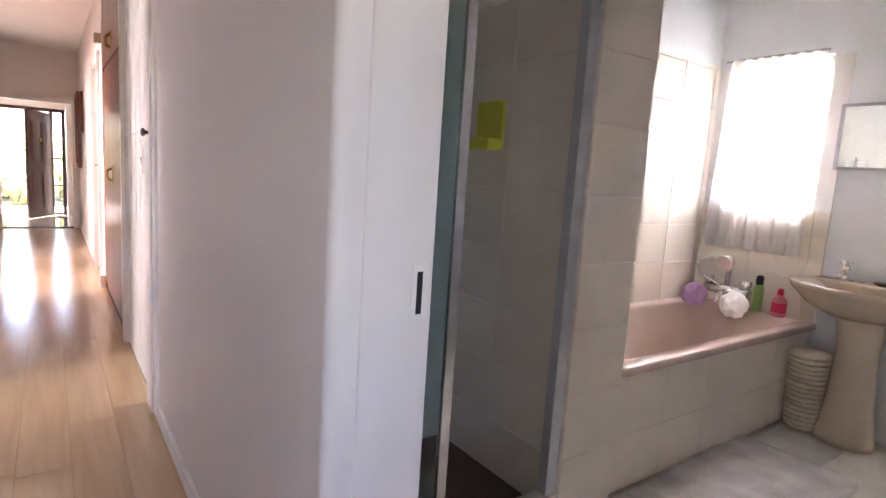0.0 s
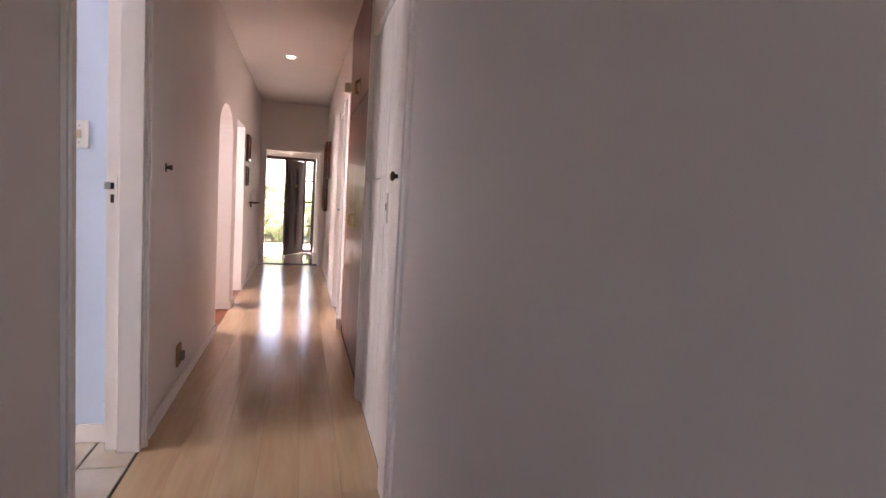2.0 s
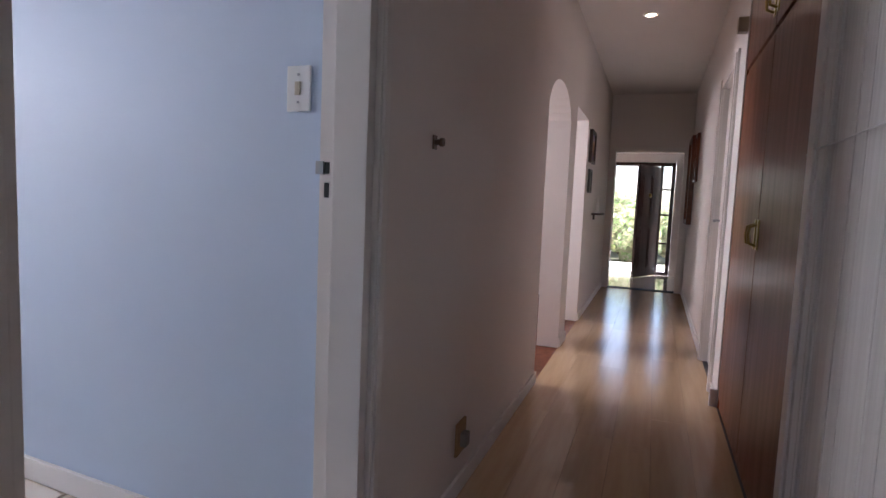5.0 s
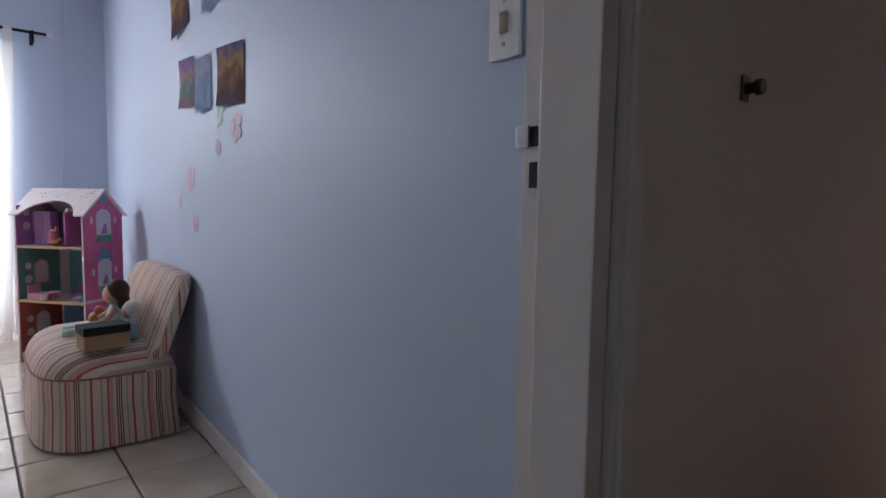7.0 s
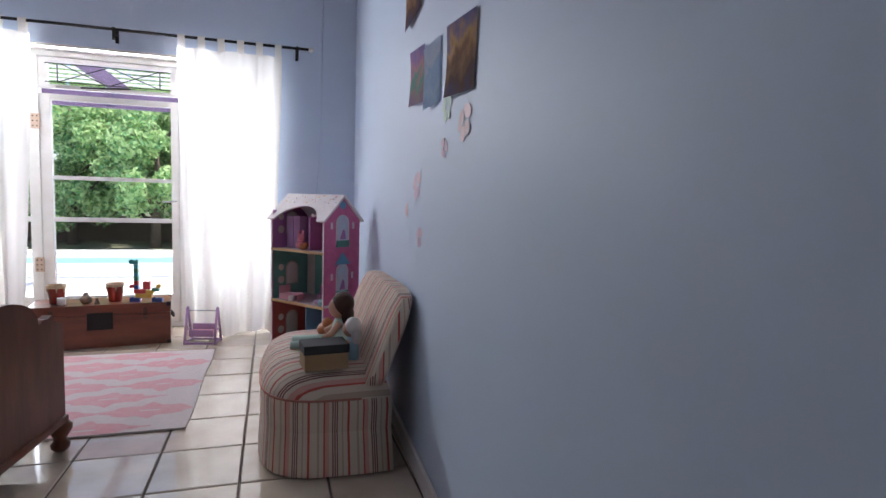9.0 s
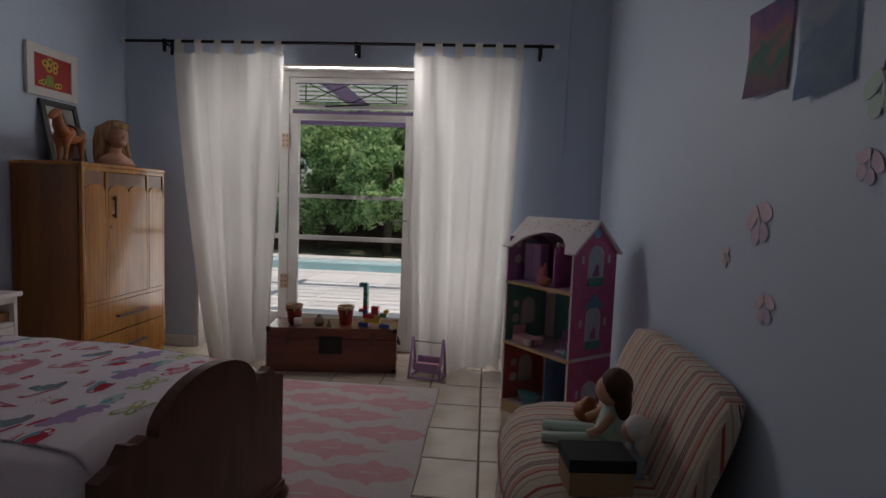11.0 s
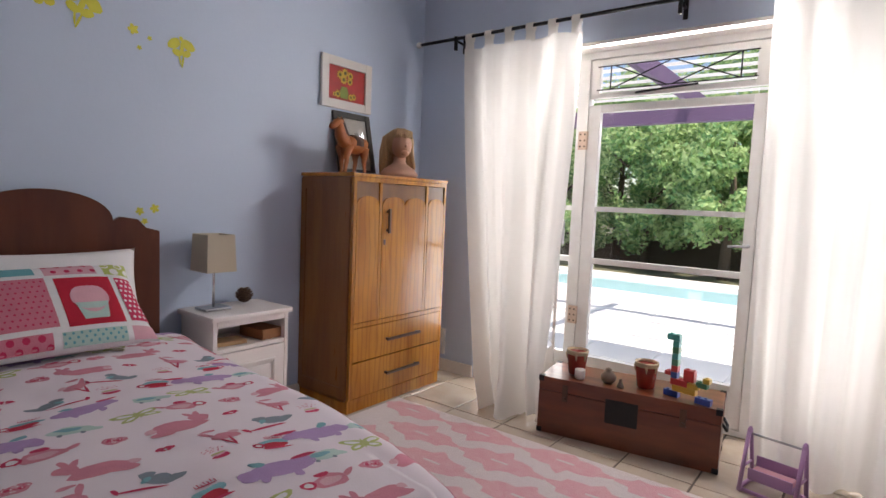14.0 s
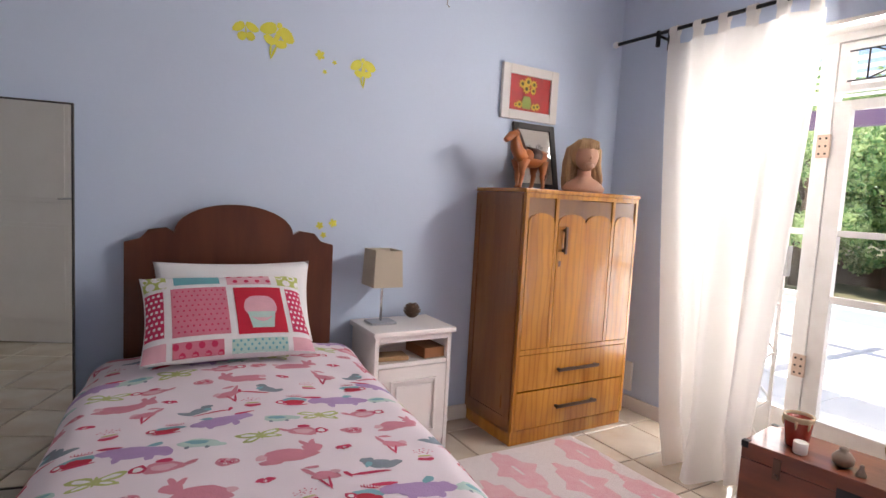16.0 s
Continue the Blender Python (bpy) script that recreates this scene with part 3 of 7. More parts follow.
doorway("bedroom_door", XL, 1, D0, D1, DH, far=0.05)
structure("trim_bathroom_door", boxes((XR + 0.055, XR + 0.195, 0.734, 0.80, 0.003, DH), (XR, XR + 0.19, -0.16, -0.14, 0.003, DH), (XR, XR + 0.19, -0.16, 0.80, DH, DH + 0.02), bevel=0.004), M["hall_paint"], "door lining painted like the wall")
bm = bmesh.new()
corner = [(0.055, 0.742), (0.022, 0.742)] + [(0.022 - 0.022 * math.sin(k * 0.2618), 0.764 - 0.022 * math.cos(k * 0.2618)) for k in range(1, 7)] + [(0.0, 0.80), (0.055, 0.80)]
for z in (0.003, DH):
    for x, y in corner:
        bm.verts.new((XR + x, y, z))
bm.verts.ensure_lookup_table()
n = len(corner)
for k in range(n):
    bm.faces.new((bm.verts[k], bm.verts[(k + 1) % n], bm.verts[n + (k + 1) % n], bm.verts[n + k]))
bmesh.ops.recalc_face_normals(bm, faces=bm.faces)
structure("trim_bathroom_corner", bm, M["hall_paint"], "rounded plaster corner")
doorway("linen_door", XR, -1, 2.76, 3.66, DH - 0.02, width=0.26, far=0.11, thick=0.1)
doorway("side_door", XR, -1, 5.66, 6.32, DH - 0.13, width=0.08, thick=0.12)
structure("trim_end_opening", boxes((-0.31, -0.25, YE - 0.016, YE - 0.001, 0.013, 1.83), (0.57, 0.63, YE - 0.016, YE - 0.001, 0.013, 1.83), (-0.25, 0.57, YE - 0.016, YE - 0.001, 1.77, 1.83), bevel=0.004), M["white_gloss"])
# rebate strip and lock plate of the bedroom doorway
structure("trim_door_stop", boxes((XL - 0.085, XL + 0.004, D1 - 0.034, D1 - 0.001, 0.004, DH - 0.001), bevel=0.003), M["white_gloss"])

# outdoors
bm = bmesh.new()
bmesh.ops.create_grid(bm, x_segments=1, y_segments=1, size=400, matrix=Matrix.Translation((0, 0, -0.14)))
structure("ground", bm, M["ground"], "dry garden soil and grass")
structure("water", boxes((-12.4, -10.5, -9, 9, -0.135, -0.10)), M["water"], "turquoise swimming pool water")
structure("pavement_coping", boxes((-12.9, -12.4, -9, 9, -0.135, -0.05), (-10.5, -10.2, -9, 9, -0.135, -0.05), bevel=0.01), M["paving"], "pale stone pool coping")
structure("wall_garden", boxes((-16.4, -16.2, -14, 12, -0.13, 0.5)), M["bark"], "low dark garden wall")
structure("pavement_front", boxes((-3, 3, 11.62, 13.6, -0.135, -0.03)), M["paving"], "sunlit front paving")

# ---- French door ----


def french_door():
    d = tagged(new("french_door"), "white painted steel French door with glass panes and toplight", "door", "", "structure")
    d.matrix_world = pose(-5.38, 0, 0)
    s = M["white_steel"]
    y0, y1, ym0, ym1, top = W0 + 0.02, W1 - 0.02, 1.15, 2.10, WH - 0.02
    fr = boxes((-0.05, 0.03, y0, y0 + 0.04, 0.01, top), (-0.05, 0.03, y1 - 0.04, y1, 0.01, top), (-0.05, 0.03, y0 + 0.04, y1 - 0.04, top - 0.04, top), (-0.05, 0.03, y0 + 0.04, y1 - 0.04, 0.01, 0.04),
               (-0.05, 0.03, ym0 - 0.07, ym0, 0.04, top - 0.04), (-0.05, 0.03, ym1, ym1 + 0.06, 0.04, top - 0.04), bevel=0.004)
    part("frame", fr, s, d)
    leaf = part("door_leaf", boxes((-0.02, 0.02, ym0 + 0.002, ym0 + 0.075, 0.045, 1.80), (-0.02, 0.02, ym1 - 0.06, ym1 - 0.002, 0.045, 1.80), (-0.02, 0.02, ym0 + 0.075, ym1 - 0.06, 1.755, 1.80),
                                   (-0.02, 0.02, ym0 + 0.075, ym1 - 0.06, 0.045, 0.27), (-0.015, 0.015, ym0 + 0.075, ym1 - 0.06, 1.165, 1.195), (-0.015, 0.015, ym0 + 0.075, ym1 - 0.06, 0.845, 0.88), bevel=0.004), s, d)
    for a, b in ((0.27, 0.845), (0.88, 1.165), (1.195, 1.755)):
        p = part("pane", boxes((-0.003, 0.003, ym0 + 0.075, ym1 - 0.06, a, b)), M["glass"], leaf)
        p.visible_shadow = False
    light = part("toplight", boxes((-0.02, 0.02, ym0 + 0.002, ym0 + 0.06, 1.84, top - 0.045), (-0.02, 0.02, ym1 - 0.06, ym1 - 0.002, 1.84, top - 0.045), (-0.02, 0.02, ym0 + 0.06, ym1 - 0.06, 1.84, 1.87), (-0.02, 0.02, ym0 + 0.06, ym1 - 0.06, top - 0.075, top - 0.045), bevel=0.003), s, d)
    p = part("pane", boxes((-0.003, 0.003, ym0 + 0.06, ym1 - 0.06, 1.87, top - 0.075)), M["glass"], light)
    p.visible_shadow = False
    bars = bmesh.new()
    ya, yb, za, zb, x = ym0 + 0.05, ym1 - 0.05, 1.885, top - 0.09, 0.032
    for a, b in (((ya, za), (yb, za)), ((ya, zb), (yb, zb)), ((ya + 0.08, za), (ya + 0.08, zb)), ((yb - 0.08, za), (yb - 0.08, zb)), ((ya + 0.08, za), (ya + 0.42, zb)), ((ya + 0.1, zb), (ya + 0.4, za)), ((yb - 0.08, zb), (yb - 0.42, za)), ((yb - 0.08, za), (yb - 0.42, zb))):
        tube(bars, [(x, *a), (x, *b)], 0.004, 6)
    part("burglar_bar", bars, M["black_iron"], d, "thin black burglar bars across the toplight")
    st = bmesh.new()
    tube(st, [(0.03, ym0 + 0.28, 1.855), (0.06, ym0 + 0.5, 1.862), (0.05, ym0 + 0.62, 1.87)], 0.007, 6)
    part("window_stay", st, M["black_iron"], d, "black toplight stay")
    for z in (1.59, 0.52):
        hb = part("hinge", boxes((0.032, 0.05, ym0 - 0.045, ym0 + 0.012, z - 0.055, z + 0.055), bevel=0.004), M["copper_hinge"], d, "rusted cream-painted hinge block")
        # black discs stand in for the dark, empty screw holes of the hinge
        for dz in (-0.036, 0.0, 0.036):
            for dy in (-0.030, -0.003):
                part("screw", lathe(bmesh.new(), [(0.0055, 0), (0.0055, 0.0012), (0.003, 0.0016)], Matrix.Translation((0.0501, ym0 + dy, z + dz)) @ pose(0, 0, 0, 0, 90, 0), sides=8), M["black"], hb)
    part("door_handle", tube(bmesh.new(), [(0.02, ym1 - 0.03, 1.02), (0.06, ym1 - 0.03, 1.02), (0.06, ym1 - 0.12, 1.015)], 0.008, 8), M["steel"], d)
    for a, b in ((y0 + 0.04, ym0 - 0.07), (ym1 + 0.06, y1 - 0.04)):
        sl = part("side_light", boxes((-0.02, 0.01, a, b, 0.845, 0.88), (-0.02, 0.01, a, b, 1.165, 1.195), (-0.02, 0.01, a, b, 1.80, 1.84), (-0.02, 0.01, a, b, 0.04, 0.27), bevel=0.003), s, d)
        for c, e in ((0.27, 0.845), (0.88, 1.165), (1.195, 1.80), (1.84, top - 0.04)):
            p = part("pane", boxes((-0.006, -0.002, a, b, c, e)), M["glass"], sl)
            p.visible_shadow = False
    return d


french_door()


def trellis_gate():
    g = thing("trellis_gate", pose(-5.29, 0.78, 0.005), "white folding trellis security gate, slid half back", "security gate")
    for y in (0.0, 0.13, 0.26):
        part("upright", boxes((-0.008, 0.008, y - 0.008, y + 0.008, 0, 2.08), bevel=0.002), M["white_steel"], g)
    for n in range(8):
        bm = bmesh.new()
        z = 0.06 + n * 0.25
        tube(bm, [(0.012, 0, z), (0.012, 0.26, z + 0.25)], 0.006, 6)
        tube(bm, [(-0.012, 0, z + 0.25), (-0.012, 0.26, z)], 0.006, 6)
        part("lattice", bm, M["white_steel"], g)
    part("lock", boxes((-0.015, 0.02, 0.245, 0.285, 0.95, 1.10), bevel=0.003), M["steel"], g, "steel gate lock")
    return g


trellis_gate()


def curtain(y0, y1, b0, b1, seed, xb):
    """A tab-top curtain between y0 and y1 on the rod, pulled in to b0 and b1 at the hem."""
    rnd = random.Random(seed)
    phases = [rnd.uniform(0, 6.28) for _ in range(4)]
    nu, nv, top = 110, 40, 2.17
    bm = bmesh.new()
    rows = []
    for j in range(nv + 1):
        v = j / nv
        z = top * (1 - v) + 0.015 * v
        row = []
        for i in range(nu + 1):
            u = i / nu
            ease = v ** 1.3
            y = (y0 + (y1 - y0) * u) * (1 - ease) + (b0 + (b1 - b0) * u) * ease
            amp = 0.022 + 0.055 * v
            f = math.sin(u * 24 + phases[0] + 0.7 * v + 1.1 * math.sin(u * 5))
            w = math.copysign(abs(f) ** 0.7, f) + 0.7 * math.sin(u * 13 + phases[1] - 1.3 * v) + 0.12 * math.sin(u * 60 + phases[2])
            x = -5.1 + (xb + 5.1) * ease + amp * 0.75 * w
            if v > 0.9:
                x += 0.05 * (v - 0.9) * 10 * math.sin(u * 9 + phases[3])
            row.append(bm.verts.new((x, y, z + 0.02 * math.sin(u * 12 + phases[3]) * v)))
        rows.append(row)
    for a, b in zip(rows, rows[1:]):
        for i in range(nu):
            bm.faces.new((a[i], a[i + 1], b[i + 1], b[i]))
    c = thing("curtain", Matrix(), "off-white tab-top cotton curtain, sunlit from behind, hem touching the tiles", "curtain", "bedroom curtains")
    part("cloth", bm, M["curtain"], c, smooth=True)
    count = 6
    for k in range(count):
        y = y0 + 0.03 + (y1 - y0 - 0.06) * k / (count - 1)
        bm = bmesh.new()
        ring = [(-5.1 + 0.022 * math.cos(a), 2.235 + 0.03 * math.sin(a)) for a in [radians(d) for d in range(-60, 241, 30)]]
        ring = [(-5.085, 2.16)] + ring + [(-5.115, 2.16)]
        verts = [[bm.verts.new((x, y + s, z)) for x, z in ring] for s in (-0.025, 0.025)]
        for i in range(len(ring) - 1):
            bm.faces.new((verts[0][i], verts[0][i + 1], verts[1][i + 1], verts[1][i]))
        part("tab", bm, M["curtain"], c, smooth=True)


curtain(0.40, 1.19, 0.86, 1.21, 3, -4.80)
curtain(2.13, 2.88, 2.20, 2.80, 8, -4.99)


def curtain_rod():
    r = thing("curtain_rod", pose(-5.1, 0, 2.247), "black iron curtain rod on three brackets above the French door", "curtain rod")
    part("rod", tube(bmesh.new(), [(0, 0.02, 0), (0, 3.08, 0)], 0.0105, 10), M["black_iron"], r)
    for y in (0.32, 1.715, 2.995):
        bm = tube(bmesh.new(), [(0.0, y, -0.012), (-0.098, y, -0.02)], 0.008, 8)
        box(bm, -0.0995, -0.092, y - 0.012, y + 0.012, -0.075, 0.03, bevel=0.002)
        box(bm, -0.008, 0.012, y - 0.009, y + 0.009, -0.075, 0.014, bevel=0.002)
        part("bracket", bm, M["black_iron"], r)
    for y in (0.005, 3.10):
        part("finial", ball(bmesh.new(), (0, y, 0), (0.02, 0.024, 0.02)), M["white_plastic"], r, "white end knob")


curtain_rod()

# ---- bedroom ----


BED = pose(-2.88, 0.016, 0, 0, 0, -6.8)


def bed():
    b = thing("single_bed", BED, "dark stained wooden single bed with arched headboard and footboard", "bed")

    def board(h0, shoulder, ear, peak, half):
        pts = [(-half, h0), (half, h0), (half, shoulder), (half - 0.055, shoulder + 0.015), (half - 0.085, shoulder + 0.05), (half - 0.115, ear), (half - 0.15, ear + 0.005), (half - 0.18, ear - 0.012)]
        inner = half - 0.18
        pts += [(inner * math.cos(a), ear - 0.012 + (peak - ear + 0.012) * math.sin(a)) for a in [math.pi * k / 18 for k in range(1, 18)]]
        pts += [(-x, z) for x, z in reversed(pts[2:8])]
        return pts
    dw = M["dark_wood"]
    hb = outline(bmesh.new(), board(0.22, 1.005, 1.06, 1.17, 0.418), 0.035, Matrix())
    part("headboard", hb, dw, b)
    fb = outline(bmesh.new(), board(0.14, 0.54, 0.58, 0.685, 0.405), 0.035, Matrix.Translation((0, 1.90, 0)))
    part("footboard", fb, dw, b)
    part("footboard_moulding", boxes((-0.415, 0.415, 1.89, 1.945, 0.125, 0.155), bevel=0.01), dw, b)
    for x in (-0.40, 0.40):
        for y, z1 in ((1.915, 0.13), (0.02, 0.24)):
            bm = lathe(bmesh.new(), [(0.02, 0.0), (0.034, 0.012), (0.036, 0.03), (0.022, 0.045), (0.026, 0.06), (0.044, 0.09), (0.046, 0.11), (0.03, z1)], pose(x, y, 0.004))
            part("leg", bm, dw, b, "turned wooden leg")
        part("side_rail", boxes((x - 0.012, x + 0.012, 0.04, 1.895, 0.2, 0.34), bevel=0.004), dw, b)
    part("mattress_base", boxes((-0.385, 0.385, 0.045, 1.885, 0.24, 0.34), bevel=0.01), M["linen"], b)
    return b


bed()
mt = solo("mattress", boxes((-0.42, 0.42, 0.045, 1.885, 0.345, 0.52), bevel=0.04), M["linen"], "white mattress under the duvet", "mattress", m=BED, smooth=True)


def profile(s):
    """Across the bed: the arc length s to x and z of the duvet."""
    a, flat, r = abs(s), 0.40, 0.13
    if a < flat:
        x, z = a, 0.575 + 0.02 * math.cos(a / flat * 1.57)
    elif a < flat + r * 1.4:
        t = (a - flat) / r
        x, z = flat + r * math.sin(t), 0.575 - r * (1 - math.cos(t))
    else:
        t, k = 1.4, a - flat - r * 1.4
        x, z = flat + r * math.sin(t) + 0.17 * k, 0.575 - r * (1 - math.cos(t)) - 0.985 * k
    return math.copysign(x, s), z


def duvet_point(s, y, lift=0.0):
    x, z = profile(s)
    n = noise.noise(Vector((s * 3.1, y * 2.6, 0.3))) * 0.016 + noise.noise(Vector((s * 9, y * 8, 2.0))) * 0.006
    side = max(0.0, abs(s) - 0.5)
    x += math.copysign(1, s) * side * 0.12 * math.sin(y * 14 + 1.2 * math.sin(y * 5))
    z += n + lift
    if y > 1.545 and abs(s) > 0.36:
        x *= 1 - 0.16 * min(1, (y - 1.545) / 0.3)
    if y > 1.805:
        z -= 2.0 * (y - 1.805) ** 2 * 6
    if y < 0.2:
        z -= (0.2 - y) ** 2 * 1.5
    if abs(s) > 0.5:
        x += math.copysign(lift, s) * 1.0
    return Vector((x, y, z))


def duvet():
    bm = bmesh.new()
    ns, ny = 130, 150
    rows = [[bm.verts.new(duvet_point(-0.86 + 1.72 * i / ns, 0.07 + 1.815 * j / ny)) for i in range(ns + 1)] for j in range(ny + 1)]
    for a, b in zip(rows, rows[1:]):
        for i in range(ns):
            bm.faces.new((a[i], a[i + 1], b[i + 1], b[i]))
    d = thing("duvet", BED, "pale pink duvet printed with animals, teapots and butterflies", "duvet")
    part("cover", bm, M["duvet"], d, smooth=True)
    return d


DUVET = duvet()

# printed motifs: ellipses of (u, v, half width, half height, turn, colour), u to the right and v up, in centimetres
MOTIFS = {
    "hippo": [(0, 0, 6.0, 2.6, 8, "purple"), (5.2, 1.4, 2.6, 1.9, 0, "purple"), (-5, -0.8, 2.2, 1.8, 20, "purple"), (6, 3.6, 2.6, 0.6, 10, "hot"), (-3, 2.6, 1.5, 0.9, -20, "teal"), (-3, -2.6, 0.9, 1.4, 0, "purple"), (3, -2.4, 0.9, 1.4, 0, "purple")],
    "rabbit": [(0, 0, 5.2, 2.5, 4, "pink"), (-5, 2.2, 2.1, 1.7, 0, "pink"), (-5.2, 4.2, 0.7, 2.0, 20, "pink"), (-3.8, 4.0, 0.7, 1.9, -25, "pink"), (3.5, -1.8, 2.6, 1.1, 0, "pink"), (5.4, 0.4, 1.1, 1.1, 0, "blush")],
    "flamingo": [(0, 0, 3.0, 1.8, 20, "pink"), (2.6, 2.6, 0.6, 2.6, -25, "pink"), (1.4, 4.6, 1.6, 0.6, 10, "pink"), (0.2, -3.4, 0.3, 2.6, 12, "hot"), (1.2, -3.2, 0.3, 2.6, -14, "hot"), (-2.4, 0.8, 1.2, 0.8, 40, "blush")],
    "teapot": [(0, 0, 3.6, 2.4, 0, "pink"), (0, 0, 2.3, 1.3, 0, "blush"), (4.4, 0.3, 1.6, 1.5, 0, "hot"), (4.4, 0.3, 0.9, 0.9, 0, "white"), (-4.4, 0.6, 1.8, 0.7, -35, "pink"), (0.2, 2.7, 1.6, 0.8, 0, "hot")],
    "squirrel": [(0, 0, 2.6, 1.9, 25, "slate"), (-2.6, -1.2, 2.4, 1.1, -20, "slate"), (1.4, 2.3, 1.5, 1.2, 0, "slate"), (1.8, 0.5, 1.3, 0.7, -50, "teal"), (3.0, -2.6, 4.2, 0.45, 10, "hot"), (7.0, -1.4, 0.5, 1.3, -15, "hot")],
    "butterfly": [(-2.6, 1.2, 2.8, 1.4, -22, "lime"), (2.6, 1.2, 2.8, 1.4, 22, "lime"), (-2.2, -1.3, 2.3, 1.1, 22, "lime"), (2.2, -1.3, 2.3, 1.1, -22, "lime"), (-2.6, 1.2, 1.8, 0.7, -22, "white"), (2.6, 1.2, 1.8, 0.7, 22, "white"), (-2.2, -1.3, 1.3, 0.5, 22, "white"), (2.2, -1.3, 1.3, 0.5, -22, "white"), (0, 0, 0.4, 2.2, 0, "lime")],
    "cup": [(0, 0.6, 3.2, 1.5, 0, "teal"), (0.2, -0.8, 2.6, 1.5, 0, "red"), (3.4, -0.3, 1.2, 1.2, 0, "hot"), (3.4, -0.3, 0.65, 0.65, 0, "white"), (0.1, -2.2, 3.0, 0.45, 4, "hot"), (-0.6, 2.7, 1.9, 0.22, 8, "hot")] + [(-2.4 + 0.6 * k, 3.1 + 0.3 * (k % 2), 0.12, 0.55, 0, "hot") for k in range(7)],
    "blossom": [(0, 0, 2.5, 1.7, 0, "pink"), (-0.8, 0.4, 0.6, 0.5, 0, "hot"), (0.9, -0.3, 0.6, 0.5, 0, "hot"), (0.2, 0.9, 0.5, 0.4, 0, "blush"), (-0.3, -0.8, 0.5, 0.4, 0, "blush")] + [(2.1 * math.cos(k * 2.4) * (k / 16) ** 0.5, 1.4 * math.sin(k * 2.4) * (k / 16) ** 0.5, 0.2, 0.16, 0, "white" if k % 2 else "hot") for k in range(16)],
    "hedgehog": [(0, 0, 4.0, 1.9, 0, "mint"), (-3.6, -0.6, 1.3, 0.9, 0, "mint"), (0.6, 0.5, 2.2, 0.9, 0, "teal"), (2.2, -1.8, 0.5, 0.6, 0, "slate"), (-1.5, -1.8, 0.5, 0.6, 0, "slate")],
    "bow": [(-1.0, 0.3, 1.1, 0.7, 25, "hot"), (1.0, 0.3, 1.1, 0.7, -25, "hot"), (-0.6, -0.6, 0.7, 0.4, -30, "hot"), (0.6, -0.6, 0.7, 0.4, 30, "hot")],
    "cake": [(0, 0, 2.0, 0.9, 6, "hot"), (0, 0.9, 1.8, 0.5, 6, "blush"), (0, 1.5, 1.7, 0.35, 6, "lime")] + [(2.4 * math.cos(k * 2.4) * (k / 14) ** 0.5, 3.6 + 1.5 * math.sin(k * 2.4) * (k / 14) ** 0.5, 0.22, 0.18, 0, "hot") for k in range(14)],
}


def print_motif(kind, s0, y0, flip, size, turn):
    bm, slots, names = bmesh.new(), [], []
    for n, (u, v, ru, rv, tw, colour) in enumerate(MOTIFS[kind]):
        if colour not in names:
            names.append(colour)
        def spot(a, r):
            w = r * (1 + 0.10 * math.sin(3 * a + n * 2.1 + s0 * 20) + 0.06 * math.sin(5 * a + y0 * 30))
            p = Vector((ru * w * math.cos(a), rv * w * math.sin(a)))
            p.rotate(Matrix.Rotation(radians(tw), 2))
            p = Vector(((p.x + u) * flip, p.y + v)) * 0.01 * size
            p.rotate(Matrix.Rotation(turn, 2))
            return bm.verts.new(duvet_point(s0 - p.x, y0 - p.y, 0.0007 + 0.00012 * n))

        nr, ns = (4, 16) if max(ru, rv) > 2 else (2, 10) if max(ru, rv) > 0.7 else (1, 6)
        rings = [[spot(2 * math.pi * k / ns, (m + 1) / nr) for k in range(ns)] for m in range(nr)]
        mid = spot(0, 0)
        made = [bm.faces.new((rings[0][k], rings[0][(k + 1) % ns], mid)) for k in range(ns)]
        for r0, r1 in zip(rings, rings[1:]):
            made += [bm.faces.new((r0[k], r1[k], r1[(k + 1) % ns], r0[(k + 1) % ns])) for k in range(ns)]
        for f in made:
            f.material_index = names.index(colour)
            f.normal_update()
            if f.normal.z < 0:
                f.normal_flip()
    part("printed_motif", bm, [M["motif_" + c] for c in names], DUVET)


rnd = random.Random(5)
order = ["teapot", "hippo", "squirrel", "rabbit", "butterfly", "cup", "flamingo", "blossom", "hedgehog", "cake", "bow"]
for j in range(15):
    for i in range(13):
        s = -0.80 + 0.134 * i + (0.067 if j % 2 else 0) + rnd.uniform(-0.015, 0.015)
        y = 0.15 + 0.117 * j + rnd.uniform(-0.014, 0.014)
        if abs(s) < 0.80 and y < 1.79:
            print_motif(order[(i * 4 + j * 3) % len(order)], s, y, rnd.choice((-1, 1)), rnd.uniform(1.1, 1.28), rnd.uniform(-0.2, 0.2))


def pillow_surface(u, v, w, h, fat):
    """A plump pillow face: u and v from -1 to 1."""
    e = (1 - abs(u) ** 3.2) * (1 - abs(v) ** 3.2)
    pinch = 1 - 0.06 * (1 - abs(v) ** 2) * abs(u) ** 4
    return Vector((u * w * pinch, 0.0, v * h * (1 - 0.07 * (1 - u * u) * abs(v) ** 4))) + Vector((0, fat * max(e, 0) ** 0.55, 0.0))


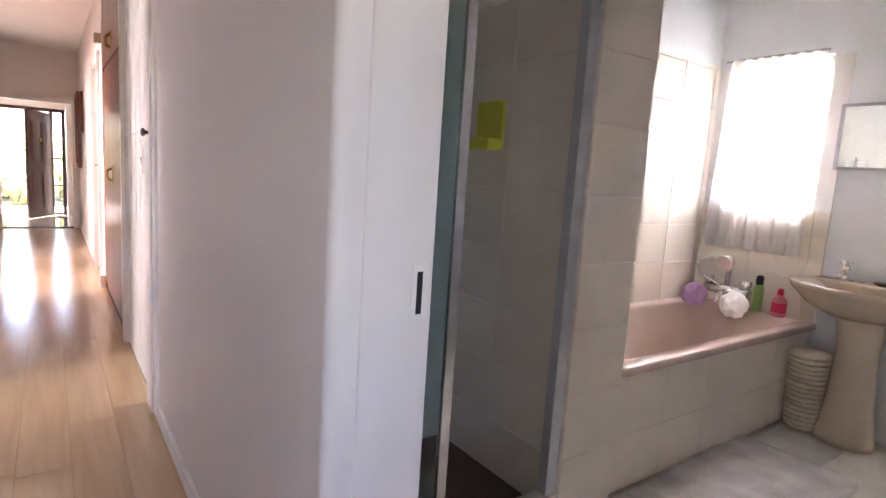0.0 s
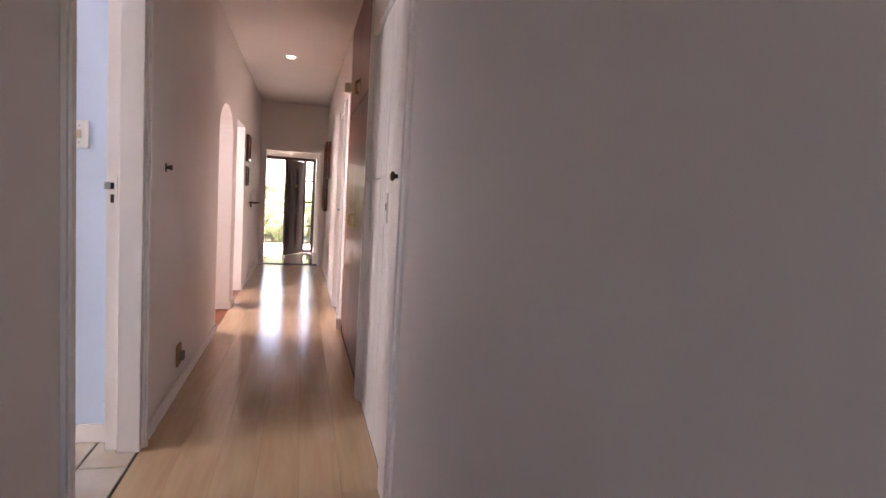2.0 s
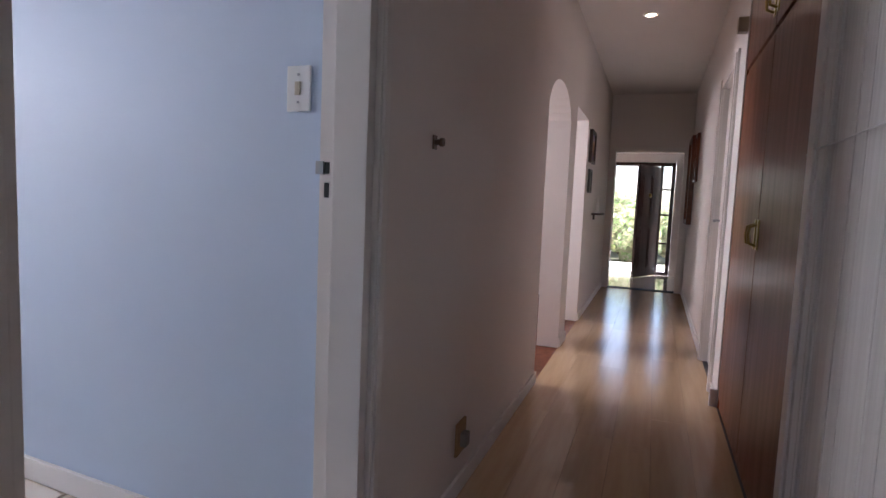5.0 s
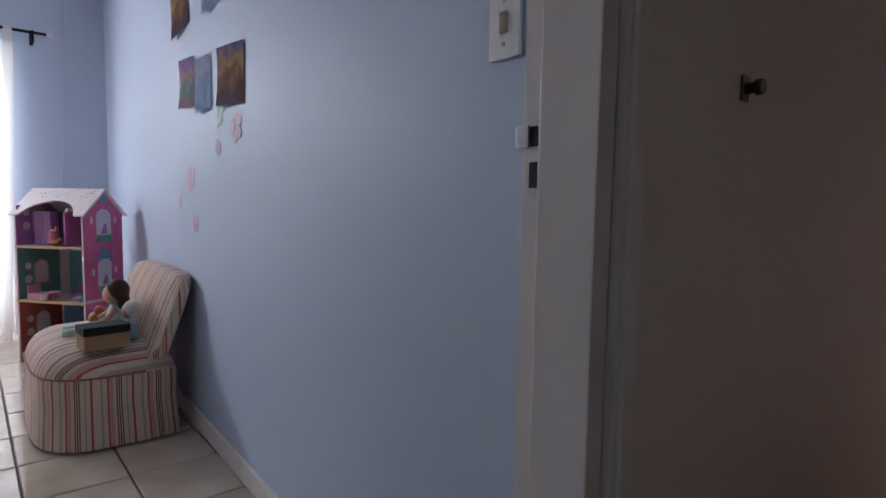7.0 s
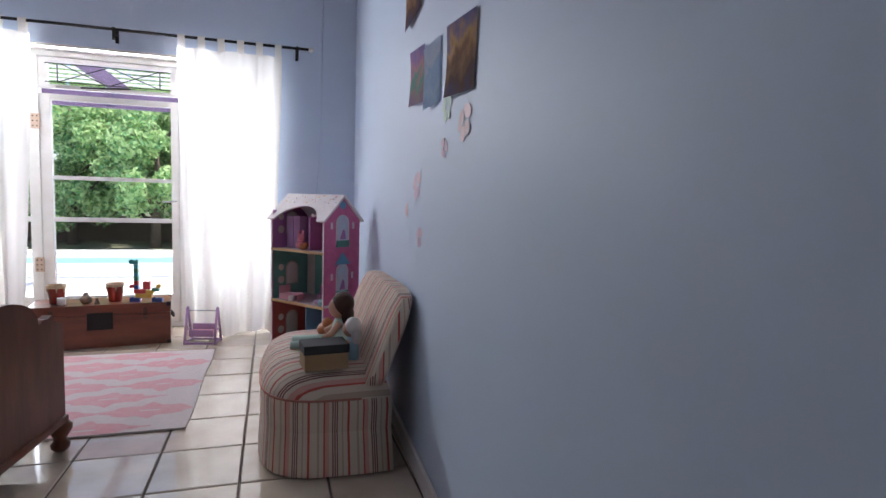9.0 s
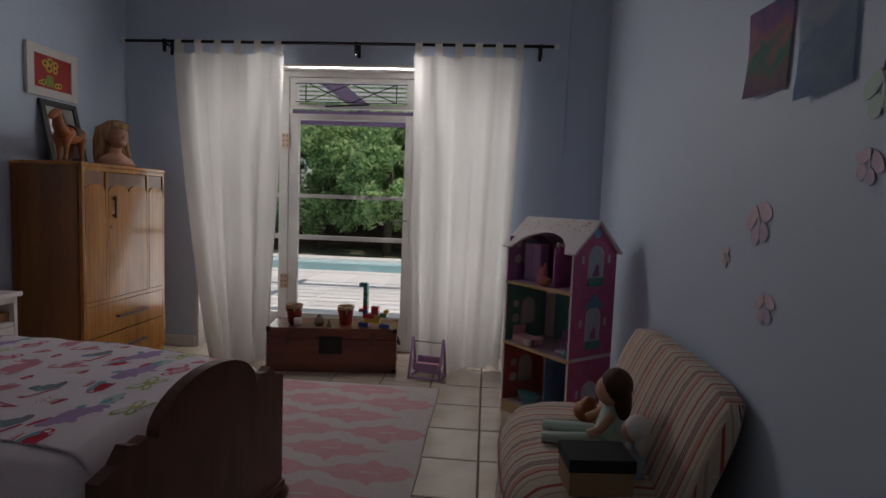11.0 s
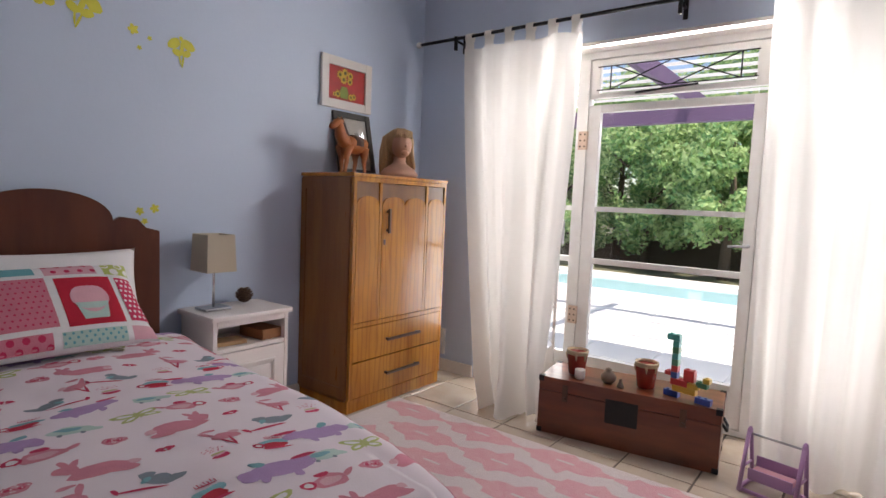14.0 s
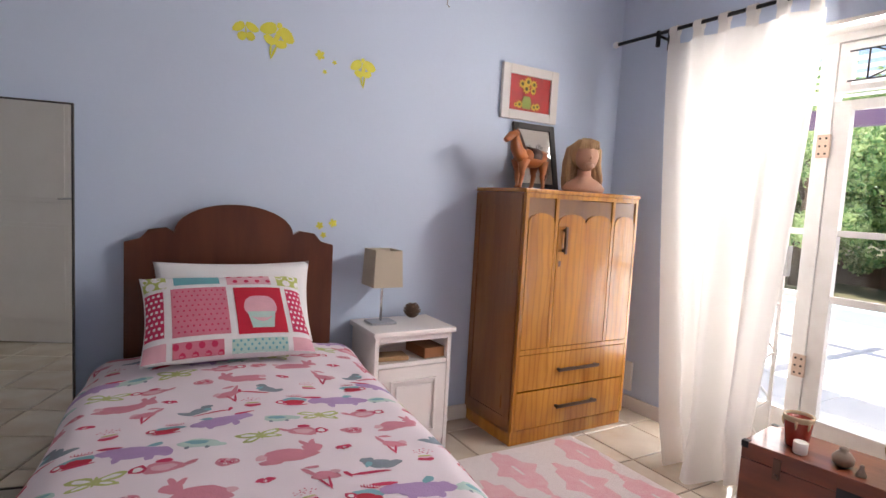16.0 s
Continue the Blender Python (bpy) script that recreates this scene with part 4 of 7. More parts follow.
def pillow(name, m, w, h, fat, material, label):
    p = thing(name, m, label, "pillow")
    bm = bmesh.new()
    n = 26
    for sgn in (1, -1):
        rows = [[bm.verts.new(pillow_surface(-1 + 2 * i / n, -1 + 2 * j / n, w, h, fat * sgn)) for i in range(n + 1)] for j in range(n + 1)]
        for a, b in zip(rows, rows[1:]):
            for i in range(n):
                bm.faces.new((a[i], a[i + 1], b[i + 1], b[i]) if sgn < 0 else (a[i], b[i], b[i + 1], a[i + 1]))
    bmesh.ops.remove_doubles(bm, verts=bm.verts, dist=0.0005)
    part("pillowcase", bm, material, p, smooth=True)
    return p


back_pillow = pillow("pillow", BED @ pose(0.0, 0.17, 0.772, 18, 0, 4), 0.305, 0.175, 0.06, M["linen"], "plain white pillow against the headboard")
PIL = (0.300, 0.205, 0.06)
patch_pillow = pillow("patchwork_pillow", BED @ pose(0.038, 0.325, 0.752, 52, 0, 5), *PIL, M["print_white"], "white pillow with pink and red patchwork squares and a cupcake")


def on_case(u, v):
    """A place on the front of the patchwork pillowcase."""
    return pillow_surface(max(-0.985, min(0.985, u * 1.075)), max(-0.975, min(0.975, v * 1.10)), *PIL)


def patch(u0, u1, v0, v1, colour, name="patch", label="", lift=0.0018):
    bm = bmesh.new()
    n = 8
    rows = [[bm.verts.new(on_case(u0 + (u1 - u0) * i / n, v0 + (v1 - v0) * j / n) + Vector((0, lift, 0))) for i in range(n + 1)] for j in range(n + 1)]
    for a, b in zip(rows, rows[1:]):
        for i in range(n):
            bm.faces.new((a[i], b[i], b[i + 1], a[i + 1]))
    return part(name, bm, M["print_" + colour], patch_pillow, label, smooth=True)


def dots(u0, u1, v0, v1, colour, nu, nv, r, lift=0.0026):
    bm = bmesh.new()
    for j in range(nv):
        for i in range(nu):
            u, v = u0 + (u1 - u0) * (i + 0.5 + 0.25 * (j % 2 * 2 - 1)) / nu, v0 + (v1 - v0) * (j + 0.5) / nv
            bm.faces.new([bm.verts.new(on_case(u + r * math.cos(-a), v + r * 1.7 * math.sin(-a)) + Vector((0, lift, 0))) for a in [6.283 * k / 8 for k in range(8)]])
    part("dots", bm, M["print_" + colour], patch_pillow)


# u runs to the viewer's left
patch(0.70, 0.95, -0.52, 0.42, "hot"); dots(0.71, 0.94, -0.5, 0.4, "white", 4, 8, 0.018)
patch(0.02, 0.62, -0.55, 0.45, "pink"); dots(0.04, 0.6, -0.52, 0.42, "hot", 9, 9, 0.012)
patch(-0.62, -0.06, -0.58, 0.42, "red")
patch(-0.95, -0.68, -0.56, 0.40, "hot"); dots(-0.94, -0.69, -0.54, 0.38, "white", 4, 8, 0.018)
patch(0.08, 0.58, 0.54, 0.90, "teal"); patch(-0.52, 0.0, 0.50, 0.88, "blush"); patch(0.66, 0.94, 0.50, 0.86, "lime"); patch(-0.94, -0.60, 0.48, 0.84, "lime")
patch(0.10, 0.62, -0.94, -0.64, "pink"); patch(-0.60, 0.02, -0.94, -0.66, "mint"); patch(-0.94, -0.66, -0.94, -0.66, "blush"); patch(0.68, 0.94, -0.92, -0.62, "blush")
dots(0.66, 0.94, 0.5, 0.86, "white", 2, 2, 0.055); dots(-0.94, -0.60, 0.48, 0.84, "white", 2, 2, 0.055); dots(-0.52, 0.0, 0.5, 0.88, "hot", 4, 2, 0.03); dots(0.10, 0.62, -0.94, -0.64, "hot", 4, 2, 0.035); dots(-0.6, 0.02, -0.94, -0.66, "teal", 8, 4, 0.014)


def cupcake():
    bm = bmesh.new()

    def blob(pts, slot, lift):
        f = bm.faces.new([bm.verts.new(on_case(u, v) + Vector((0, lift, 0))) for u, v in pts])
        f.material_index = slot
    blob([(-0.34 - 0.19 * math.cos(a), -0.05 + 0.28 * math.sin(a) * (1 + 0.1 * math.sin(3 * a))) for a in [6.283 * k / 20 for k in range(20)]], 0, 0.0042)
    blob([(-0.18, -0.15), (-0.50, -0.15), (-0.46, -0.48), (-0.22, -0.48)], 1, 0.0052)
    bmesh.ops.recalc_face_normals(bm, faces=bm.faces)
    part("cupcake_applique", bm, [M["print_blush"], M["print_mint"]], patch_pillow, "pink cupcake on a red square")


cupcake()


def moulded_door(bm, w, h, t, panels):
    """A plate with raised panels on both faces: x across, z up, y through."""
    box(bm, 0, w, -t / 2, t / 2, 0, h, bevel=0.003)
    for x0, x1, z0, z1 in panels:
        for s in (1, -1):
            box(bm, x0, x1, s * t / 2, s * (t / 2 + 0.006), z0, z1, bevel=0.004)
            box(bm, x0 + 0.03, x1 - 0.03, s * (t / 2 + 0.006), s * (t / 2 + 0.012), z0 + 0.03, z1 - 0.03, bevel=0.004)
    return bm


def bedside_cabinet():
    c = thing("bedside_cabinet", pose(-3.855, -0.02, 0.004), "white painted bedside cabinet with open shelf and panelled door", "cabinet")
    g, w, d, h = M["white_gloss"], 0.405, 0.285, 0.62
    part("top", boxes((-0.015, w + 0.015, -0.01, d + 0.02, h - 0.025, h), bevel=0.007), g, c)
    for x in (0, w - 0.02):
        part("side_panel", boxes((x, x + 0.02, 0, d, 0, h - 0.026), bevel=0.002), g, c)
    part("back_panel", boxes((0.021, w - 0.021, 0.0, 0.012, 0.02, h - 0.026)), g, c)
    part("shelf", boxes((0.021, w - 0.021, 0.013, d - 0.004, 0.445, 0.463)), g, c)
    part("plinth", boxes((0.021, w - 0.021, d - 0.03, d - 0.012, 0, 0.05)), g, c)
    part("front_rail", boxes((0.021, w - 0.021, d - 0.02, d - 0.001, h - 0.055, h - 0.027)), g, c)
    dm = moulded_door(bmesh.new(), w - 0.046, 0.385, 0.018, [(0.06, w - 0.106, 0.06, 0.325)])
    front = max(v.co.y for v in dm.verts)
    dr = part("door", dm, g, c)
    for name, k, y in (("moulding", 0.058, 0.006), ("raised_panel", 0.085, 0.004)):
        x0, x1, z0, z1 = k, w - 0.046 - k, k, 0.385 - k
        part(name, boxes((x0, x1, front, front + y, z0, z0 + 0.012), (x0, x1, front, front + y, z1 - 0.012, z1), (x0, x0 + 0.012, front, front + y, z0 + 0.0125, z1 - 0.0125), (x1 - 0.012, x1, front, front + y, z0 + 0.0125, z1 - 0.0125), bevel=0.002) if name == "moulding" else boxes((x0, x1, front, front + y, z0, z1), bevel=0.003), g, dr)
    dr.matrix_local = pose(0.023, d - 0.008, 0.055)
    solo("book", boxes((-0.06, 0.06, -0.09, 0.09, 0, 0.05), bevel=0.003), M["book"], "small brown hardback lying on the cabinet shelf", "book", m=pose(-3.775, 0.15, 0.469, 0, 0, 4))
    solo("book", boxes((-0.075, 0.075, -0.05, 0.05, 0, 0.02), bevel=0.003), M["card"], "thin tan book lying on the cabinet shelf", "book", m=pose(-3.57, 0.18, 0.469, 0, 0, -6))


bedside_cabinet()


def table_lamp():
    l = thing("table_lamp", pose(-3.545, 0.10, 0.626), "steel table lamp with square beige fabric shade", "lamp")
    part("base", boxes((-0.065, 0.065, -0.05, 0.05, 0, 0.012), bevel=0.003), M["steel"], l)
    part("stem", tube(bmesh.new(), [(0, 0, 0.01), (0, 0, 0.30)], 0.006, 12), M["chrome"], l)
    bm = bmesh.new()
    a, b, z0, z1 = 0.075, 0.068, 0.185, 0.36
    for s in ((-1, -1, 1, -1), (1, -1, 1, 1), (1, 1, -1, 1), (-1, 1, -1, -1)):
        bm.faces.new([bm.verts.new(p) for p in ((s[0] * a, s[1] * a, z0), (s[2] * a, s[3] * a, z0), (s[2] * b, s[3] * b, z1), (s[0] * b, s[1] * b, z1))])
    bmesh.ops.remove_doubles(bm, verts=bm.verts, dist=0.001)
    bmesh.ops.solidify(bm, geom=bm.faces[:], thickness=0.002)
    part("shade", bm, M["shade"], l, "beige linen shade")
    part("bulb", ball(bmesh.new(), (0, 0, 0.27), (0.025, 0.025, 0.035)), M["white_plastic"], l)


table_lamp()


def pine_cone():
    p = thing("pine_cone", pose(-3.74, 0.055, 0.626), "open brown pine cone on the bedside cabinet", "pine cone")
    part("core", ball(bmesh.new(), (0, 0, 0.04), (0.026, 0.026, 0.036)), M["cone_brown"], p)
    bm = bmesh.new()
    for n in range(60):
        v = n / 60
        a, z = n * 2.4, 0.008 + 0.066 * v
        r = 0.042 * math.sin(0.4 + 2.4 * v)
        box(bm, -0.008, 0.008, -0.004, 0.012, -0.0015, 0.0015, m=Matrix.Translation((r * 0.8 * math.cos(a), r * 0.8 * math.sin(a), z)) @ Matrix.Rotation(a - 1.57, 4, "Z") @ Matrix.Rotation(0.5, 4, "X"))
    part("scales", bm, M["cone_brown"], p)


pine_cone()


def wardrobe():
    w = thing("wardrobe", pose(-4.96, -0.03, 0.004), "varnished oak wardrobe with arched panels, one door and two drawers", "wardrobe")
    W, D, H = 0.80, 0.425, 1.315
    oak, side = M["oak"], M["oak_side_shaded"]
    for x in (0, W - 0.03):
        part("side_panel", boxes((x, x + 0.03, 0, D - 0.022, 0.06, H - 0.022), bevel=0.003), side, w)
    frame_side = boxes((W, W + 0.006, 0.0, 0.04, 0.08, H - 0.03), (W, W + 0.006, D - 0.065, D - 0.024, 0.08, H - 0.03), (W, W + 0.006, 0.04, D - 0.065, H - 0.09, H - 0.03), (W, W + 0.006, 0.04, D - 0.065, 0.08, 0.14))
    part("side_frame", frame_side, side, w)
    part("top", boxes((-0.006, W + 0.010, -0.002, D + 0.008, H - 0.021, H), bevel=0.006), oak, w)
    part("plinth", boxes((0.0, W, 0.01, D - 0.01, 0, 0.075), bevel=0.003), oak, w)
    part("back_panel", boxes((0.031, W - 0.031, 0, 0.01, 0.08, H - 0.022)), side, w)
    f0, f1 = D - 0.02, D
    part("front_frame", boxes((0, 0.02, f0, f1 + 0.002, 0.076, H - 0.022), (W - 0.02, W, f0, f1 + 0.002, 0.076, H - 0.022), (0.02, W - 0.02, f0, f1 + 0.002, H - 0.045, H - 0.022), (0.02, W - 0.02, f0, f1 + 0.002, 0.475, 0.50),
                              (0.18, 0.20, f0, f1 + 0.002, 0.50, H - 0.045), (0.585, 0.605, f0, f1 + 0.002, 0.50, H - 0.045), bevel=0.002), oak, w)

    def arched(x0, x1, z0, z1, lobes):
        pts = [(x0, z0), (x1, z0)]
        n, step = 10, (x1 - x0) / lobes
        for k in range(lobes):
            cx = x1 - step * (k + 0.5)
            pts += [(cx + step / 2 * math.cos(a), z1 - 0.05 + 0.06 * math.sin(a) ** 0.7) for a in [math.pi * (j + 0.5) / n for j in range(n)]]
        return pts
    for x0, x1, lobes, name in ((0.022, 0.178, 1, "fixed_panel"), (0.607, 0.778, 1, "fixed_panel"), (0.203, 0.582, 2, "door")):
        dp = part(name, boxes((x0, x1, f0, f1 - 0.006, 0.503, H - 0.048)), M["oak_shadow"], w, "oak panel with raised arched veneer")
        part("raised_veneer", outline(bmesh.new(), arched(x0 + 0.001, x1 - 0.001, 0.504, H - 0.13, lobes), 0.008, Matrix.Translation((0, f1 - 0.0055, 0))), oak, dp)
        if name == "door":
            hb = boxes((0.535, 0.551, f1 + 0.018, f1 + 0.03, 0.99, 1.13), bevel=0.004)
            box(hb, 0.538, 0.548, f1 + 0.001, f1 + 0.02, 1.0, 1.015)
            box(hb, 0.538, 0.548, f1 + 0.001, f1 + 0.02, 1.105, 1.12)
            part("handle", hb, M["bronze"], dp, "dark bronze bar handle")
            part("keyhole_plate", boxes((0.553, 0.567, f1 + 0.003, f1 + 0.006, 0.925, 0.955), bevel=0.002), M["bronze"], dp)
    for z0, z1 in ((0.285, 0.472), (0.082, 0.278)):
        dr = part("drawer", boxes((0.022, W - 0.022, f0, f1 + 0.001, z0, z1), bevel=0.003), oak, w)
        hb = boxes((0.24, 0.53, f1 + 0.02, f1 + 0.032, (z0 + z1) / 2 - 0.006, (z0 + z1) / 2 + 0.010), bevel=0.004)
        for x in (0.25, 0.51):
            box(hb, x, x + 0.012, f1 + 0.0015, f1 + 0.021, (z0 + z1) / 2 - 0.004, (z0 + z1) / 2 + 0.008)
        part("handle", hb, M["bronze"], dr, "dark bronze bar handle")


wardrobe()
WT = 1.322


def toy_horse():
    h = thing("toy_horse", pose(-4.30, 0.20, WT, 0, 0, 14) @ Matrix.Diagonal((1.05, 0.95, 0.78, 1)), "brown toy horse with dark mane and saddle on the wardrobe", "toy horse")
    bm = bmesh.new()
    tube(bm, [(0.06, 0, 0.20), (0.02, 0, 0.205), (-0.05, 0, 0.20), (-0.10, 0, 0.205), (-0.13, 0, 0.19)], [(0.046, 0.04), (0.064, 0.054), (0.060, 0.056), (0.066, 0.056), (0.026, 0.024)], 12)
    tube(bm, [(0.04, 0, 0.21), (0.085, 0, 0.26), (0.10, 0, 0.32), (0.105, 0, 0.345)], [(0.066, 0.044), (0.052, 0.034), (0.038, 0.026), (0.028, 0.022)], 12)
    tube(bm, [(0.09, 0, 0.352), (0.13, 0, 0.335), (0.165, 0, 0.305), (0.172, 0, 0.295)], [(0.026, 0.022), (0.032, 0.025), (0.019, 0.018), (0.012, 0.013)], 12)
    for y in (-0.012, 0.012):
        tube(bm, [(0.10, y, 0.36), (0.097, y, 0.385)], [0.007, 0.002], 6)
    part("body", bm, M["horse"], h)
    for x, y, k in ((0.05, 0.025, 0.02), (0.045, -0.025, -0.01), (-0.10, 0.028, -0.02), (-0.105, -0.028, 0.015)):
        bm = tube(bmesh.new(), [(x, y, 0.19), (x + k * 0.6, y, 0.11), (x + k * 0.3, y, 0.09), (x + k, y, 0.02), (x + k + 0.008, y, 0.0)], [0.036, 0.017, 0.014, 0.010, 0.016], 9)
        part("leg", bm, M["horse"], h)
    part("mane", tube(bmesh.new(), [(0.10, 0, 0.37), (0.075, 0, 0.33), (0.05, 0, 0.28), (0.015, 0, 0.25)], [(0.022, 0.020), (0.024, 0.022), (0.026, 0.022), (0.012, 0.014)], 8), M["leather"], h)
    part("tail", tube(bmesh.new(), [(-0.135, 0, 0.21), (-0.165, 0, 0.18), (-0.17, 0, 0.12), (-0.165, 0, 0.06)], [0.008, 0.016, 0.016, 0.004], 8), M["leather"], h)
    part("saddle", tube(bmesh.new(), [(0.01, 0, 0.215), (-0.06, 0, 0.213)], [(0.066, 0.058), (0.066, 0.058)], 12), M["leather"], h)


toy_horse()


def doll_bust():
    bm = bmesh.new()
    lathe(bm, [(0.085, 0.0), (0.095, 0.02), (0.075, 0.05), (0.04, 0.075), (0.03, 0.09), (0.03, 0.12)], Matrix.Diagonal((1.15, 0.8, 1, 1)), slot=0)
    ball(bm, (0, 0.022, 0.185), (0.056, 0.062, 0.074), slot=0, sides=20)
    ball(bm, (0, 0.085, 0.178), (0.008, 0.010, 0.011), slot=0)
    ball(bm, (0, 0.070, 0.138), (0.022, 0.018, 0.018), slot=0)
    ball(bm, (0, -0.018, 0.205), (0.074, 0.066, 0.078), slot=1, sides=20)
    q = random.Random(6)
    for k in range(26):
        a = math.pi * (0.08 + 0.84 * k / 25) + math.pi
        r = q.uniform(0.9, 1.08)
        x, y = 0.078 * math.cos(a) * r, -0.012 + 0.07 * math.sin(a) * r
        tube(bm, [(x * 0.35, y * 0.35, 0.275), (x * 0.95, y * 0.95, 0.225), (x * 1.05 + q.uniform(-0.008, 0.008), y, 0.15), (x * 1.2 + q.uniform(-0.012, 0.012), y * 1.05, 0.07), (x * 1.15 + q.uniform(-0.015, 0.015), y * 1.1, q.uniform(0.005, 0.03))], [0.008, 0.018, 0.017, 0.015, 0.005], 7, slot=1)
    for k in range(9):
        x = -0.046 + 0.0115 * k
        tube(bm, [(x * 0.4, 0.0, 0.278), (x * 0.85, 0.055, 0.256), (x * 1.05, 0.077 - abs(x) * 0.5, 0.222)], [0.008, 0.011, 0.004], 7, slot=1)
    solo("doll_bust", bm, [M["skin"], M["blond"]], "doll's head bust with long blond hair on the wardrobe", "doll", m=pose(-4.70, 0.22, WT, 0, 0, -26) @ Matrix.Diagonal((1.12, 1.12, 1.06, 1)))


doll_bust()


def framed(name, m, w, h, border, depth, frame_mat, inner_mat, label, glass=False):
    """A frame in the local x-z plane, facing +y."""
    f = thing(name, m, label, "picture")
    part("frame", boxes((-w / 2, -w / 2 + border, 0, depth, 0, h), (w / 2 - border, w / 2, 0, depth, 0, h), (-w / 2 + border, w / 2 - border, 0, depth, 0, border), (-w / 2 + border, w / 2 - border, 0, depth, h - border, h), bevel=0.004), frame_mat, f)
    part("picture_sheet", boxes((-w / 2 + border, w / 2 - border, 0.002, depth * 0.5, border, h - border)), inner_mat, f)
    if glass:
        part("glass", boxes((-w / 2 + border, w / 2 - border, depth * 0.7, depth * 0.72, border, h - border)), M["glass"], f)
    return f


def disc(bm, x, z, r, y, slot=0, sides=14, petals=0):
    pts = []
    for k in range(sides * (2 if petals else 1)):
        n = sides * (2 if petals else 1)
        a = 2 * math.pi * k / n
        rr = r * (1 + 0.25 * math.cos(petals * a)) if petals else r
        pts.append((x + rr * math.cos(a), y, z + rr * math.sin(a)))
    f = bm.faces.new([bm.verts.new(p) for p in pts][::-1])
    f.material_index = slot
    if f.calc_center_median().length and f.normal.y < 0:
        f.normal_flip()


sun = framed("sunflower_painting", pose(-4.475, SY + 0.002, 1.715), 0.40, 0.30, 0.052, 0.022, M["frame_white"], M["picture_red"], "sunflower painting on red in a wide white frame")
bm = bmesh.new()
outline(bm, [(-0.035, 0.065), (0.02, 0.065), (0.028, 0.10), (0.015, 0.135), (-0.03, 0.135), (-0.042, 0.10)], 0.0015, Matrix.Translation((0.03, 0.0125, 0)), slot=2)
for x, z, r in ((0.02, 0.215, 0.024), (-0.022, 0.205, 0.022), (0.06, 0.20, 0.022), (0.03, 0.175, 0.024), (-0.02, 0.17, 0.02), (0.075, 0.085, 0.02), (-0.03, 0.08, 0.018), (-0.055, 0.085, 0.018), (0.10, 0.08, 0.012)):
    disc(bm, x, z, r, 0.0150, 0, petals=9)
    disc(bm, x, z, r * 0.45, 0.0165, 1)
part("painted_sunflower", bm, [M["flower_yellow"], M["flower_dark"], M["flower_green"]], sun)
etch = framed("framed_etching", pose(-4.52, 0.035, WT, 12, 0, 0), 0.30, 0.385, 0.035, 0.02, M["frame_dark"], M["print_paper"], "dark framed grey etching leaning on the wall", True)
bm = bmesh.new()
for x, z, r in ((-0.03, 0.24, 0.03), (0.045, 0.23, 0.032), (0.03, 0.14, 0.028), (0.0, 0.19, 0.02)):
    disc(bm, x, z, r, 0.0115, 0, petals=7)
outline(bm, [(-0.004, 0.07), (0.004, 0.07), (0.006, 0.24), (-0.002, 0.24)], 0.0008, Matrix.Translation((0.01, 0.0105, 0)))
part("etched_flower", bm, M["print_grey"], etch)


def wall_mirror():
    m = thing("wall_mirror", pose(-2.305, SY + 0.158, 0.10, 0, 0, -12.5), "tall dark-edged mirror on the wall beside the bed", "mirror")
    part("mirror_glass", boxes((0.006, 0.694, 0.004, 0.010, 0.006, 1.404)), M["mirror"], m)
    part("edge", boxes((0, 0.006, 0, 0.014, 0, 1.41), (0.694, 0.70, 0, 0.014, 0, 1.41), (0.006, 0.694, 0, 0.014, 0, 0.006), (0.006, 0.694, 0, 0.014, 1.404, 1.41)), M["frame_dark"], m)


wall_mirror()


def sticker(x, z, size, kind, m0, material, label, category, group):
    """A flat cut-out with wings on a wall, in the local x-z plane facing +y."""
    bm = bmesh.new()
    if kind == "fairy":
        shapes = [(-0.3, 0.25, 0.30, 0.20, 35), (0.32, 0.25, 0.30, 0.20, -35), (-0.2, -0.1, 0.2, 0.14, -25), (0.22, -0.1, 0.2, 0.14, 25), (0, 0.1, 0.09, 0.32, 8), (0.02, 0.48, 0.09, 0.1, 0), (-0.02, -0.45, 0.04, 0.26, 10), (0.1, -0.4, 0.035, 0.22, -12)]
    elif kind == "flower":
        shapes = [(0.35 * math.cos(a), 0.35 * math.sin(a), 0.24, 0.2, math.degrees(a)) for a in [6.283 * k / 5 for k in range(5)]] + [(0, 0, 0.2, 0.2, 0)]
    else:
        shapes = [(-0.42, 0.28, 0.46, 0.27, 32), (0.42, 0.28, 0.46, 0.27, -32), (-0.28, -0.3, 0.28, 0.3, -30), (0.28, -0.3, 0.28, 0.3, 30), (0, 0, 0.05, 0.42, 0)]
    for n, (u, v, ru, rv, tw) in enumerate(shapes):
        pts = []
        for k in range(12):
            a = 6.283 * k / 12
            p = Vector((ru * math.cos(a) * (1 + 0.1 * math.sin(3 * a + n)), rv * math.sin(a)))
            p.rotate(Matrix.Rotation(radians(tw), 2))
            pts.append(((p.x + u) * size, (p.y + v) * size))
        outline(bm, pts, 0.0008, Matrix.Translation((0, 0.0003 * n, 0)))
    solo(kind + "_sticker", bm, material, label, category, group, m=m0)


